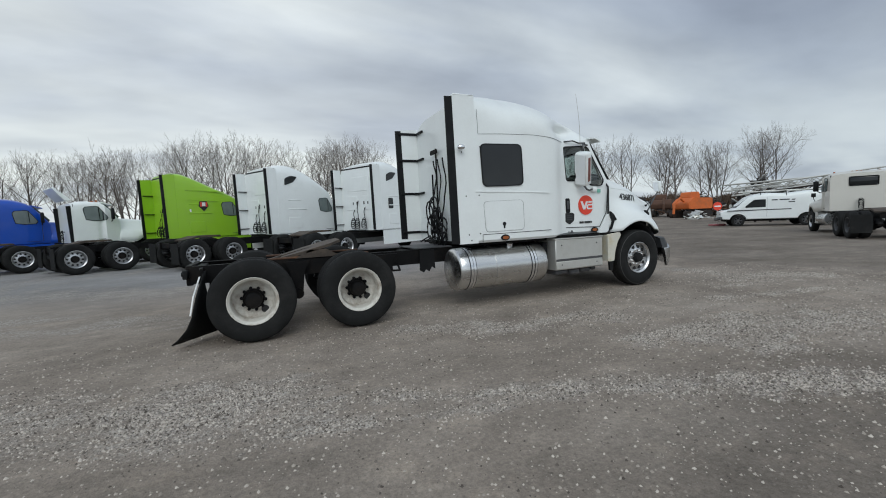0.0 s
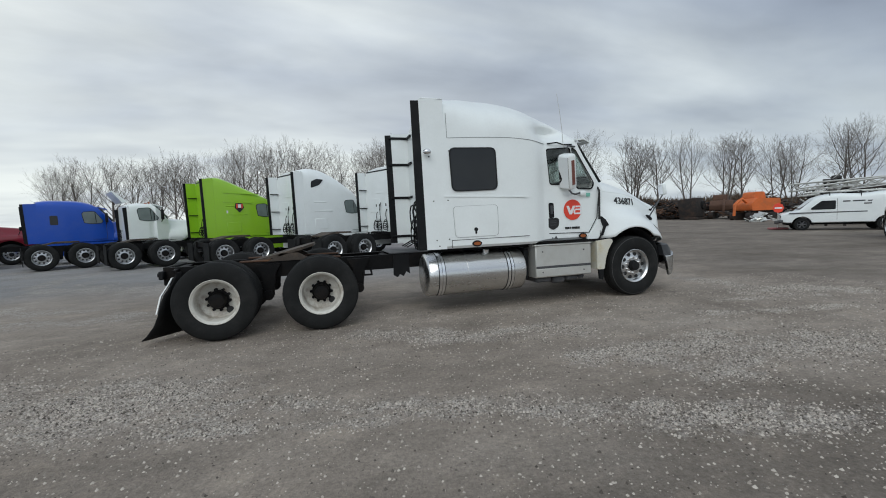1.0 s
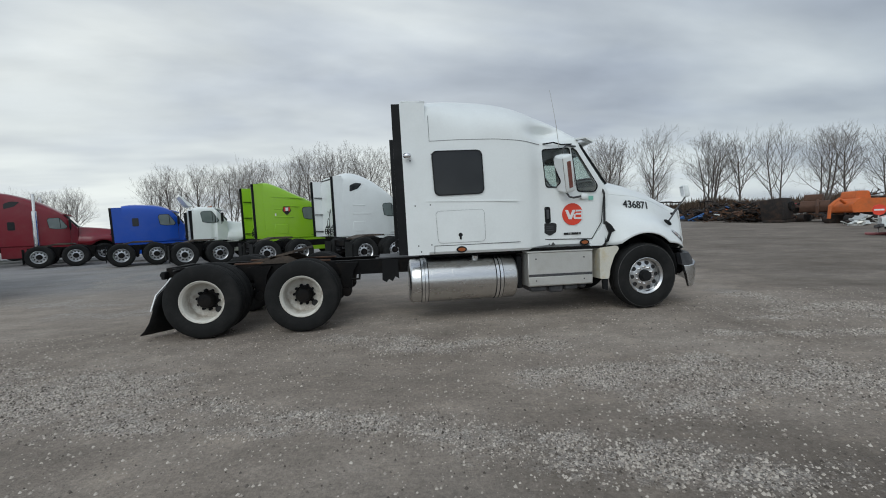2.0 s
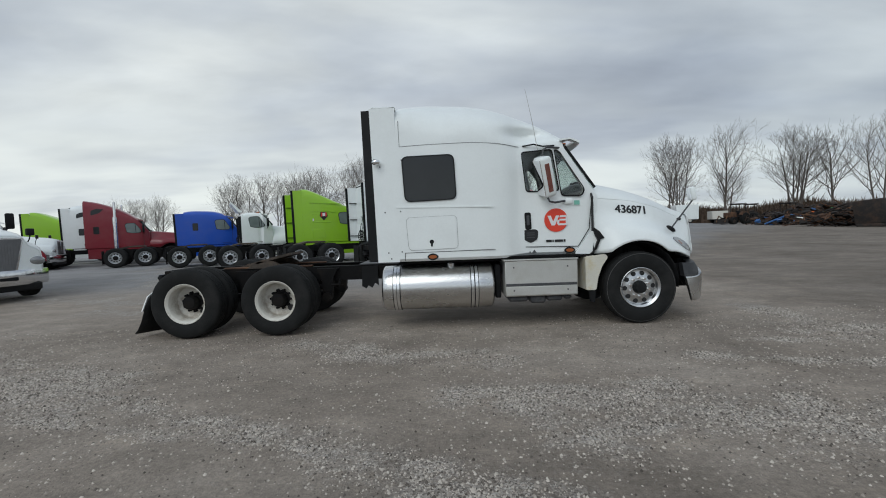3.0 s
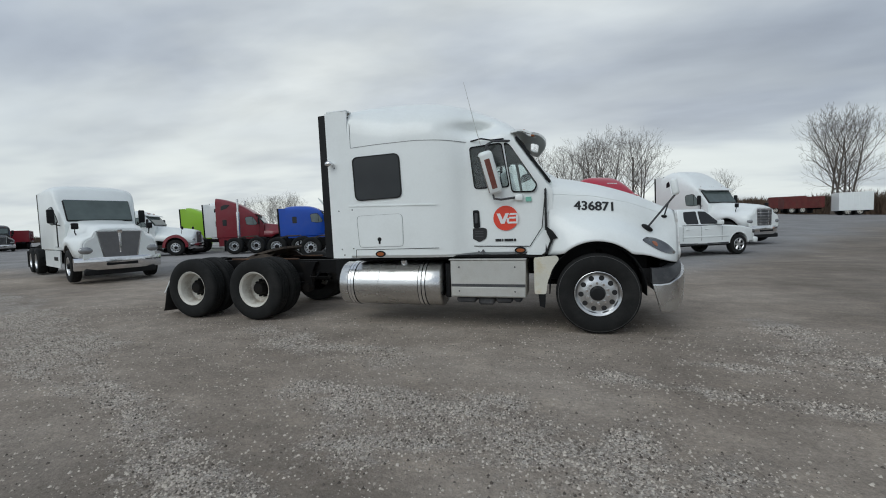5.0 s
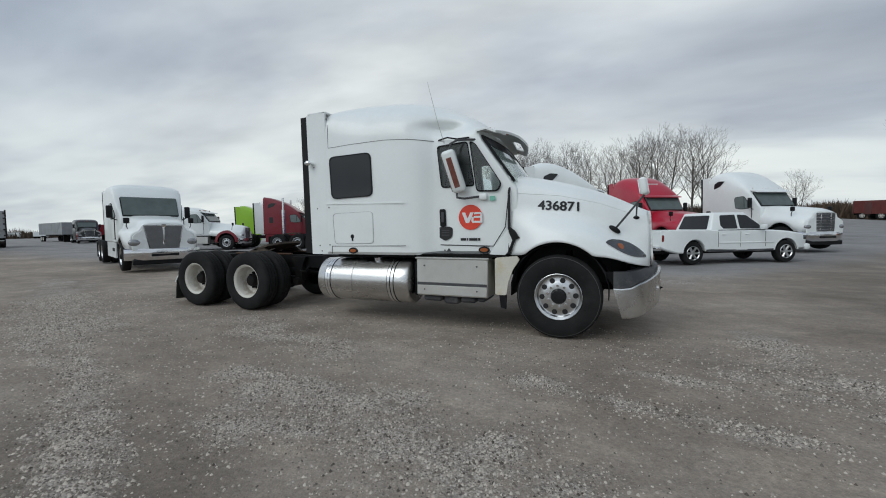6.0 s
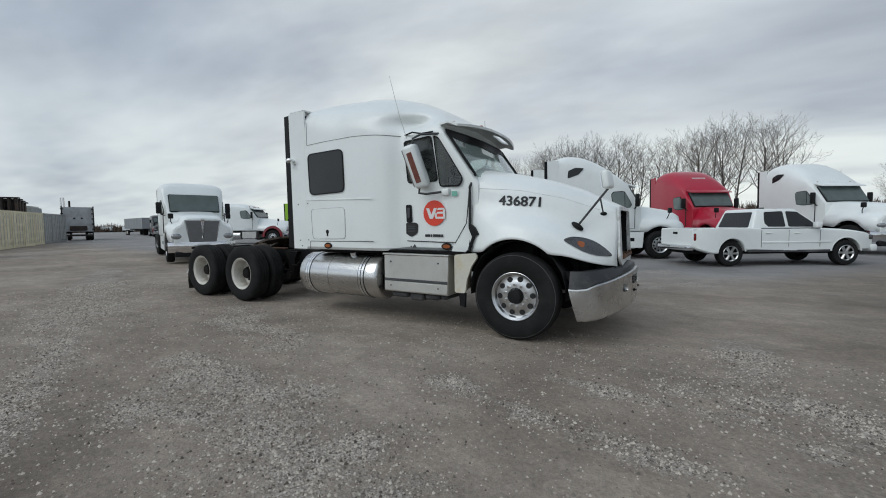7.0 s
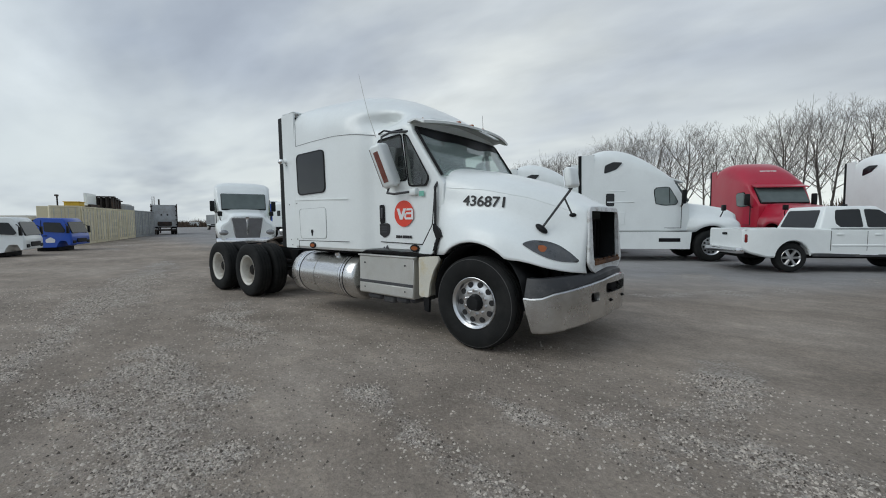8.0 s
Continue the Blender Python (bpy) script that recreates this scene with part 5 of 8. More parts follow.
# door furniture and decals
hn = BM()
prism(hn, rounded([(5.425, 1.725), (5.52, 1.725), (5.53, 1.465), (5.435, 1.465)], 0.03), DY - 0.012, DY)
part("door_handle", hn, M_BLACK, hero, "black paddle door handle")
part("handle_paddle", box(BM(), 5.455, 5.50, DY - 0.026, DY - 0.01, 1.53, 1.68, 0.008), M_GREYPL, hero)
for s in (-1, 1):
    dec = BM()
    cyl(dec, (5.905, s * 1.05, 1.595), (5.905, s * 1.058, 1.595), 0.178, 48)
    dk = part("company_sign", dec, M_DECALRED, hero, "round red sign with plain white strokes")
    for pl in ([(5.775, 1.665), (5.825, 1.665), (5.862, 1.575), (5.905, 1.665), (5.955, 1.665), (5.885, 1.515), (5.835, 1.515)],
               [(5.968, 1.665), (6.06, 1.665), (6.084, 1.64), (5.955, 1.635)],
               [(6.052, 1.635), (6.084, 1.64), (6.084, 1.515), (6.052, 1.515)],
               [(5.96, 1.612), (6.052, 1.612), (6.052, 1.585), (5.945, 1.585)],
               [(5.925, 1.598), (5.957, 1.598), (5.95, 1.543), (5.918, 1.543)],
               [(5.920, 1.543), (6.052, 1.543), (6.052, 1.515), (5.935, 1.515)]):
        part("sign_stroke", prism(BM(), pl, s * 1.058, s * 1.062), M_DECALWHITE, dk, smooth=0)
sh = BM()
prism(sh, rounded([(5.395, 1.445), (5.46, 1.47), (5.515, 1.46), (5.575, 1.47), (5.63, 1.445), (5.62, 1.315), (5.515, 1.255), (5.41, 1.31)], 0.03), DY - 0.005, DY)
shd = part("shield_sticker", sh, M_DECALBLACK, hero, "black shield sticker")
for z0 in (1.405, 1.375, 1.335):
    part("sticker_bar", box(BM(), 5.455, 5.575, DY - 0.008, DY - 0.004, z0, z0 + 0.014), M_GREYPL, shd, smooth=0)
bars_ = BM()
for i, (a0, w) in enumerate(((5.75, 0.085), (5.845, 0.02), (5.88, 0.125), (6.015, 0.03))):
    box(bars_, a0, a0 + w, DY - 0.005, DY, 1.262, 1.298)
part("unreadable_lettering", bars_, M_DECALBLACK, hero, smooth=0)
part("door_sticker", box(BM(), 6.19, 6.27, DY - 0.005, DY, 1.82, 1.885), M_STICKER, hero, "small green sticker")
part("sill_mark", prism(BM(), [(5.53, 1.105), (5.60, 1.105), (5.565, 1.155)], DY - 0.005, DY), M_GREYPL, hero)

# ---- the other trucks ----
# roof tables: distance from the back of the sleeper, half width, shoulder, crown, roundness
ROOFS = {
    "dome": [(0, 1.22, 2.60, 3.78, 6), (0.35, 1.22, 2.65, 3.90, 5), (0.9, 1.22, 2.68, 3.90, 4), (1.5, 1.20, 2.70, 3.70, 3.6), (2.0, 1.19, 2.72, 3.38, 3.6), (2.35, 1.165, 2.70, 3.07, 4.2), (2.58, 1.13, 2.64, 2.84, 5.5)],
    "slope": [(0, 1.22, 2.62, 3.70, 7), (0.3, 1.22, 2.64, 3.70, 6), (0.9, 1.22, 2.64, 3.52, 5), (1.6, 1.20, 2.64, 3.24, 4), (2.1, 1.19, 2.64, 3.02, 4), (2.4, 1.16, 2.63, 2.88, 4), (2.58, 1.13, 2.60, 2.76, 4.5)],
    "mid": [(0, 1.22, 2.45, 3.00, 6), (0.3, 1.22, 2.5, 3.06, 5), (1.2, 1.22, 2.52, 3.08, 4.5), (1.9, 1.18, 2.52, 3.04, 4), (2.3, 1.165, 2.52, 2.93, 4), (2.58, 1.13, 2.55, 2.76, 4.5)],
    "tall": [(0, 1.22, 2.7, 3.92, 7), (0.5, 1.22, 2.7, 3.84, 6), (1.2, 1.22, 2.7, 3.62, 5), (1.8, 1.20, 2.68, 3.34, 4), (2.2, 1.17, 2.66, 3.08, 4), (2.45, 1.15, 2.63, 2.88, 4), (2.58, 1.13, 2.60, 2.76, 4.5)],
    "broad": [(0, 1.22, 2.9, 3.26, 5), (0.3, 1.22, 2.98, 3.33, 4), (1.2, 1.22, 3.0, 3.36, 3.6), (1.9, 1.20, 2.97, 3.33, 3.6), (2.3, 1.18, 2.88, 3.20, 4), (2.58, 1.14, 2.70, 2.90, 4.5)],
    "day": [(0, 1.08, 2.30, 2.66, 5), (0.25, 1.08, 2.35, 2.74, 5), (0.8, 1.07, 2.40, 2.74, 4.5), (1.02, 1.06, 2.45, 2.70, 4.5)],
}


def flat_panel(pts, d=0.006):
    """A thin plate with the given corners, drawn out along its normal."""
    p = [Vector(q) for q in pts]
    n = (p[1] - p[0]).cross(p[2] - p[0]).normalized() * d
    return loft(BM(), [[tuple(q - n * 0.3) for q in p], [tuple(q + n) for q in p]])


def side_plate(pts, yfun, d, q):
    """A plate whose (x, z) corners lie on a slanted flank."""
    return loft(BM(), [[(x, q * (yfun(x, z) + e), z) for x, z in pts] for e in (-0.015, d)])


def strip_plate(poly, yfun, d, q, n=12):
    """A plate of convex (x, z) outline that follows a curved flank."""
    x0, x1 = min(p[0] for p in poly), max(p[0] for p in poly)
    rings = []
    for i in range(n + 1):
        x = x0 + 0.002 + (x1 - x0 - 0.004) * i / n
        zs = []
        for a, b in zip(poly, poly[1:] + poly[:1]):
            if (a[0] - x) * (b[0] - x) <= 0 and abs(a[0] - b[0]) > 1e-9:
                zs.append(a[1] + (b[1] - a[1]) * (x - a[0]) / (b[0] - a[0]))
        lo, hi = min(zs), max(zs) + 0.001
        y = yfun(x, lo)
        rings.append([(x, q * (y - 0.015), lo), (x, q * (y + d), lo), (x, q * (y + d), hi), (x, q * (y - 0.015), hi)])
    return loft(BM(), rings)


def semi(label, back, heading, paint, roof, S=2.2, wheels="alu", trim=None, grille="bars", group="parked trucks", stack=False, skirt=True, extend=True, long_nose=False,
         teardrop=True, rear_window=False, visor=False, fender_paint=None, tall_hood=0.0, detail=True, longer=0.0, name="semi_truck"):
    c, s = math.cos(radians(heading)), math.sin(radians(heading))
    S0 = S
    ox, oy = back[0] - S * c, back[1] - S * s
    t = thing(name, pose(ox, oy, gz(ox, oy), 0, 0, heading), label, "truck", group)
    P = PAINT[paint]
    squeeze = (0.86 if extend and roof != "day" else 1.0) + longer / 2.58
    tb = [(dx * squeeze, *rest) for dx, *rest in ROOFS[roof]]
    end = tb[-1][0]
    S = S0 + (0.37 if extend and roof != "day" else 0.0)
    rows = [(S + dx, w, 1.02, zs, zt, n) for dx, w, zs, zt, n in tb]
    xc = S + end
    zc = tb[-1][3]
    rows += [(xc + 0.06, 1.12, 1.02, 2.50, zc - 0.10, 5), (xc + 0.28, 1.07, 1.02, 2.22, 2.40, 5), (xc + 0.50, 1.01, 1.02, 1.92, 2.08, 5), (xc + 0.56, 1.0, 1.02, 1.85, 1.98, 5)]
    xs = sorted(set([r[0] for r in rows] + [S + end * i / 12 for i in range(13)]))
    cols = [curve_of(xs, rows, k) for k in range(1, 6)]
    cab = part("cab", loft(BM(), [superring(x, *[q[i] for q in cols], k=8) for i, x in enumerate(xs)]), P, t)
    axle = xc + (1.65 if not long_nose else 1.75) - longer
    nose = axle + (0.98 if not long_nose else 1.05)
    # hood
    hz0, hz1 = 2.04 + tall_hood, 1.78 + tall_hood * 1.3
    rings = []
    for i in range(19):
        f = i / 18
        x = xc + 0.48 + (nose - xc - 0.48) * f
        zt = hz0 + (hz1 - hz0) * f ** (1.3 if not long_nose else 1.0) - 0.10 * (max(0, f - 0.75) / 0.25) ** 2
        wt = 0.62 - 0.08 * f if long_nose else 0.84 - 0.20 * f if grille == "wide" else 0.72 - 0.14 * f
        d = 0.62 ** 2 - (x - axle) ** 2
        ar = 0.60 + math.sqrt(d) if d > 0 else 0.0
        wf = 1.0 + 0.18 * min(1, f * 3) - (0.20 * max(0, (f - 0.66) / 0.34) ** 2)
        zb = max(1.02 - 0.22 * f, ar)
        zf = max(zt - 0.62 + 0.18 * f, zb + 0.03)
        half = [(0, zt), (wt * 0.7, zt - 0.015), (wt, zt - 0.09), (wt + 0.07, zt - 0.26), (wt + (wf - wt) * 0.70, zf + 0.09), (wf - 0.03, zf - 0.01), (wf, (zf + zb) / 2), (wf, zb)]
        rings.append([(x, -y, z) for y, z in half][::-1] + [(x, y, z) for y, z in half[1:]])
    bm = loft(BM(), rings, closed=False)
    ends = [v for v in bm.verts if abs(v.co.x - nose) < 1e-4]
    hd = part("hood", bm, P, t, smooth=55)
    if fender_paint:
        for q in (-1, 1):
            ff = BM()
            arc = []
            for i in range(15):
                a = radians(-5 + 190 * i / 14)
                arc.append([(axle + r_ * math.cos(a), q * y_, 0.60 + r_ * math.sin(a)) for r_, y_ in ((0.60, 1.0), (0.60, 1.21), (0.76, 1.195), (0.80, 1.0))])
            part("fender_flare", loft(ff, arc), PAINT[fender_paint], hd, "maroon front fender")
    md = hd.modifiers.new("thick", "SOLIDIFY")
    md.thickness, md.offset = 0.02, -1
    gw = 0.50 if grille != "wide" else 0.62
    zt, zb = hz1 - 0.15, (0.82 if grille != "wide" else 0.74)
    cap = [(y, z) for x_, y, z in rings[-1]]
    cap = [(cap[0][0], 0.74)] + cap + [(cap[-1][0], 0.74)]
    part("nose_panel", loft(BM(), [[(nose + dx_, y * k_, 1.1 + (z - 1.1) * k_) for y, z in cap] for dx_, k_ in ((-0.10, 0.985), (-0.012, 0.985), (0.012, 0.955))]), P, hd)
    tp_ = 0.72 if grille == "wide" else 0.94

    def trap(d, x0, x1):
        q_ = rounded([(-gw + d, zt - d), (gw - d, zt - d), (gw * tp_ - d, zb + d), (-gw * tp_ + d, zb + d)], 0.05)
        return loft(BM(), [[(x_, y_, z_) for y_, z_ in q_] for x_ in (x0, x1)])

    gb = part("grille", trap(0.0, nose - 0.01, nose + 0.025), M_CHROME, hd, "chrome framed grille")
    part("grille_mesh", trap(0.035, nose + 0.012, nose + 0.032), M_GREYPL if grille == "bars" else M_MESH, gb)
    if detail:
        if grille == "bars":
            for i in range(6):
                z = zb + 0.07 + (zt - zb - 0.14) * i / 5
                block("grille_bar", nose + 0.025, nose + 0.045, -gw + 0.04, gw - 0.04, z - 0.016, z + 0.016, M_CHROME, gb, 0.004)
            for y in (-0.26, 0.26):
                block("grille_post", nose + 0.025, nose + 0.048, y - 0.015, y + 0.015, zb + 0.04, zt - 0.04, M_CHROME, gb, 0.004)
        else:
            block("grille_post", nose + 0.025, nose + 0.05, -0.035, 0.035, zb + 0.2, zt, M_CHROME, gb, 0.01)
            for i in range(22):
                y = -gw + 0.06 + (2 * gw - 0.12) * i / 21
                block("grille_bar", nose + 0.03, nose + 0.037, y - 0.006, y + 0.006, zb + 0.05 + max(0, abs(y) - gw * tp_ + 0.04) / (gw * (1.001 - tp_)) * (zt - zb), zt - 0.05, M_MESH, gb, 0.0)
    for q in (-1, 1):
        hb_ = BM()
        bmesh.ops.create_uvsphere(hb_, u_segments=20, v_segments=12, radius=1.0, matrix=pose(nose - 0.085, q * 0.815, 1.03, 0, 0, q * -18) @ Matrix.Diagonal((0.13, 0.25, 0.15, 1) if grille == "wide" else (0.125, 0.215, 0.125, 1)))
        hl = part("headlight", hb_, M_CLEARLAMP, t, "clear headlight")
    br = []
    for i in range(15):
        y = -1.16 + 2.32 * i / 14
        x = nose + 0.14 - 0.30 * (abs(y) / 1.16) ** 2.6
        br.append([(x - 0.12, y, 0.80), (x - 0.01, y, 0.80), (x + 0.015, y, 0.70), (x, y, 0.48), (x - 0.05, y, 0.40), (x - 0.14, y, 0.42)])
    bp = part("bumper", loft(BM(), br), M_CHROME, t, "chrome front bumper")
    block("air_dam", nose - 0.15, nose + 0.02, -0.95, 0.95, 0.24, 0.44, M_BLACK, bp, 0.03)
    block("bumper_slot", nose + 0.06, nose + 0.155, -0.42, 0.42, 0.53, 0.63, M_BLACK, bp, 0.02)
    # glass
    dz = (S + end - 0.98, S + end - 0.12)
    wz = 2.56 if roof != "day" else 2.55
    for q in (-1, 1):
        poly = rounded([(xc - 0.64, wz - 0.06), (xc - 0.16, wz - 0.03), (xc + 0.14, 2.06), (xc + 0.10, 1.95), (xc - 0.30, 1.93), (xc - 0.62, 1.99)], 0.09)
        day = roof == "day"
        yw = 1.068 if day else 1.165

        def flank(x, z):
            return float(np.interp(x, [r_[0] for r_ in rows], [r_[1] for r_ in rows])) + 0.004

        part("door_window_seal", strip_plate(grown(poly, 0.025), flank, 0.008, q), M_BLACK, cab)
        part("door_window", strip_plate(poly, flank, 0.014, q), M_DOORGLASS, cab, "grey door window")
        part("window_divider", strip_plate([(xc - 0.16, wz - 0.03), (xc - 0.125, wz - 0.03), (xc - 0.115, 1.98), (xc - 0.15, 1.98)], flank, 0.018, q, 2), M_BLACK, cab)
        part("door_handle", box(BM(), xc - 0.92, xc - 0.80, q * yw - 0.012, q * (yw + 0.012), 1.50, 1.66, 0.02, 2), M_BLACK, cab)
        ds = BM()
        for x0, x1, z0, z1 in ((xc - 0.965, xc - 0.953, 1.15, 2.62), (xc + 0.25, xc + 0.262, 1.15, 2.0), (xc - 0.96, xc + 0.26, 1.142, 1.154)):
            box(ds, x0, x1, min(q * (yw - 0.03), q * (yw + 0.004)), max(q * (yw - 0.03), q * (yw + 0.004)), z0, z1)
        part("door_gap", ds, M_SEAM, cab, smooth=0)
        if teardrop and roof in ("dome", "tall"):
            tp = rounded([(S + 0.34, 3.02), (S + 0.36, 3.30), (S + 0.62, 3.42), (S + 0.95, 3.40), (S + 0.74, 3.16)], 0.06)
            part("sleeper_window", prism(BM(), tp, q * 1.15, q * 1.226), M_TINT, cab, "dark teardrop window")
        if rear_window or roof in ("mid",):
            tp = rounded([(S + 0.42, 2.34), (S + 0.70, 2.34), (S + 0.70, 1.90), (S + 0.42, 1.90)], 0.06)
            part("sleeper_window", prism(BM(), tp, q * 1.2, q * 1.23), M_TINT, cab, "small dark sleeper window")
        # mirror
        mr = part("mirror", box(BM(), xc + 0.22, xc + 0.33, q * 1.29 - 0.10, q * 1.29 + 0.10, 1.96, 2.44, 0.04, 2), M_BLACK if paint != "cream" else M_BLACK, t, "black door mirror")
        part("mirror_arm", tube(BM(), [(xc + 0.27, q * 1.27, 2.0), (xc + 0.27, q * 1.14, 1.90), (xc + 0.26, q * 1.0, 1.88)], 0.022, 6), M_BLACK, mr)
        hm = part("hood_mirror", tube(BM(), [(axle + 0.30, q * 0.92, 1.42), (axle + 0.36, q * 1.0, 1.62), (axle + 0.42, q * 1.0, 1.78)], 0.016, 6), M_BLACK, t)
        part("mirror_head", box(BM(), axle + 0.36, axle + 0.46, q * 1.0 - 0.09, q * 1.0 + 0.09, 1.72, 1.92, 0.03, 2), M_BLACK, hm)
        # lower body
        if skirt:
            sk = part("side_skirt", prism(BM(), [(S + 0.1, 1.01), (xc + 0.60, 1.01), (xc + 0.55, 0.42), (S + 0.1, 0.42)], q * 1.14, q * 1.18), P, t)
            block("step_slot", xc - 0.45, xc + 0.25, q * 1.165 - 0.02, q * 1.165 + 0.02, 0.66, 0.80, M_BLACK, sk, 0.01)
        else:
            tkb, _ = lathe(BM(), [(0, 0.001), (0.0, 0.28), (0.03, 0.31), (1.35, 0.31), (1.38, 0.28), (1.38, 0.001)], 24)
            for v in tkb.verts:
                v.co = Vector((S + 0.5 + v.co.y, q * 0.86 + v.co.x, 0.66 + v.co.z))
            bmesh.ops.recalc_face_normals(tkb, faces=tkb.faces[:])
            part("fuel_tank", tkb, M_TANK, t, "polished fuel tank")
            block("step_box", S + 2.0, xc + 0.5, q * 0.86 - 0.28, q * 0.86 + 0.28, 0.45, 0.95, M_SHEET, t, 0.02)
        if extend:
            ht = tb[0][3] - 0.12
            ex = part("side_extender", prism(BM(), [(S0 - 0.05, ht), (S, ht + 0.02), (S, 1.05), (S0, 1.05)], q * (tb[0][1] - 0.01), q * (tb[0][1] - 0.04)), P if roof != "day" else M_BLACK, t)
            part("rubber_edge", prism(BM(), [(S0 - 0.15, ht - 0.01), (S0 - 0.05, ht), (S0, 1.05), (S0 - 0.10, 1.06)], q * tb[0][1], q * (tb[0][1] - 0.05)), M_BLACK, ex, "black rubber edge")
            for z in (1.3, 2.1, 2.9):
                if z < ht - 0.1 and detail:
                    block("bracket", S0, S, q * (tb[0][1] - 0.07) - 0.04, q * (tb[0][1] - 0.07) + 0.04, z - 0.015, z + 0.015, M_BLACK, ex, 0.006)
        if stack:
            st = BM()
            cyl(st, (S + end - 1.12, q * 1.18, 1.0), (S + end - 1.12, q * 1.18, 2.9), 0.13, 16)
            cyl(st, (S + end - 1.12, q * 1.18, 2.9), (S + end - 1.12, q * 1.18, tb[0][3] - 0.1), 0.075, 14)
            part("exhaust_pipe", st, M_CHROME, t, "chrome exhaust stack")
        block("front_fender_liner", axle - 0.6, axle + 0.6, q * 0.55 - 0.02, q * 0.55 + 0.02, 0.6, 1.25, M_BLACK, t, 0.0)
    wsp = [(xc + 0.085, -0.92, zc - 0.15), (xc + 0.085, 0.92, zc - 0.15), (xc + 0.53, 0.90, 2.04), (xc + 0.53, -0.90, 2.04)]
    part("windshield", flat_panel(wsp, -0.075), M_SCREEN, cab, "dark windshield")
    wsr = BM()
    for a_, b_ in zip(wsp, wsp[1:] + wsp[:1]):
        tube(wsr, [a_, b_], 0.03, 5)
    part("windshield_seal", wsr, M_BLACK, cab)
    if visor:
        part("sun_visor", prism(BM(), [(xc - 0.02, zc + 0.02), (xc + 0.36, zc - 0.10), (xc + 0.36, zc - 0.14), (xc - 0.02, zc - 0.03)], -1.0, 1.0), P, t)
    for y in (-0.75, -0.15, 0.0, 0.15, 0.75):
        part("roof_lamp", box(BM(), xc - 0.16, xc - 0.08, y - 0.035, y + 0.035, zc + 0.03, zc + 0.11, 0.02, 2), M_LAMP_A, cab)
    # back wall with hoses
    if roof != "day":
        for y0, y1, z0, z1 in ((-0.9, -0.2, 1.9, 2.5), (0.2, 0.9, 1.9, 2.5), (-0.5, 0.5, 2.7, 3.3 if tb[0][3] > 3.4 else 2.8)):
            block("back_panel", S - 0.012, S + 0.01, y0, y1, z0, z1, P, cab, 0.006)
    for y, z1 in ((-0.30, 2.0), (0.1, 2.3), (0.35, 1.9)) if roof != "day" else ((0.1, 1.5),):
        pts = [(S - 0.04 - 0.02 * i, y + 0.05 * math.sin(i), z1 - (z1 - 1.5) * i / 5) for i in range(6)]
        pts += [(S - 0.16 + 0.05 * math.sin(i * 0.8), y + 0.10 * math.cos(i * 0.9), 1.46 - 0.012 * i + 0.12 * math.sin(i * 0.9)) for i in range(28)]
        part("air_line", tube(BM(), pts + [(S - 0.4, y, 1.05)], 0.017, 5), M_BLACK, t)
    if roof in ("dome", "slope", "tall") and extend:
        part("roof_rear_edge", box(BM(), S - 0.02, S + 0.04, -1.1, 1.1, tb[0][3] - 0.13, tb[0][3] - 0.07, 0.02), M_BLACK, cab, "black roof edge seal")
        for y in (-0.45, -0.22, 0.22, 0.45):
            part("wall_vent", box(BM(), S - 0.014, S + 0.01, y - 0.045, y + 0.045, 2.12, 2.26, 0.02, 2), M_BLACK, cab, "small dark wall vent")
    # running gear
    chassis(t, -1.15, nose - 0.5, (-0.66, 0.66, axle))
    block("engine_block", xc + 0.7, nose - 0.1, -0.5, 0.5, 0.6, 1.45, M_BLACK, t, 0.06)
    block("cab_underside", S, xc + 0.5, -0.98, 0.98, 0.95, 1.03, M_FRAME, t, 0.0)
    for x in (-0.66, 0.66):
        for q in (-1, 1):
            wheel(t, wheels, x, q * 1.085, q, turn=x * 31 + 7)
    for q in (-1, 1):
        wheel(t, "steer" if not wheels == "drive" else "steer", axle, q * 1.04, q, turn=11)
        fl = BM()
        box(fl, -1.22, -1.20, q * 0.95 - 0.30, q * 0.95 + 0.30, 0.22, 0.92, 0.0)
        part("mud_flap", fl, M_RUBBER, t)
    fwp = BM()
    prism(fwp, [(-0.65, 1.02), (-0.2, 1.14), (0.55, 1.14), (0.6, 1.08), (-0.2, 1.07), (-0.65, 0.97)], -0.45, 0.45)
    part("fifth_wheel_plate", fwp, M_GREASE, t)
    return t, S, xc, nose, axle


HEAD = 30.0
wc = semi("white raised-roof sleeper truck parked in a row", (4.0, 17.3), HEAD, "white", "dome", rear_window=True, longer=0.42, visor=True)
wb = semi("white domed sleeper truck parked in a row", (0.15, 18.87), HEAD, "white", "dome", longer=0.42)
gr = semi("lime green sleeper truck with round door decal, parked in row", (-3.6, 20.5), HEAD, "green", "slope", longer=0.2)
wa = semi("white day cab truck with tilted roof deflector, parked in row", (-7.15, 22.4), HEAD, "white", "day", skirt=False, visor=True)
bl = semi("bright blue mid-roof sleeper truck parked in row", (-11.75, 24.1), HEAD, "blue", "mid", visor=True)
ma = semi("dark maroon high sleeper truck with chrome stack, parked in row", (-17.65, 24.75), HEAD, "maroon", "tall", stack=True, extend=False, grille="mesh", rear_window=True, visor=True)
w2 = semi("white domed sleeper truck behind the maroon one", (-21.0, 26.95), HEAD, "white", "dome", rear_window=True)
lg = semi("pale green sleeper truck far back in the yard", (-25.8, 29.1), HEAD, "green", "slope", detail=False)
ws = semi("white long-nose truck with maroon fenders", (-22.0, 19.75), HEAD, "white", "mid", grille="mesh", skirt=False, long_nose=True, fender_paint="maroon", extend=False, visor=True, tall_hood=-0.06)
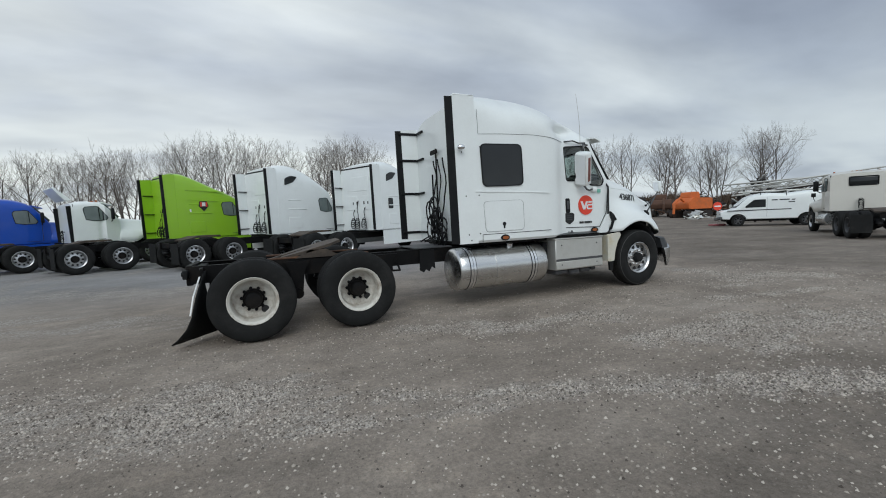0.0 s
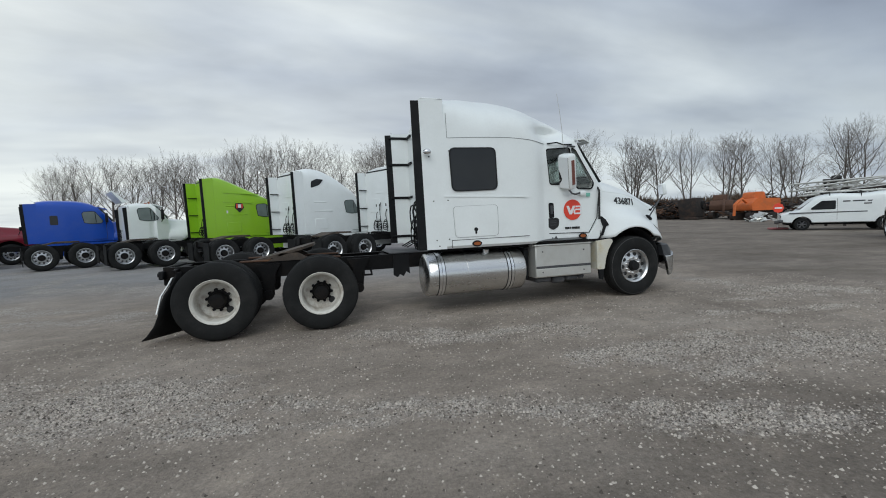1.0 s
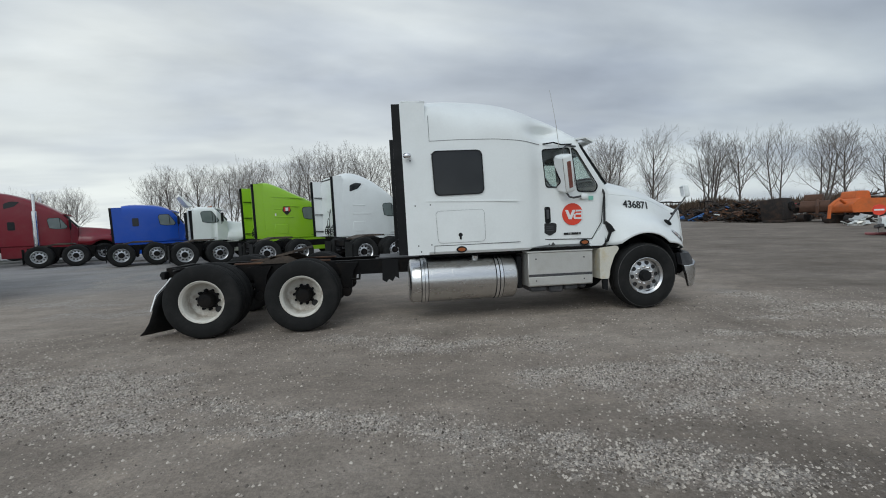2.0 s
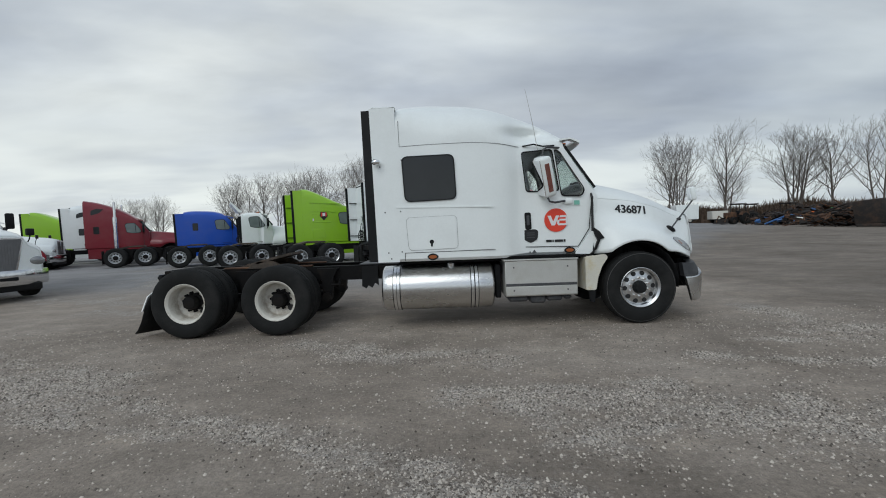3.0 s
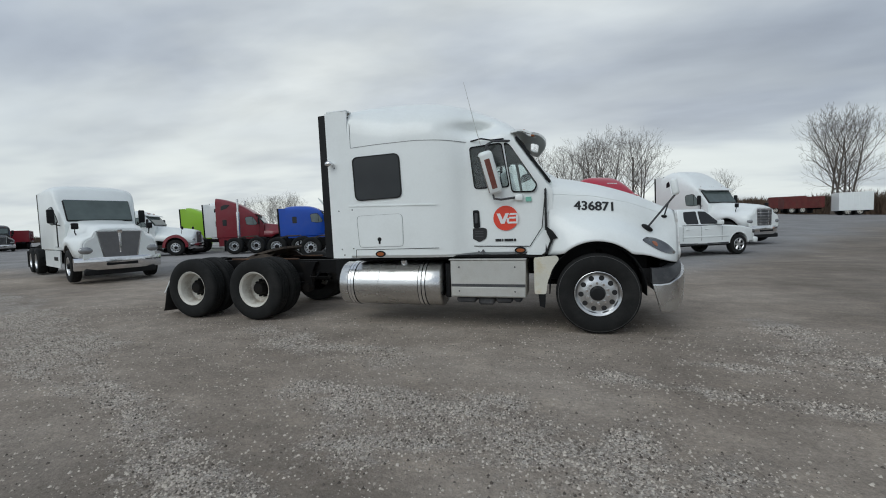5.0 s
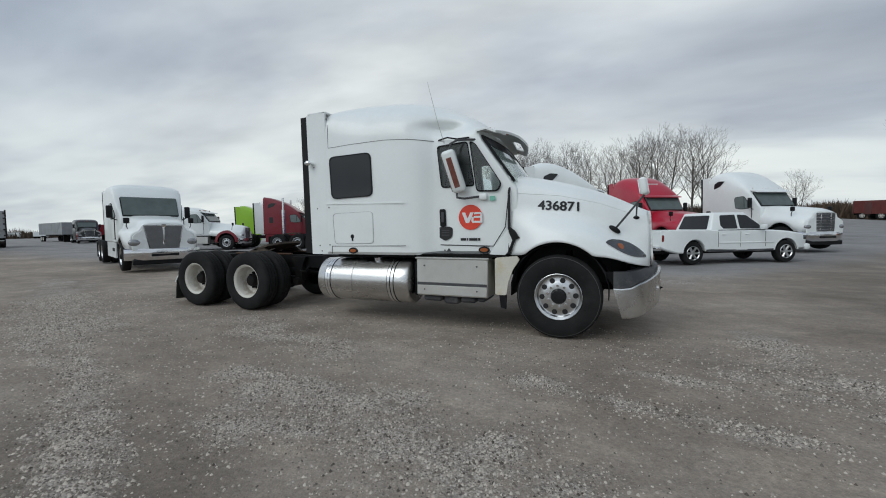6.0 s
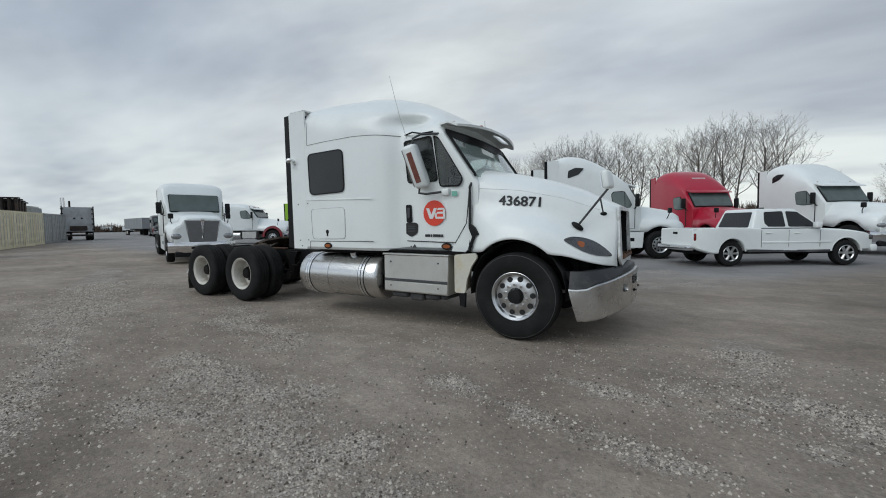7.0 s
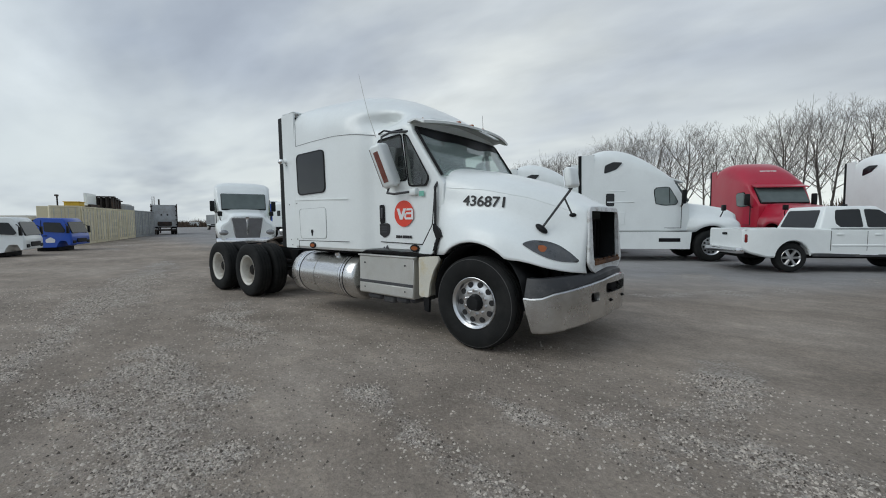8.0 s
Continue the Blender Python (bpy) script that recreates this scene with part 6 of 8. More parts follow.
kw = semi("white mid-roof sleeper truck with large mesh grille, facing the yard", (-12.15, 12.05), -22, "white", "broad", grille="wide", tall_hood=0.02)
wt = semi("white raised-roof sleeper truck with chrome bar grille", (13.28, 27.4), -57, "white", "dome", visor=True)
rd = semi("bright red raised-roof sleeper truck with white roof script", (8.5, 26.5), -57, "red", "dome", teardrop=False, visor=True)
br_ = semi("black truck with red fenders standing beside the road", (-58.0, 31.6), -20, "black", "mid", fender_paint="maroon", extend=False, detail=False)
dc = semi("cream day cab truck seen from behind, dusty tyres", (24.4, 8.92), 35, "cream", "day", skirt=False, wheels="dark", extend=False)


def put(t, name, bm, mat, label="", smooth=38):
    return part(name, bm, mat, t[0], label, smooth)


# small marks that tell the trucks apart
b = BM()
prism(b, rounded([(wa[1] - 0.1, 2.78), (wa[1] + 0.1, 2.80), (wa[1] - 0.42, 3.32), (wa[1] - 0.47, 3.28)], 0.02), -0.8, 0.8)
put(wa, "roof_deflector", b, PAINT["white"], "white tilted roof deflector plate")
b = BM()
prism(b, rounded([(gr[2] - 1.56, 2.55), (gr[2] - 1.26, 2.55), (gr[2] - 1.20, 2.34), (gr[2] - 1.40, 2.13), (gr[2] - 1.60, 2.34)], 0.03), -1.235, -1.2)
put(gr, "side_decal", b, M_DECALBLACK, "dark shield decal with red and white bars")
for x0_ in (-1.54, -1.32):
    put(gr, "decal_bar", box(BM(), gr[2] + x0_, gr[2] + x0_ + 0.07, -1.24, -1.21, 2.32, 2.52), M_DECALRED, smooth=0)
put(gr, "decal_bar", box(BM(), gr[2] - 1.46, gr[2] - 1.33, -1.24, -1.21, 2.34, 2.50), M_DECALWHITE, smooth=0)
put(gr, "label_plate", box(BM(), gr[2] - 1.95, gr[2] - 1.89, -1.228, -1.2, 2.10, 2.22), M_DECALWHITE, smooth=0)
for k, z in ((0, 3.02), (1, 2.62)):
    put(gr, "roof_ledge", prism(BM(), [(gr[1] + 0.35, z - 0.03), (gr[1] + 0.4, z), (gr[2] - 0.5 - 0.3 * k, z - 0.05), (gr[2] - 0.5 - 0.3 * k, z - 0.08)], -1.232, -1.18), PAINT["green"])
for t_, pn in ((wb, "white"), (gr, "green"), (wc, "white")):
    o = t_[1]
    for x0, x1, z0, z1 in ((0.45, 1.05, 1.25, 1.70), (0.45, 1.35, 2.02, 2.07), (0.45, 1.05, 2.40, 2.44)):
        put(t_, "side_pressing", box(BM(), o + x0, o + x1, -1.232, -1.2, z0, z1, 0.01), PAINT[pn])
b = BM()
for i, (y, w) in enumerate(((-0.30, 0.13), (-0.14, 0.05), (-0.05, 0.14), (0.13, 0.05), (0.22, 0.12))):
    box(b, rd[2] - 0.70, rd[2] - 0.58, y, y + w, 3.40, 3.50, 0.0, 1, None)
put(rd, "roof_script", b, M_DECALWHITE, smooth=0)
b = BM()
for i in range(5):
    box(b, wc[2] - 0.55 + i * 0.09, wc[2] - 0.49 + i * 0.09, -1.118, -1.10, 1.735 + 0.01 * (i % 2), 1.79)
put(wc, "unreadable_lettering", b, M_DECALBLACK, smooth=0)
b = BM()
box(b, dc[1] - 0.012, dc[1] + 0.02, -0.46, 0.46, 2.12, 2.50, 0.05, 2)
put(dc, "rear_window", b, M_TINT, "green tinted rear window")
b = BM()
gasket_poly = rounded([(-0.46, 2.50), (0.46, 2.50), (0.46, 2.12), (-0.46, 2.12)], 0.05)
for a_, b_ in zip(gasket_poly, gasket_poly[1:] + gasket_poly[:1]):
    tube(b, [(dc[1] - 0.012, *a_), (dc[1] - 0.012, *b_)], 0.022, 5)
put(dc, "rear_window_seal", b, M_BLACK)
put(kw, "badge", prism(BM(), [(kw[3] + 0.03, 1.56), (kw[3] + 0.06, 1.60), (kw[3] + 0.06, 1.68), (kw[3] + 0.03, 1.68)], -0.06, 0.06), M_CHROME, "small nose badge")

# ---- white pickup ----
def car_wheel(parent, x, y, side, r, rim=M_WHEEL, spokes=6):
    k = r / 0.37
    bm, _ = lathe(BM(), [(a * k, b * k) for a, b in ((-0.10, 0.22), (-0.115, 0.25), (-0.12, 0.30), (-0.105, 0.355), (-0.08, 0.37), (0.08, 0.37), (0.105, 0.355), (0.12, 0.30), (0.10, 0.22))], 28)
    bmesh.ops.recalc_face_normals(bm, faces=bm.faces[:])
    w = part("wheel", bm, M_RUBBER, parent, "black tyre")
    w.matrix_local = pose(x, y, r, 0, 0, 0 if side < 0 else 180)
    d, rg = lathe(BM(), [(-0.095 * k, 0.225 * k), (-0.03 * k, 0.20 * k), (-0.02 * k, 0.06 * k)], 24)
    d.faces.new(rg[-1])
    part("rim_backing", d, M_BLACK, w)
    sp = BM()
    for i in range(spokes):
        a = 2 * math.pi * i / spokes
        cyl(sp, (0.04 * k * math.cos(a), -0.075 * k, 0.04 * k * math.sin(a)), (0.215 * k * math.cos(a), -0.085 * k, 0.215 * k * math.sin(a)), 0.034 * k, 6, 0.042 * k)
    lathe(sp, [(-0.105 * k, 0.235 * k), (-0.115 * k, 0.225 * k), (-0.09 * k, 0.205 * k)], 24)
    cyl(sp, (0, -0.11 * k, 0), (0, -0.03, 0), 0.06 * k, 12)
    part("rim", sp, rim, w, "silver spoked rim")
    return w


def arch_cut(x, r, h):
    c = BM()
    cyl(c, (x, -1.6, h), (x, 1.6, h), r, 28)
    return c


def wedge(bm, base, top, z0, z1):
    """A greenhouse: base and top given as x0, x1, half width."""
    q = []
    for (x0, x1, w), z in ((base, z0), (top, z1)):
        q.append([bm.verts.new(p) for p in ((x0, -w, z), (x1, -w * 0.96, z), (x1, w * 0.96, z), (x0, w, z))])
    bm.faces.new(q[0][::-1])
    bm.faces.new(q[1])
    for i in range(4):
        bm.faces.new((q[0][i], q[0][(i + 1) % 4], q[1][(i + 1) % 4], q[1][i]))
    bmesh.ops.bevel(bm, geom=bm.edges[:], offset=0.06, segments=3, affect="EDGES", profile=0.5)
    bmesh.ops.recalc_face_normals(bm, faces=bm.faces[:])
    return bm


def pickup(m, label):
    t = thing("pickup_truck", m, label, "pickup")
    W = PAINT["white"]
    rows = [(-1.18, 0.86, 0.60, 1.06, 1.14, 9), (-1.08, 0.915, 0.54, 1.07, 1.15, 12), (0.7, 0.93, 0.48, 1.07, 1.15, 12), (1.6, 0.935, 0.44, 1.05, 1.15, 10), (2.95, 0.93, 0.44, 1.02, 1.15, 7),
            (3.7, 0.92, 0.46, 0.96, 1.11, 5), (4.2, 0.89, 0.48, 0.90, 1.04, 4.5), (4.45, 0.80, 0.50, 0.84, 0.97, 4), (4.52, 0.70, 0.54, 0.80, 0.92, 4)]
    xs = sorted(set([r[0] for r in rows] + list(np.linspace(-1, 4.2, 16))))
    cols = [curve_of(xs, rows, k) for k in range(1, 6)]
    me = finish(loft(BM(), [superring(x, *[c[i] for c in cols], k=7) for i, x in enumerate(xs)]), "body", W)
    bed = box(BM(), -1.06, 0.60, -0.78, 0.78, 0.72, 1.4)
    part("body", carve(me, [bed, arch_cut(0, 0.46, 0.40), arch_cut(3.55, 0.46, 0.40)], "body"), None, t, "white body with dusty sills")
    part("cabin", wedge(BM(), (0.66, 2.95, 0.88), (0.90, 2.12, 0.70), 1.10, 1.76), W, t)
    for x in (0, 3.55):
        for q in (-1, 1):
            part("wheel_well", box(BM(), x - 0.44, x + 0.44, min(q * 0.40, q * 0.70), max(q * 0.40, q * 0.70), 0.42, 0.85, 0.05), M_BLACK, t, "black wheel well")
            lip = BM()
            tube(lip, [(x + 0.465 * math.cos(radians(6 + 168 * k / 14)), q * 0.915, 0.40 + 0.465 * math.sin(radians(6 + 168 * k / 14))) for k in range(15)], 0.022, 6)
            part("arch_lip", lip, W, t)
    for q in (-1, 1):
        part("bed_rail", box(BM(), -1.14, 0.66, q * 0.86 - 0.06, q * 0.86 + 0.06, 1.12, 1.165, 0.012), W, t)
        part("belt_moulding", box(BM(), 0.95, 2.75, q * 0.885 - 0.02, q * 0.885 + 0.02, 1.135, 1.165, 0.008), M_BLACK, t)
        part("sill_grime", box(BM(), 0.52, 3.05, q * 0.915 - 0.02, q * 0.915 + 0.02, 0.42, 0.50, 0.01), M_GREYPL, t, "dusty sill")

    def fy(x, z):
        return 0.865 - (z - 1.10) / 0.66 * 0.175

    for q in (-1, 1):
        for nm, pts in (("rear_door_window", [(1.12, 1.66), (1.70, 1.68), (1.72, 1.20), (1.05, 1.20)]), ("front_door_window", [(1.80, 1.68), (2.14, 1.66), (2.66, 1.26), (2.62, 1.20), (1.82, 1.20)])):
            part(nm, side_plate(rounded(pts, 0.05), fy, 0.006, q), M_TINT, t, "dark tinted window")
        gp = BM()
        for x in (0.92, 1.76, 2.72):
            box(gp, x - 0.005, x + 0.005, min(q * 0.90, q * 0.938), max(q * 0.90, q * 0.938), 0.58, 1.10)
        part("door_gap", gp, M_SEAM, t)
        for x in (1.05, 1.92):
            part("door_handle", box(BM(), x, x + 0.16, q * 0.945 - 0.015, q * 0.945 + 0.015, 0.99, 1.03, 0.01), W, t)
        part("mirror", box(BM(), 2.45, 2.62, q * 1.02 - 0.10, q * 1.02 + 0.08, 1.16, 1.34, 0.04, 2), W, t)
        part("tail_light", box(BM(), -1.13, -1.0, q * 0.87 - 0.05, q * 0.87 + 0.05, 0.78, 1.02, 0.03, 2), M_LAMP_R, t, "red tail light")
        part("headlight", box(BM(), 4.25, 4.44, q * 0.72 - 0.14, q * 0.72 + 0.14, 0.78, 0.94, 0.04, 2), M_HEADLAMP, t, "headlight")
        part("side_moulding", box(BM(), 0.95, 3.05, q * 0.935 - 0.015, q * 0.935 + 0.015, 0.70, 0.75, 0.01), W, t)
    part("rear_window", loft(BM(), [[(0.66 + (z - 1.10) / 0.66 * 0.24 - e, y, z) for y, z in rounded([(-0.68, 1.18), (0.68, 1.18), (0.60, 1.66), (-0.60, 1.66)], 0.05)] for e in (-0.02, 0.012)]), M_TINT, t, "dark rear window")
    part("windshield", loft(BM(), [[(2.95 - (z - 1.10) / 0.66 * 0.83 + e, y, z) for y, z in rounded([(-0.74, 1.16), (0.74, 1.16), (0.62, 1.68), (-0.62, 1.68)], 0.05)] for e in (-0.02, 0.012)]), M_TINT, t, "windshield")
    part("rear_bumper", box(BM(), -1.32, -1.10, -0.86, 0.86, 0.48, 0.64, 0.03, 2), M_CHROME, t, "chrome rear bumper")
    part("front_bumper", box(BM(), 4.38, 4.60, -0.86, 0.86, 0.42, 0.64, 0.06, 2), W, t)
    part("grille", box(BM(), 4.46, 4.56, -0.50, 0.50, 0.66, 0.90, 0.03, 2), M_BLACK, t)
    part("tailgate_handle", box(BM(), -1.205, -1.17, -0.12, 0.12, 0.98, 1.05, 0.012), M_BLACK, t)
    part("underbody", box(BM(), -1.0, 4.2, -0.7, 0.7, 0.36, 0.55, 0.02), M_FRAME, t)
    for x in (0, 3.55):
        for q in (-1, 1):
            car_wheel(t, x, q * 0.82, q, 0.385)
    return t


HP = 30.5
cp, sp_ = math.cos(radians(HP)), math.sin(radians(HP))
px0, py0 = 10.25 - 0.95 * sp_, 16.33 + 0.95 * cp
pickup(pose(px0, py0, gz(px0, py0), 0, 0, HP), "white crew cab pickup with dusty wheels parked beside trucks")


# ---- wrecked white van ----
def van(m, label):
    t = thing("cargo_van", m, label, "van")
    W = PAINT["white"]
    rows = [(-1.15, 0.95, 0.50, 1.55, 1.98, 5), (-1.0, 0.98, 0.48, 1.60, 2.05, 5), (1.0, 0.99, 0.46, 1.60, 2.08, 5), (2.6, 0.98, 0.46, 1.58, 2.06, 5), (2.95, 0.97, 0.46, 1.45, 1.92, 4.5), (3.4, 0.96, 0.46, 1.15, 1.50, 4),
            (3.65, 0.95, 0.46, 1.0, 1.22, 4.5), (4.2, 0.92, 0.48, 0.92, 1.10, 4.5), (4.45, 0.86, 0.52, 0.85, 1.0, 4.5)]
    xs = sorted(set([r[0] for r in rows] + list(np.linspace(-1, 4.2, 14))))
    cols = [curve_of(xs, rows, k) for k in range(1, 6)]
    me = finish(loft(BM(), [superring(x, *[c[i] for c in cols], k=7) for i, x in enumerate(xs)]), "body", W)
    part("body", carve(me, [arch_cut(0, 0.44, 0.38), arch_cut(3.5, 0.46, 0.38)], "body"), None, t, "white dented van body")
    for q in (-1, 1):
        part("door_window", prism(BM(), rounded([(2.05, 1.72), (2.66, 1.72), (3.12, 1.30), (3.10, 1.22), (2.05, 1.22)], 0.05), q * 0.96, q * 0.995), M_TINT, t, "dark door window")
        part("side_stripe", box(BM(), -1.0, 4.1, q * 0.985 - 0.012, q * 0.985 + 0.012, 1.02, 1.08), material("stripe_blue_grey", (0.06, 0.08, 0.16), 0.5) if q < 0 else M_GREYPL, t, "dark blue stripe")
        part("rear_side_window", box(BM(), -0.85, -0.5, q * 0.985 - 0.01, q * 0.985 + 0.01, 1.30, 1.68, 0.02), M_TINT, t)
        lt = BM()
        for i, (x0, x1, z) in enumerate(((0.2, 0.75, 1.60), (0.85, 1.35, 1.62), (1.45, 1.75, 1.62), (0.3, 0.9, 1.46))):
            box(lt, x0, x1, q * 0.992 - 0.01, q * 0.992 + 0.01, z, z + 0.07)
        part("unreadable_lettering", lt, M_GREYPL, t)
        part("headlight", box(BM(), 4.30, 4.46, q * 0.66 - 0.14, q * 0.66 + 0.14, 0.76, 0.92, 0.03), M_HEADLAMP, t)
        part("door_gap", box(BM(), 1.98, 1.99, q * 0.98 - 0.012, q * 0.98 + 0.014, 0.6, 1.85), M_SEAM, t)
    part("windshield", loft(BM(), [[(2.92 + (1.86 - z) / 0.66 * 0.70 + e, y, z + 0.02) for y, z in rounded([(-0.82, 1.24), (0.82, 1.24), (0.74, 1.82), (-0.74, 1.82)], 0.05)] for e in (-0.02, 0.05)]), M_TINT, t)
    part("broken_bumper", box(BM(), 4.40, 4.58, -0.8, 0.86, 0.42, 0.60, 0.03, 1, pose(0, 0, 0.02, 4, 0, 2)), M_GREYPL, t, "crushed bumper")
    part("underbody", box(BM(), -1.0, 4.2, -0.7, 0.7, 0.34, 0.55, 0.02), M_FRAME, t)
    for x in (0, 3.5):
        for q in (-1, 1):
            car_wheel(t, x, q * 0.86, q, 0.37, M_GREYPL)
    for x in (-0.4, 1.0, 2.3):
        b = BM()
        tube(b, [(x, -0.95, 1.9), (x, -0.85, 2.2), (x, 0.85, 2.2), (x, 0.95, 1.9)], 0.022, 6)
        part("roof_rack_hoop", b, M_FRAME, t)
    for y in (-0.7, 0.0, 0.7):
        bar("ladder_rail", (-1.2, y, 2.23), (3.2, y, 2.26), 0.03, M_SHEET, t)
    return t


HV = 130.0
cv, sv = math.cos(radians(HV)), math.sin(radians(HV))
vx, vy = 31.45 - 0.9 * (-sv), 14.05 - 0.9 * cv
van(pose(vx, vy, gz(vx, vy), 0, 0, HV), "white wrecked cargo van with blue stripe and roof rack")

# portable red sign by the van
sx, sy_ = 29.6, 18.3
sg = thing("portable_sign", pose(sx, sy_, gz(sx, sy_), 0, 0, -30), "red round no-entry sign on a portable stand", "sign")
b = BM()
cyl(b, (0, -0.02, 1.36), (0, 0.0, 1.36), 0.31, 8)
part("sign_plate", b, M_DECALRED, sg)
part("sign_bar", box(BM(), -0.21, 0.21, -0.03, -0.02, 1.315, 1.405), M_DECALWHITE, sg)
bar("pole", (0, 0.02, 0), (0, 0.02, 1.4), 0.03, M_SHEET, sg)
part("base", box(BM(), -0.45, 0.45, -0.3, 0.3, 0.0, 0.12, 0.03), material("faded_pink_plastic", (0.45, 0.16, 0.16), 0.7), sg)


# ---- containers and cabs along the road ----
def container(m, mat, label, L=2.4, W=2.36):
    t = thing("shipping_container", m, label, "container", "container row")
    Hh = 2.68
    part("shell", box(BM(), -L, -0.06, -W / 2, W / 2, 0.12, Hh, 0.02), mat, t)
    for q in (-1, 1):
        part("door", box(BM(), -0.06, 0.0, min(q * 0.012, q * (W / 2 - 0.07)), max(q * 0.012, q * (W / 2 - 0.07)), 0.20, Hh - 0.12, 0.012), mat, t, "ribbed steel door")
        part("corner_post", box(BM(), -0.10, 0.03, q * (W / 2 - 0.03) - 0.05, q * (W / 2 - 0.03) + 0.05, 0.0, Hh, 0.01), mat, t)
        for y in (W * 0.115, W * 0.355):
            part("lock_rod", cyl(BM(), (0.03, q * y, 0.25), (0.03, q * y, Hh - 0.18), 0.02, 6), M_SHEET, t)
        for i in range(4):
            part("door_rib", box(BM(), 0.0, 0.022, min(q * 0.05, q * (W / 2 - 0.11)), max(q * 0.05, q * (W / 2 - 0.11)), 0.45 + i * 0.56, 0.66 + i * 0.56, 0.008), mat, t)
    for z0, z1 in ((0.0, 0.18), (Hh - 0.11, Hh)):
        part("cross_beam", box(BM(), -0.10, 0.02, 0.05 - W / 2, W / 2 - 0.05, z0, z1, 0.01), mat, t)
    return t


ux, uy = -0.89, 0.456
cont_a = math.degrees(math.atan2(0.89, 0.456))
for i in range(8):
    d = 1.3 + i * 2.52
    x, y = -27.6 + ux * d, 8.05 + uy * d
    first = "beige" if i < 5 else "grey"
    container(pose(x, y, gz(x, y), 0, 0, cont_a), M_CONT if i < 5 else M_CONTGREY, f"{first} steel shipping container with closed doors, in a row")


container(pose(-27.0, 7.15, gz(-27, 7.15), 0, 0, -4), M_CONT, "narrow beige steel container at the end of the row", 1.6, 1.5)


def clutter_on(x, y, z, parts, label, name, cat):
    t = thing(name, pose(x, y, z, 0, 0, cont_a), label, cat)
    for nm, dims, mat in parts:
        part(nm, box(BM(), *dims, 0.02), mat, t)
    return t


def along(d, back=1.5):
    return -27.6 + ux * d - 0.456 * back, 8.05 + uy * d - 0.89 * back


M_YELLOW = material("faded_yellow_paint", (0.55, 0.36, 0.03), 0.6)
x, y = along(2.8, 1.2)
clutter_on(x, y, 2.68, [("box", (-0.5, 0.4, -0.5, 0.45, 0.0, 0.36), M_YELLOW), ("lid", (-0.55, 0.45, -0.55, 0.5, 0.36, 0.42), M_YELLOW)], "faded yellow steel bin on a container", "steel_bin", "bin")
x, y = along(6.9, 1.5)
clutter_on(x, y, 2.68, [("panel", (-0.1, 0.1, -1.3, 0.7, 0.25, 1.25), PAINT["white"]), ("frame", (-0.4, 0.3, -1.1, 0.9, 0.0, 0.35), M_SCRAP)], "white panel standing on containers", "body_panel", "panel")
for k in range(4):
    x, y = along(9.3 + k * 0.62, 1.3)
    clutter_on(x, y, 2.68, [("rack_shelf", (-0.7, 0.7, -0.24, 0.24, 0.0, 0.10), M_SCRAP), ("rack_shelf", (-0.7, 0.75, -0.24, 0.24, 1.1 - 0.1 * k, 1.2 - 0.1 * k), M_SCRAP)] + [("rack_post", (-0.7 + 0.4 * j, -0.56 + 0.4 * j, -0.2, 0.24 - 0.1 * (j % 2), 0.1, 1.1 - 0.1 * k), M_SCRAP) for j in range(4)], "stack of dark steel racks on containers", "rack_stack", "rack")
x, y = along(14.2, 1.3)
clutter_on(x, y, 2.68, [("drum", (-0.6, 0.6, -1.6, 1.4, 0.0, 0.55), M_CONTGREY), ("drum_top", (-0.5, 0.5, -1.2, 1.0, 0.55, 0.68), M_SHEET)], "grey steel tank on containers", "steel_tank", "tank")
x, y = -38.6, 8.3
clutter_on(x, y, gz(x, y), [("post", (-0.05, 0.05, -0.05, 0.05, 0, 4.0), M_SCRAP), ("head", (-0.1, 0.1, -0.22, 0.08, 3.85, 4.0), M_SCRAP), ("frame", (-0.8, 0.8, -0.9, 1.0, 0, 2.7), M_SCRAP), ("board", (-0.6, 0.9, -0.7, 1.1, 2.7, 2.95), M_SHEET)], "rusty machine frame behind the containers", "machine_frame", "machinery")


x, y = -38.0, 6.2
camper = thing("camper_trailer", pose(x, y, gz(x, y), 0, 0, cont_a), "pale camper trailer behind the truck cabs", "trailer")
part("body", box(BM(), -1.1, 1.1, -2.4, 1.2, 0.5, 2.15, 0.12, 3), PAINT["cream"], camper)
for y0 in (-1.7, -0.5, 0.4):
    part("window", box(BM(), 1.09, 1.12, y0, y0 + 0.5, 1.35, 1.8, 0.02), M_TINT, camper)
part("axle_beam", box(BM(), -0.9, 0.9, -0.6, -0.3, 0.0, 0.5, 0.03), M_FRAME, camper)


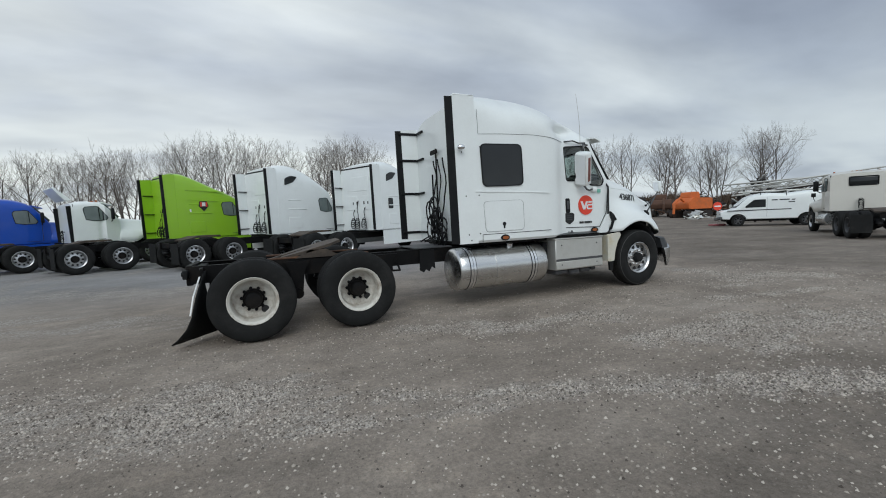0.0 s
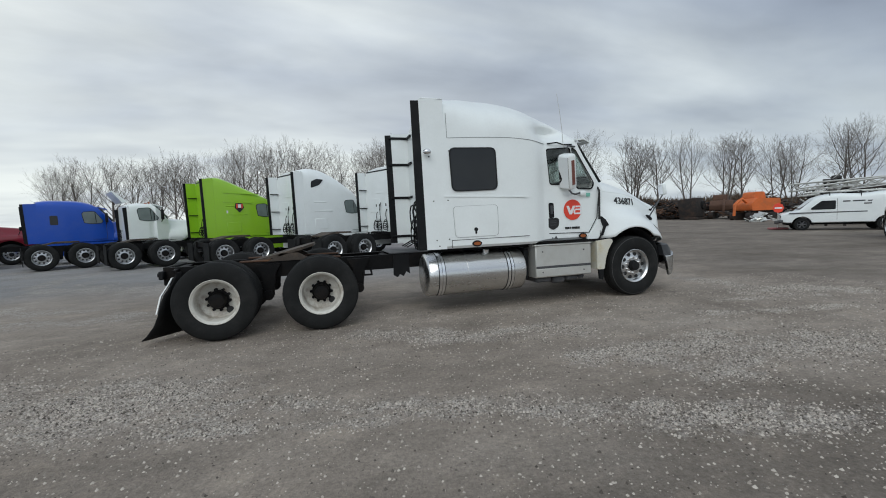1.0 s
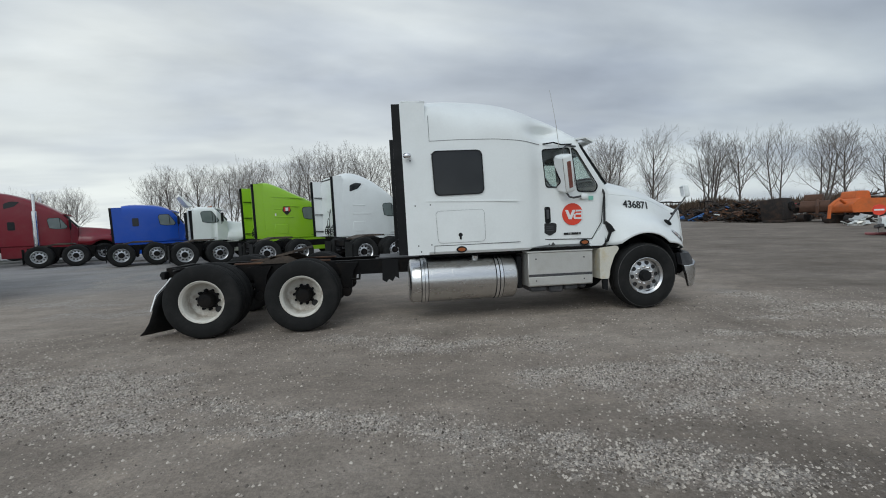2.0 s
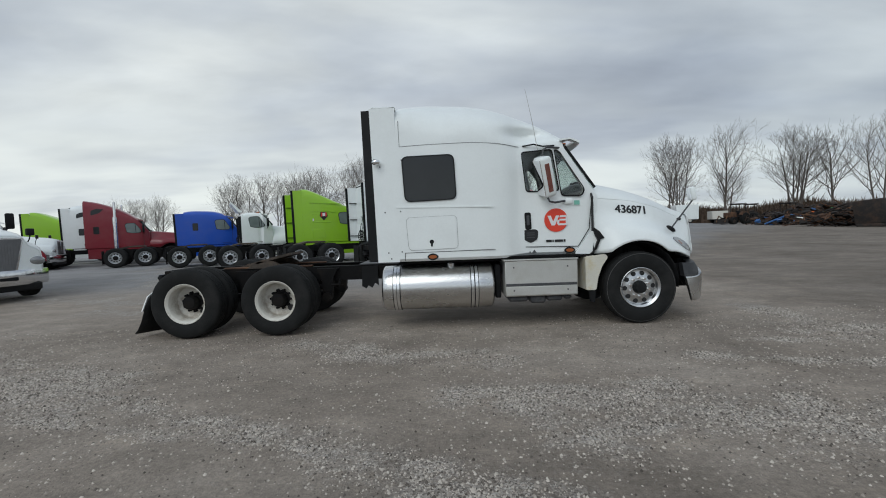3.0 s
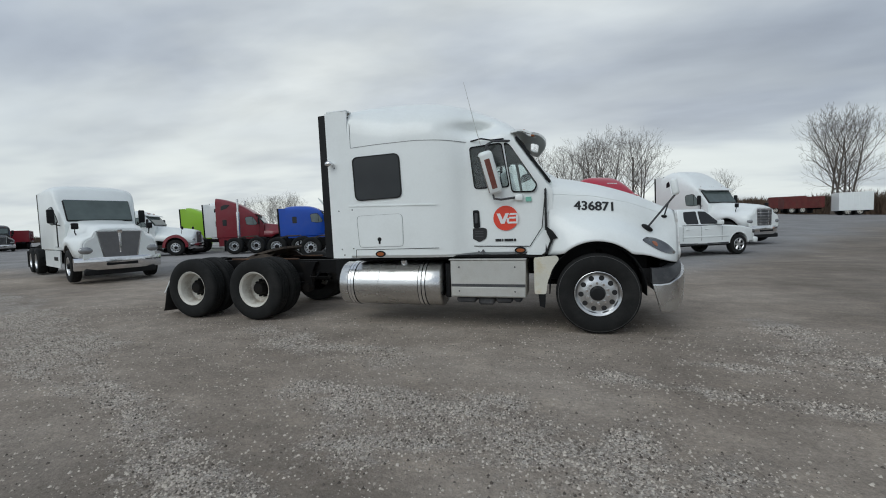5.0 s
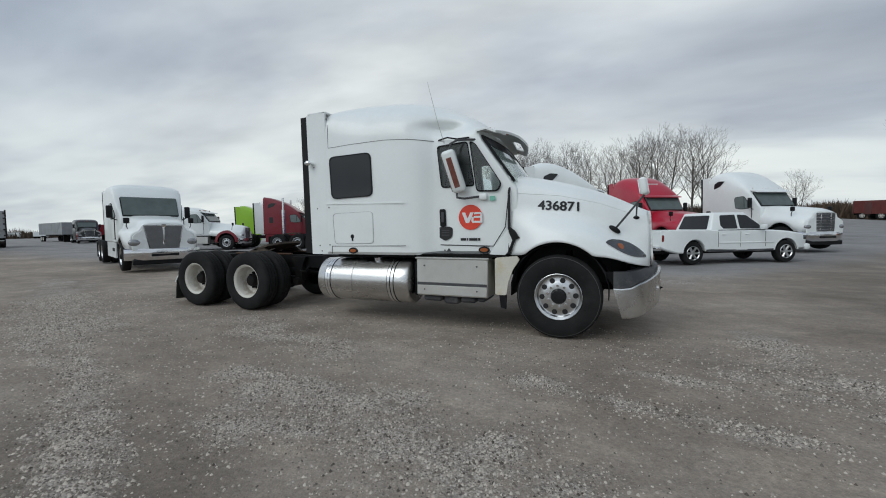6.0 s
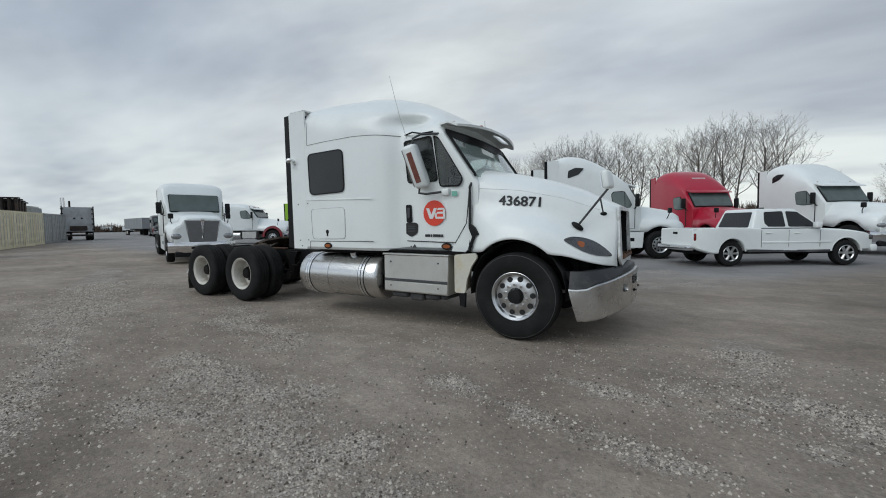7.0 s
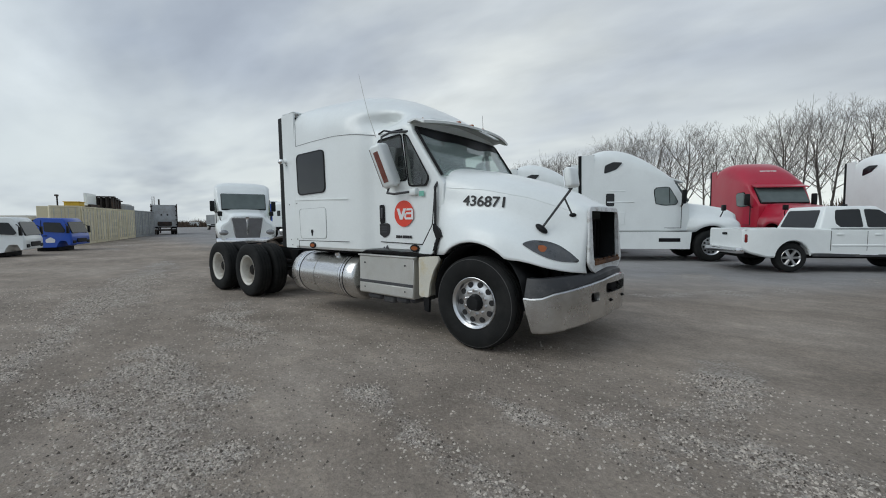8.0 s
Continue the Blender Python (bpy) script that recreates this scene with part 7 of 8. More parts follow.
def loose_cab(m, paint, label, logo=False):
    """A cab-over cab with raked screen, on a bare floor frame; x is ahead."""
    t = thing("truck_cab", m, label, "truck cab", "removed cabs")
    P = PAINT[paint]
    side = [(-0.80, 0.20), (0.35, 0.20), (0.42, 0.42), (0.62, 0.56), (0.92, 0.56), (1.04, 0.30), (1.14, 0.32), (1.15, 0.80), (1.08, 0.95), (0.80, 1.64), (0.68, 1.77), (-0.62, 1.80), (-0.80, 1.70)]
    half = [(1.0, 0.0), (1.0, 0.6), (0.97, 1.0), (0.90, 1.6), (0.84, 1.8)]
    poly = rounded(side, 0.07, 3)
    rings = []
    for f in (-1, -0.93, 0, 0.93, 1):
        sh = 0.94 if abs(f) == 1 else 1.0
        rings.append([(x_ * (sh if x_ > 0 else 1) - 0.05 * (abs(f) > 0.5) * (x_ > 0.5), f * float(np.interp(z_, [h[1] for h in half], [h[0] for h in half])), 0.2 + (z_ - 0.2) * (1 if abs(f) < 1 else 0.985)) for x_, z_ in poly])
    part("shell", loft(BM(), rings), P, t)
    for q in (-1, 1):
        def cy(x_, z_):
            return float(np.interp(z_, [h[1] for h in half], [h[0] for h in half])) + 0.002
        part("side_window", side_plate(rounded([(-0.30, 1.55), (0.52, 1.53), (0.80, 1.08), (0.72, 0.98), (-0.26, 1.05)], 0.06), cy, 0.012, q), M_TINT, t, "dark door window")
        part("door_gap", side_plate([(-0.46, 1.66), (-0.445, 1.66), (-0.40, 0.4), (-0.415, 0.4)], cy, 0.006, q), M_SEAM, t)
        part("door_handle", box(BM(), -0.30, -0.12, q * 1.0 - 0.02, q * 1.0 + 0.02, 0.80, 0.85, 0.01), M_BLACK, t)
        part("mirror", box(BM(), 0.95, 1.05, q * 1.12 - 0.10, q * 1.12 + 0.10, 0.95, 1.35, 0.03, 2), M_BLACK, t)
        part("mirror_arm", tube(BM(), [(1.0, q * 1.12, 1.3), (0.8, q * 0.95, 1.45)], 0.02, 5), M_BLACK, t)
        if logo:
            part("door_mark", side_plate(rounded([(-0.2, 0.62), (0.05, 0.75), (0.28, 0.62), (0.25, 0.45), (-0.18, 0.45)], 0.05), cy, 0.01, q), M_DECALWHITE, t, "white door mark")
        part("headlamp_opening", box(BM(), 1.06, 1.13, q * 0.72 - 0.16, q * 0.72 + 0.16, 0.40, 0.56, 0.02), M_BLACK, t)
    part("windshield", loft(BM(), [[(0.81 + (1.62 - z_) * 0.406 + e, y_, z_ + e) for y_, z_ in rounded([(-0.84, 0.96), (0.84, 0.96), (0.78, 1.56), (-0.78, 1.56)], 0.06)] for e in (-0.03, 0.015)]), M_TINT, t, "dark windshield")
    part("front_grille", box(BM(), 1.12, 1.165, -0.5, 0.5, 0.44, 0.66, 0.02), M_BLACK, t)
    part("floor_frame", box(BM(), -0.76, 0.3, -0.8, 0.8, 0.0, 0.22, 0.02), M_FRAME, t)
    return t


loose_cab(pose(-17.4, 3.75, gz(-17.4, 3.75), 0, 0, 66) @ Matrix.Diagonal((0.92, 0.95, 1.0, 1)), "white", "white cab-over truck cab resting on the ground")
loose_cab(pose(-20.9, 6.05, gz(-20.9, 6.05), 0, 0, 56) @ Matrix.Diagonal((0.88, 0.92, 1.0, 1)), "blue", "blue cab-over truck cab with white door mark, on the ground", True)


# ---- far vehicles and machines ----
def box_trailer(m, L, Hh, mat, label, name="box_trailer", z0=0.55, axle_x=0.9):
    t = thing(name, m, label, "trailer")
    part("body", box(BM(), 0, L, -1.22, 1.22, z0, Hh, 0.03), mat, t)
    for i in range(int(L / 0.6)):
        for q in (-1, 1):
            part("side_post", box(BM(), 0.2 + i * 0.6, 0.25 + i * 0.6, q * 1.225 - 0.02, q * 1.225 + 0.02, z0 + 0.1, Hh - 0.1), mat, t)
    part("chassis", box(BM(), 0.1, L - 0.1, -0.5, 0.5, z0 - 0.2, z0, 0.02), M_FRAME, t)
    for x in (axle_x, axle_x + 1.2):
        for q in (-1, 1):
            car_wheel(t, x, q * 1.05, q, 0.46, M_RIM_WHITE)
    part("landing_leg", box(BM(), L - 1.3, L - 1.15, -0.8, 0.8, 0.0, z0), M_FRAME, t)
    return t


M_PALESTEEL = material("pale_worn_steel", (0.48, 0.50, 0.51), 0.6, 0.1, 0.2, 1.5, 0.1, 30, (0.16, 0.10, 0.07), 0.6, 1.3)


def rear_dump(m, label):
    t = thing("dump_trailer", m, label, "trailer")
    part("tailgate", prism(BM(), [(-0.05, 0.95), (0.06, 0.95), (0.06, 3.55), (-0.05, 3.55)], -1.2, 1.2), M_PALESTEEL, t, "pale grey steel tailgate")
    part("tub", box(BM(), 0.06, 6.5, -1.22, 1.22, 0.95, 3.5, 0.05), M_CONTGREY, t)
    for q in (-1, 1):
        for z in (1.2, 1.75, 2.3, 2.85, 3.35):
            part("hinge_arm", box(BM(), -0.28, 0.1, q * 1.22 - 0.08, q * 1.22 + 0.14, z - 0.06, z + 0.06, 0.02), M_SCRAP, t)
        part("side_post", box(BM(), -0.1, 0.15, q * 1.26 - 0.05, q * 1.26 + 0.05, 0.9, 3.65), M_SCRAP, t)
        for x in (0.9, 2.2):
            wheel(t, "alu", x, q * 1.085, q)
        part("lamp", box(BM(), -0.25, -0.1, q * 0.9 - 0.2, q * 0.9 + 0.2, 0.55, 0.72, 0.02), M_REFLEX, t)
    part("hopper", box(BM(), -0.35, 0.0, -0.7, 0.7, 1.05, 1.55, 0.05), M_SCRAP, t)
    for y in (-0.3, 0.3):
        part("tailgate_hole", cyl(BM(), (-0.07, y, 2.35), (-0.045, y, 2.35), 0.10, 12), M_DECALBLACK, t)
    for y in (-0.8, 0.0, 0.8):
        part("tailgate_rib", box(BM(), -0.10, -0.05, y - 0.05, y + 0.05, 1.7, 3.5, 0.01), M_PALESTEEL, t)
    part("rear_bar", box(BM(), -0.3, -0.1, -1.15, 1.15, 0.45, 0.65, 0.02), M_SCRAP, t)
    for y in (1.0, 1.25):
        bar("stack_pipe", (7.2, y, 0.8), (7.2, y, 4.9), 0.09, M_CHROME, t, 10)
    bar("crane_post", (8.5, 0.5, 0), (8.5, 0.5, 4.6), 0.10, M_SCRAP, t)
    return t


hd = 164.0
rear_dump(pose(-46.6, 18.6, gz(-46.6, 18.6), 0, 0, hd), "grey dump trailer seen from behind beside containers")
x, y = -61.4, 35.5
box_trailer(pose(x, y, gz(x, y), 0, 0, 148), 7.0, 2.5, PAINT["maroon"], "dark red flat truck body far along the road", "flat_trailer", 1.0)
x, y = -67.0, 37.5
box_trailer(pose(-78.0, 36.2, gz(-78, 36.2), 0, 0, -11), 12.5, 2.9, M_CONTGREY, "pale dump trailer parked along the road", "dump_trailer", 1.1)
box_trailer(pose(-59, 38.5, gz(-59, 38.5), 0, 0, 150), 3.2, 4.6, PAINT["blue"], "blue high trailer end far behind", "box_trailer", 0.9)
box_trailer(pose(-64, 41.0, gz(-64, 41), 0, 0, 150), 4.2, 5.4, PAINT["white"], "white high box body far behind", "box_trailer", 0.9)
for x, y, c_ in ((-128, 55, "white"), (-134, 52, "white"), (-150, 64, "white"), (-160, 60, "cream")):
    box_trailer(pose(x, y, gz(x, y), 0, 0, 150), 4.4, 1.6, PAINT[c_], "small pale vehicle far down the road", "far_vehicle", 0.5)


def tractor(m, label, paint):
    t = thing("farm_tractor", m, label, "tractor", "old machines")
    for q in (-1, 1):
        car_wheel(t, 0, q * 0.85, q, 0.80, M_SCRAP)
        car_wheel(t, 2.1, q * 0.75, q, 0.48, M_SCRAP)
        for x in (-0.5, 0.7):
            bar("cab_post", (x, q * 0.65, 1.3), (x * 0.85, q * 0.6, 2.75), 0.05, M_SCRAP, t)
        part("fender", prism(BM(), rounded([(-0.9, 1.3), (-0.5, 1.75), (0.5, 1.75), (0.9, 1.3), (0.8, 1.25), (-0.8, 1.25)], 0.1), q * 0.62, q * 1.0), paint, t)
    part("bonnet", box(BM(), 0.8, 2.6, -0.36, 0.36, 0.95, 1.65, 0.10, 3), paint, t)
    part("cab_roof", box(BM(), -0.7, 0.85, -0.75, 0.75, 2.72, 2.9, 0.08, 2), M_SCRAP, t)
    part("transmission", box(BM(), -0.6, 2.4, -0.3, 0.3, 0.5, 1.1, 0.05), M_SCRAP, t)
    part("seat", box(BM(), -0.3, 0.2, -0.3, 0.3, 1.3, 1.9, 0.08, 2), M_BLACK, t)
    b_ = BM()
    tube(b_, [(2.5, -0.6, 0.9), (3.1, -0.6, 1.2), (3.6, -0.6, 0.35)], 0.08, 6)
    tube(b_, [(2.5, 0.6, 0.9), (3.1, 0.6, 1.2), (3.6, 0.6, 0.35)], 0.08, 6)
    part("loader_arms", b_, paint, t)
    part("bucket", prism(BM(), [(3.4, 0.15), (3.9, 0.12), (3.55, 0.3), (3.5, 0.75), (3.4, 0.75)], -0.95, 0.95), M_SCRAP, t)
    return t


def set_on(x, y, h):
    return pose(x, y, gz(x, y), 0, 0, h)


tractor(set_on(46.0, 57.0, 200), "old rust-brown tractor with loader among scrap", M_RUST)
tractor(set_on(51.8, 55.5, 195), "dark worn tractor standing among scrap", M_SCRAP)
tractor(set_on(49.0, 58.5, 150), "dark old loader tractor behind the others", M_SCRAP)


def excavator(m, label, mat):
    t = thing("track_machine", m, label, "excavator")
    for q in (-1, 1):
        b_ = BM()
        prism(b_, rounded([(-1.7, 0.0), (1.7, 0.0), (1.9, 0.4), (1.7, 0.8), (-1.7, 0.8), (-1.9, 0.4)], 0.2), q * 0.75, q * 1.3)
        part("track", b_, M_SCRAP, t)
    part("house", prism(BM(), rounded([(-1.9, 1.0), (1.4, 1.0), (1.5, 1.7), (0.8, 2.3), (-1.9, 2.25)], 0.2), -1.2, 1.2), mat, t)
    part("cab", prism(BM(), rounded([(-0.9, 2.2), (0.6, 2.2), (0.4, 3.0), (-0.7, 3.0)], 0.2), -1.0, 0.5), mat, t)
    part("cab_window", prism(BM(), rounded([(-0.6, 2.4), (0.4, 2.4), (0.3, 2.85), (-0.5, 2.85)], 0.1), -1.02, -0.98), M_TINT, t)
    part("boom", tube(BM(), [(1.0, 0.3, 1.7), (1.9, 0.4, 2.3), (2.8, 0.5, 1.6), (2.9, 0.5, 0.5)], 0.14, 6), mat, t)
    part("counterweight", box(BM(), -2.5, -2.1, -1.2, 1.2, 0.95, 1.8, 0.1, 2), M_SCRAP, t)
    return t


M_ORANGE2 = material("faded_orange_paint", (0.66, 0.15, 0.03), 0.6, 0, 0.2, 2, 0.05, 30, (0.25, 0.12, 0.06), 0.5, 1.5)
excavator(set_on(46.8, 32.0, 170), "faded orange track machine among scrap", M_ORANGE2)
excavator(set_on(50.5, 38.5, 210), "rust-brown track machine among scrap", material("orange_rust", (0.10, 0.05, 0.03), 0.8, 0, 0.3, 2))


def wreck(m, label, mat, body):
    """An overturned truck frame: rails, axles and a crumpled cab."""
    t = thing("overturned_truck", m, label, "wreck")
    part("cab", box(BM(), 0, 2.2, -1.1, 1.1, 0.2, 2.6, 0.15, 2, pose(0, 0, 0, 6, 0, 0)), mat, t)
    for y in (-0.4, 0.4):
        part("rail", box(BM(), -4.5, 0.2, y - 0.06, y + 0.06, 1.2, 1.5), M_SCRAP, t)
    for x in (-3.8, -2.6, 0.6):
        bar("axle", (x, -1.0, 1.6), (x, 1.0, 1.6), 0.1, M_SCRAP, t)
        for q in (-1, 1):
            w = car_wheel(t, x, q * 1.0, q, 0.5, M_SCRAP)
            w.matrix_local = pose(x, q * 1.0, 1.75, 0, 0, 0 if q < 0 else 180)
    part("open_side", box(BM(), 0.3, 1.9, -1.16, -1.08, 0.6, 2.1, 0.03), body, t)
    part("floor", box(BM(), -4.5, 2.2, -1.0, 1.0, 0.0, 0.3, 0.05), M_SCRAP, t)
    return t


wreck(set_on(47.3, 39.5, 200), "overturned black truck wreck with open underside", M_SCRAP, M_RUST)
wreck(set_on(57.0, 50.5, 170), "overturned dark truck wreck among scrap", M_SCRAP, M_CONT)
box_trailer(set_on(42.8, 67.5, -10), 3.4, 3.0, PAINT["white"], "white box body standing far off", "box_trailer", 0.6)
box_trailer(set_on(38.0, 70.5, -8), 4.5, 2.3, M_REDRUST, "dark red dump box far off", "dump_box", 0.7)
box_trailer(set_on(51.2, 71.0, -15), 2.4, 2.1, PAINT["cream"], "pale vehicle body far off", "far_vehicle", 0.7)
box_trailer(set_on(40.0, 79.0, -20), 4.6, 2.6, M_REDRUST, "red dump truck body with open top", "dump_truck", 0.8)


def scrap_heap(x, y, w, d, h, n, mats, seed, label):
    """A heap of beams, plates and boxes."""
    rng = random.Random(seed)
    bms = [BM() for _ in mats]
    for i in range(int(n * 1.7)):
        k = rng.randrange(len(mats)) if len(mats) < 4 or rng.random() < 0.2 else rng.randrange(2)
        u, v = rng.uniform(-1, 1), rng.uniform(-1, 1)
        top = h * (1 - 0.75 * max(abs(u), abs(v)) ** 2)
        z = rng.uniform(0, top)
        m = pose(u * w / 2, v * d / 2, z, rng.uniform(-25, 25), rng.uniform(-30, 30), rng.uniform(0, 360))
        f = rng.uniform(0.5, 1.0)
        shape = rng.randrange(8)
        if shape == 0:  # a worn tyre
            p0, p1 = m @ Vector((0, 0, -0.13)), m @ Vector((0, 0, 0.13))
            cyl(bms[0], p0, p1, 0.48 * f, 14)
        elif shape in (1, 2):  # a bent pipe
            tube(bms[k], [m @ Vector((-1.3 * f, 0, 0)), m @ Vector((0, 0.15, 0.1)), m @ Vector((1.2 * f, -0.2, 0.35))], 0.07 * f, 6)
        else:
            a, b_, c_ = rng.choice(((2.4, 0.14, 0.14), (1.2, 0.8, 0.05), (0.7, 0.5, 0.45), (2.8, 0.09, 0.11), (0.9, 0.8, 0.22)))
            box(bms[k], -a * f / 2, a * f / 2, -b_ * f / 2, b_ * f / 2, -c_ * f / 2, c_ * f / 2, 0, 1, m)
    t = thing("scrap_heap", set_on(x, y, 20), label, "scrap", kind="stuff")
    for bm_, mt in zip(bms, mats):
        part("scrap", bm_, mt, t, smooth=0)["kind"] = "stuff"


M_TARPB = material("blue_plastic", (0.05, 0.14, 0.35), 0.5)
M_TARPG = material("green_plastic", (0.06, 0.28, 0.07), 0.5)
scrap_heap(54, 46, 11, 5, 2.6, 150, [M_SCRAP, M_RUST, M_SHEET, M_REDRUST], 3, "mixed rusty scrap heap with red and pale pieces")
scrap_heap(50, 52, 12, 5, 2.4, 150, [M_SCRAP, M_RUST, M_TARPB, PAINT["white"]], 4, "mixed scrap heap with blue and white pieces")
scrap_heap(58, 57, 12, 5, 2.8, 170, [M_SCRAP, M_RUST, M_TARPG, M_ORANGE2], 5, "dark scrap heap with green and orange pieces")
scrap_heap(62, 53, 10, 5, 3.0, 150, [M_SCRAP, PAINT["red"], PAINT["white"], M_RUST], 6, "scrap heap with red and white panels")
scrap_heap(53, 35, 9, 5, 3.0, 130, [M_SCRAP, M_RUST, M_SHEET, PAINT["white"]], 8, "scrap heap with pale sheet metal")
scrap_heap(47, 44, 8, 4, 2.6, 100, [M_SCRAP, M_RUST], 9, "dark rusty scrap heap")
scrap_heap(42.5, 28.5, 2.0, 1.4, 0.8, 14, [M_SHEET, PAINT["white"], M_SCRAP], 10, "pale crumpled sheet metal on the ground")
scrap_heap(24, 78, 14, 4, 2.0, 110, [M_SCRAP, M_RUST], 11, "low rusty scrap line far off")


# ---- lattice boom stored behind the van ----
def lattice(a, b, w, n, mat, label, name="lattice_boom"):
    a, b = Vector(a), Vector(b)
    t = thing(name, Matrix.Translation(a), label, "boom")
    d = b - a
    side = d.cross(Vector((0, 0, 1))).normalized() * w / 2
    up = side.cross(d).normalized() * w / 2
    cor = [side + up, side - up, -side - up, -side + up]
    for c_ in cor:
        part("chord", tube(BM(), [c_, d + c_], 0.06, 6), mat, t)
    for i in range(n):
        p, q = d * (i / n), d * ((i + 1) / n)
        for k in range(4):
            part("brace", tube(BM(), [p + cor[k], q + cor[(k + 1) % 4]], 0.03, 4), mat, t)
    for f in (0.15, 0.85):
        p = d * f
        g_ = gz(a.x + p.x, a.y + p.y) - a.z - p.z
        part("trestle", tube(BM(), [p - up, Vector((p.x, p.y, g_))], 0.09, 6), M_SCRAP, t)
    return t


lattice((34.0, 19.8, 2.5), (43.0, 14.5, 3.6), 0.55, 14, M_SHEET, "pale steel lattice boom lying on trestles")
lattice((35.0, 21.0, 2.9), (44.0, 17.0, 3.4), 0.5, 14, M_SHEET, "grey steel lattice boom lying on trestles")
lattice((34.5, 19.0, 2.1), (43.0, 13.5, 3.0), 0.45, 12, M_SCRAP, "dark steel boom lying on trestles")
scrap_heap(41, 21.5, 6, 4, 3.6, 130, [M_SCRAP, M_SHEET, PAINT["white"], M_RUST], 12, "heap of boom parts and pale sheets")
scrap_heap(43, 20, 8, 4, 3.2, 120, [M_SHEET, PAINT["white"], M_SCRAP], 13, "heap of pale sheet metal and beams")


# ---- trees and brush ----
def tree_meshes(seed):
    """A bare tree ten metres high: one to three stems, spreading limbs, branches and fine twigs."""
    rng = random.Random(seed)
    wood, twig = BM(), BM()
    stems = 1 + seed % 3

    def grow(p, d, length, r, level):
        n = (6, 4, 3, 2, 2)[level]
        pts = [p]
        for i in range(n):
            lift = 0.03 if level == 0 else 0.11
            d = (d + Vector((rng.uniform(-1, 1), rng.uniform(-1, 1), rng.uniform(-0.6, 0.6))) * (0.06 + 0.055 * level) + Vector((0, 0, lift))).normalized()
            pts.append(pts[-1] + d * length / n)
        tube(wood if level < 2 else twig, pts, r, (8, 6, 4, 3, 3)[level], r * (0.30 if level < 2 else 0.45))
        if level == 4:
            return
        kids = (15 if stems == 1 else 10, 6, 4, 3)[level]
        low = 0.30 if level == 0 else 0.22
        for k in range(kids):
            f = low + (1 - low) * (k + rng.uniform(0.1, 0.9)) / kids
            i = min(int(f * n), n - 1)
            q = pts[i].lerp(pts[i + 1], f * n - i)
            side = Matrix.Rotation(k * 2.4 + rng.uniform(-0.5, 0.5), 3, d) @ d.orthogonal().normalized()
            tilt = radians(rng.uniform(34, 58) if level == 0 else rng.uniform(26, 50)) * (1.0 if f < 0.85 else 0.6)
            nd = d * math.cos(tilt) + side * math.sin(tilt)
            if level == 0:
                u = (f - low) / (1 - low)
                ln = length * (0.20 + 0.30 * math.sin(math.pi * (0.20 + 0.68 * u))) * rng.uniform(0.8, 1.15)
            else:
                ln = length * rng.uniform(0.42, 0.66) * (1.2 - 0.5 * f)
            grow(q, nd, ln, max(0.008, r * (1 - 0.6 * f) * (0.46 if level == 0 else 0.55)), level + 1)

    for k in range(stems):
        a = k * 2.3 + rng.uniform(0, 1)
        lean = 0.05 if stems == 1 else 0.17
        grow(Vector((0.12 * math.cos(a) * (stems > 1), 0.12 * math.sin(a) * (stems > 1), -0.2)), Vector((lean * math.cos(a), lean * math.sin(a), 1)).normalized(), 8.0, 0.17 if stems == 1 else 0.13, 0)
    top = max(v.co.z for v in twig.verts)
    for bm_ in (wood, twig):
        for v in bm_.verts:
            v.co *= 10 / top
    return finish(wood, "trunk", M_BARK), finish(twig, "crown", M_TWIG, 0)


TREES = [tree_meshes(k) for k in (11, 12, 13, 14, 15, 16)]


def tree(x, y, top, k, turn):
    z = gz(x, y)
    t = thing("bare_tree", pose(x, y, z, 0, 0, turn), "tall leafless tree with fine grey twigs", "tree", "bare trees")
    s = (top - z) / 10 * 1.05
    t.matrix_world = pose(x, y, z, 0, 0, turn) @ Matrix.Diagonal((s * 0.92, s * 0.92, s, 1))
    part("trunk", TREES[k][0], None, t)
    part("crown", TREES[k][1], None, t)


PLACES = [(-31, 71, 12.5), (-27, 70, 12.6), (-24, 68.5, 11.8), (-20.5, 67, 11.5), (-17.8, 65.6, 12.2), (-14.5, 64, 11.6), (-9.8, 62, 12.4), (-7.6, 61, 12.8), (-6, 60.4, 13.4), (-2.8, 58.9, 12.9), (-0.5, 60, 12.0),
          (4.2, 55.8, 12.2), (7.8, 54.1, 11.2), (10.8, 55, 12.4), (12.0, 74.5, 16.0), (15.5, 77.8, 17.2), (20.0, 81.5, 18.0), (23, 89, 18.6), (-13.5, 57, 11.0), (0.5, 65.5, 14.8),
          (48.1, 78.1, 18.0), (51.1, 80.6, 18.6), (58.1, 77.1, 19.8), (68.1, 73.1, 18.0), (70.1, 75.1, 18.6), (73.1, 71.1, 17.6), (77.1, 67.1, 18.0), (76.1, 58.1, 15.6), (79.1, 57.1, 15.8), (86.1, 55.7, 15.4), (89.1, 55.1, 15.2), (99.6, 52.7, 18.0), (102.1, 51.6, 18.6),
          (62.1, 82.1, 12.0), (54.1, 85.1, 11.5), (-47, 73, 9.6), (-50, 72, 9.0), (-58.4, 80, 10.2), (-53, 81, 10.0), (-40, 83, 12.6), (-63, 79, 9.4), (38, 92, 11.0), (30, 95, 10.5)]
rng_t = random.Random(5)
for i, (x, y, top) in enumerate(PLACES):
    tree(x, y, top, i % 6, rng_t.uniform(0, 360))


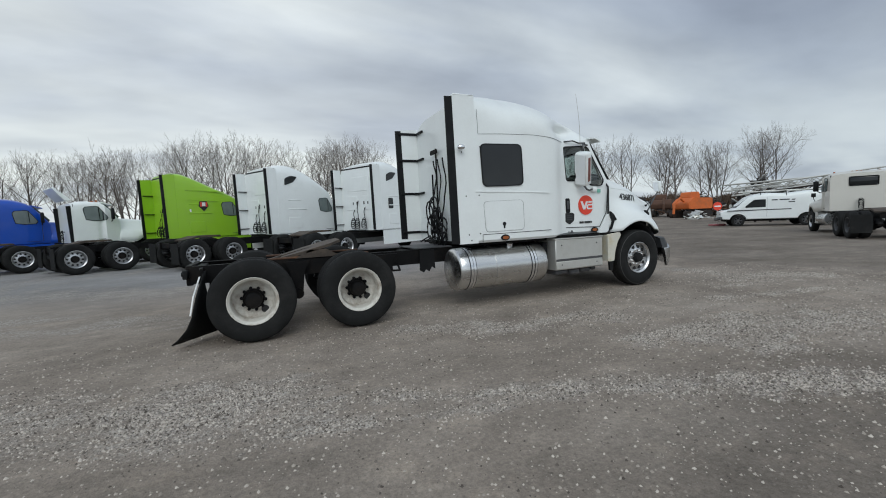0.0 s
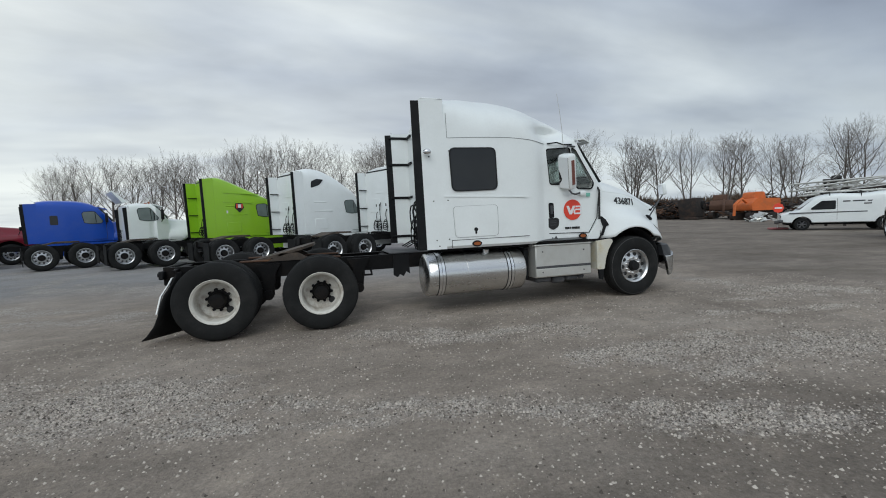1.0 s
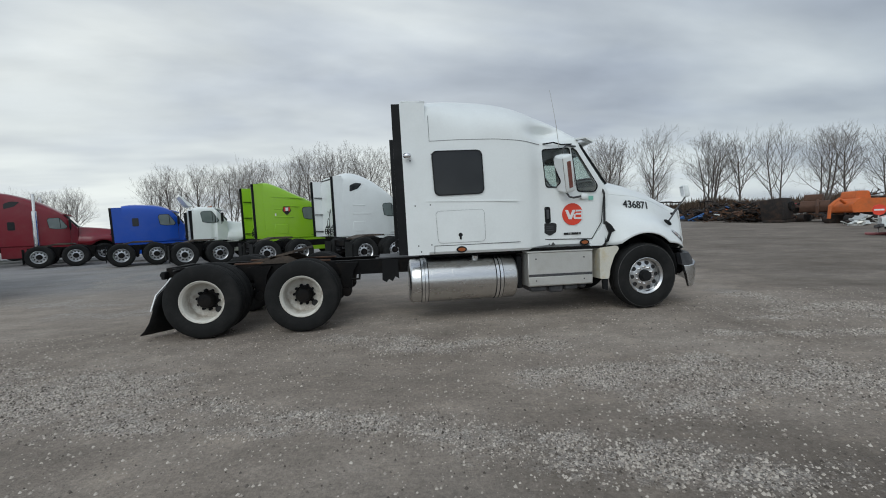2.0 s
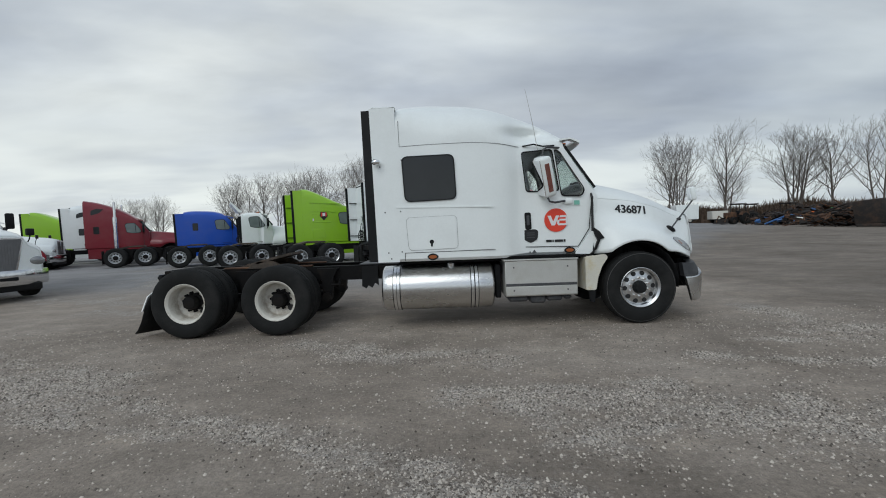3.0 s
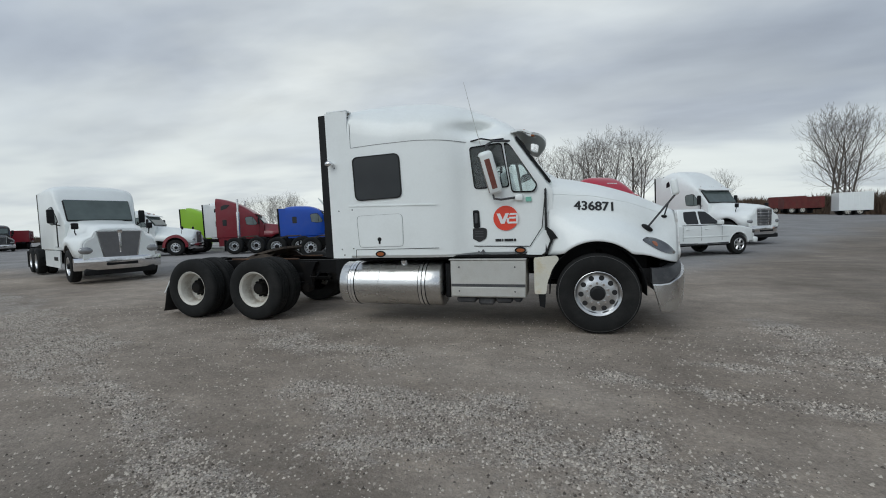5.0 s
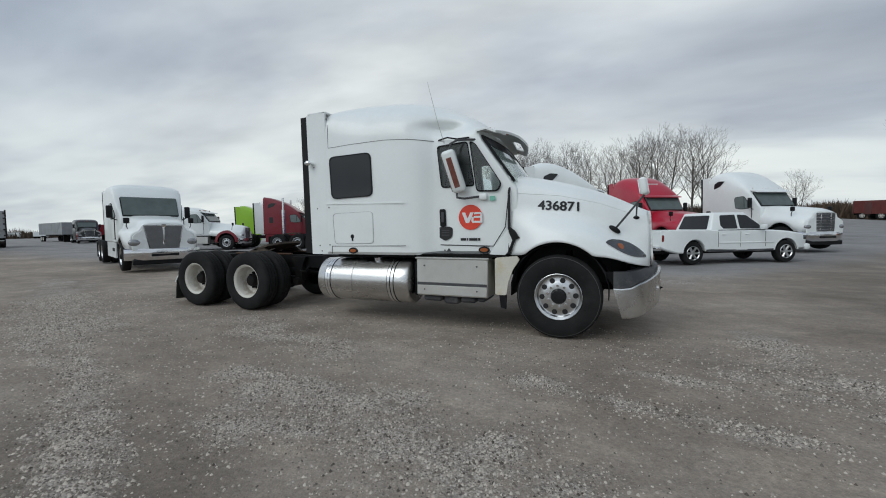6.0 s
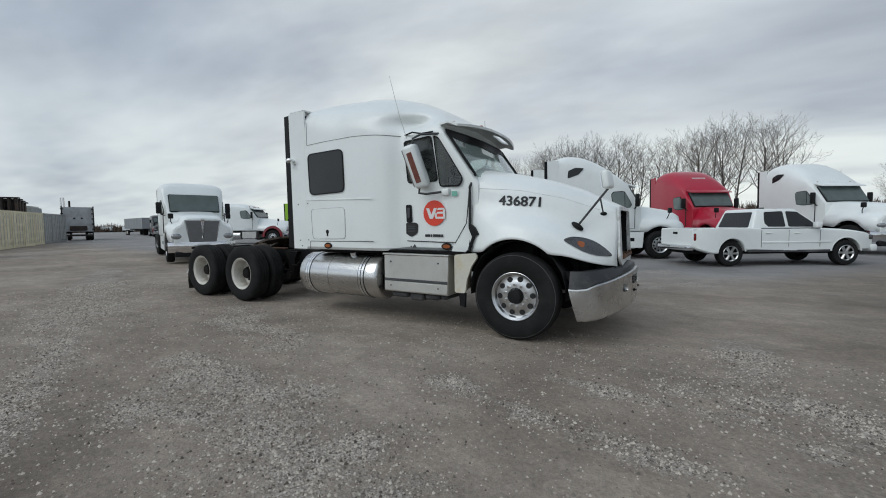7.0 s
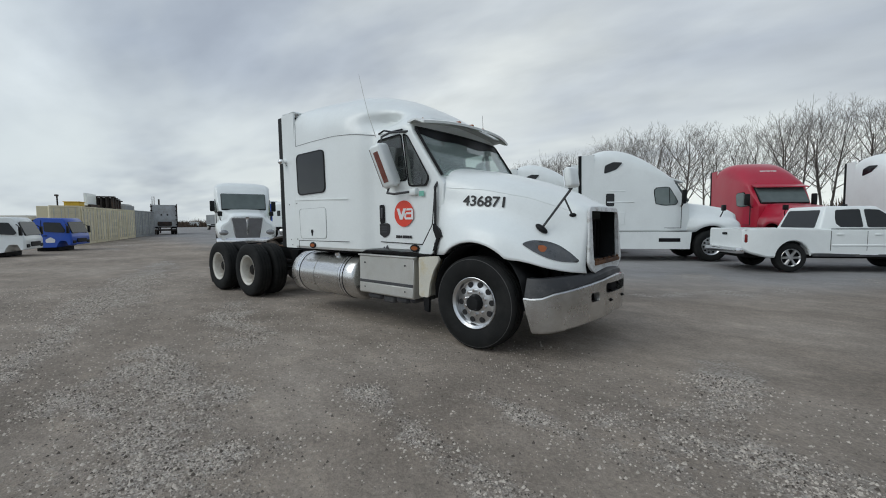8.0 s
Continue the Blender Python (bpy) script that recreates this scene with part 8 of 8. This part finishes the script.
def brush(x0, y0, x1, y1, depth, h, n, seed, label):
    """A belt of dry stalks and low bushes."""
    rng = random.Random(seed)
    verts, faces = [], []
    for i in range(n):
        f = rng.random()
        x, y = x0 + (x1 - x0) * f + rng.uniform(-depth, depth), y0 + (y1 - y0) * f + rng.uniform(-depth, depth)
        z = gz(x, y)
        hh = h * rng.uniform(0.35, 1.0) * (0.7 + 0.5 * noise.noise((x * 0.12, y * 0.12, seed)))
        for k in range(5):
            a = rng.uniform(0, math.pi)
            dx, dy = math.cos(a) * h * 0.05, math.sin(a) * h * 0.05
            lx, ly = rng.uniform(-0.4, 0.4) * hh, rng.uniform(-0.4, 0.4) * hh
            b0 = len(verts)
            verts += [(x - dx, y - dy, z - 0.1), (x + dx, y + dy, z - 0.1), (x + lx + dx * 0.4, y + ly, z + hh * rng.uniform(0.7, 1.0))]
            faces.append((b0, b0 + 1, b0 + 2))
    me = bpy.data.meshes.new("brush")
    me.from_pydata(verts, [], faces)
    me.materials.append(M_BRUSH)
    tagged(new("brush_belt", me), label, "brush", kind="stuff")


brush(20, 92, 75, 86, 5, 4.8, 7000, 1, "belt of dry brown brush behind the yard")
brush(75, 86, 120, 50, 6, 6.5, 7000, 2, "belt of dry brown brush by the trees")
brush(-60, 84, 20, 70, 4, 2.6, 2000, 3, "belt of dry brush under the trees")
brush(-180, 130, -130, 30, 8, 3.2, 3500, 4, "low dark brush on the horizon")
brush(-260, 160, -60, 95, 8, 3.2, 4500, 5, "low brush belt on the horizon")


# ---- loose stones on the yard ----
def stones(count=170000):
    rng = np.random.default_rng(21)
    xs, ys, grid, height = LOOSE[0]
    n = 2600000
    x, y = rng.uniform(-4, 12.0, n), 0.7 + 6.0 * rng.uniform(0, 1, n) ** 1.25

    def sample(g, px, py):
        i = np.clip(np.searchsorted(xs, px) - 1, 0, len(xs) - 2)
        j = np.clip(np.searchsorted(ys, py) - 1, 0, len(ys) - 2)
        u, v = (px - xs[i]) / (xs[i + 1] - xs[i]), (py - ys[j]) / (ys[j + 1] - ys[j])
        return (g[j, i] * (1 - u) + g[j, i + 1] * u) * (1 - v) + (g[j + 1, i] * (1 - u) + g[j + 1, i + 1] * u) * v

    k = sample(grid, x + rng.normal(0, 0.05, n), y + rng.normal(0, 0.05, n))
    keep = rng.uniform(0, 1, n) < 0.012 + 0.26 * np.clip(k - 0.08, 0, 1) ** 1.3
    x, y = x[keep][:count], y[keep][:count]
    n = len(x)
    z = sample(height, x, y)
    r = np.minimum(0.0165, 0.0062 * np.exp(rng.normal(0.2, 0.45, n)))
    a = rng.uniform(0, 6.28, n)
    ca, sa = np.cos(a) * r, np.sin(a) * r
    base = np.array([(1, 0, -0.25), (0.3, 0.95, -0.25), (-0.8, 0.6, -0.25), (-0.8, -0.6, -0.25), (0.3, -0.95, -0.25), (0.1, 0.1, 0.85)])
    p = base[None] * rng.uniform(0.65, 1.3, (n, 6, 3))
    co = np.stack([x[:, None] + p[:, :, 0] * ca[:, None] - p[:, :, 1] * sa[:, None], y[:, None] + p[:, :, 0] * sa[:, None] + p[:, :, 1] * ca[:, None], z[:, None] + p[:, :, 2] * r[:, None]], -1)
    tri = np.array([(0, 1, 5), (1, 2, 5), (2, 3, 5), (3, 4, 5), (4, 0, 5)])
    idx = (np.arange(n)[:, None, None] * 6 + tri[None]).reshape(-1)
    me = bpy.data.meshes.new("loose_stones")
    me.vertices.add(n * 6)
    me.vertices.foreach_set("co", co.reshape(-1))
    me.loops.add(len(idx))
    me.loops.foreach_set("vertex_index", idx)
    me.polygons.add(n * 5)
    me.polygons.foreach_set("loop_start", np.arange(0, len(idx), 3))
    me.update(calc_edges=True)
    me.validate()
    m = bpy.data.materials.new("loose_stone")
    m.use_nodes = True
    nt = m.node_tree
    b_ = nt.nodes["Principled BSDF"]
    ge = nt.nodes.new("ShaderNodeNewGeometry")
    nt.links.new(ramp(nt, ge.outputs["Random Per Island"], [(0.0, (0.08, 0.068, 0.058)), (0.3, (0.24, 0.208, 0.18)), (0.6, (0.44, 0.39, 0.335)), (1.0, (0.62, 0.56, 0.49))]), b_.inputs["Base Color"])
    b_.inputs["Roughness"].default_value = 0.95
    b_.inputs["Specular IOR Level"].default_value = 0.15
    me.materials.append(m)
    tagged(new("loose_stones", me), "loose grey and pale crushed stones", "gravel", kind="stuff")


stones()
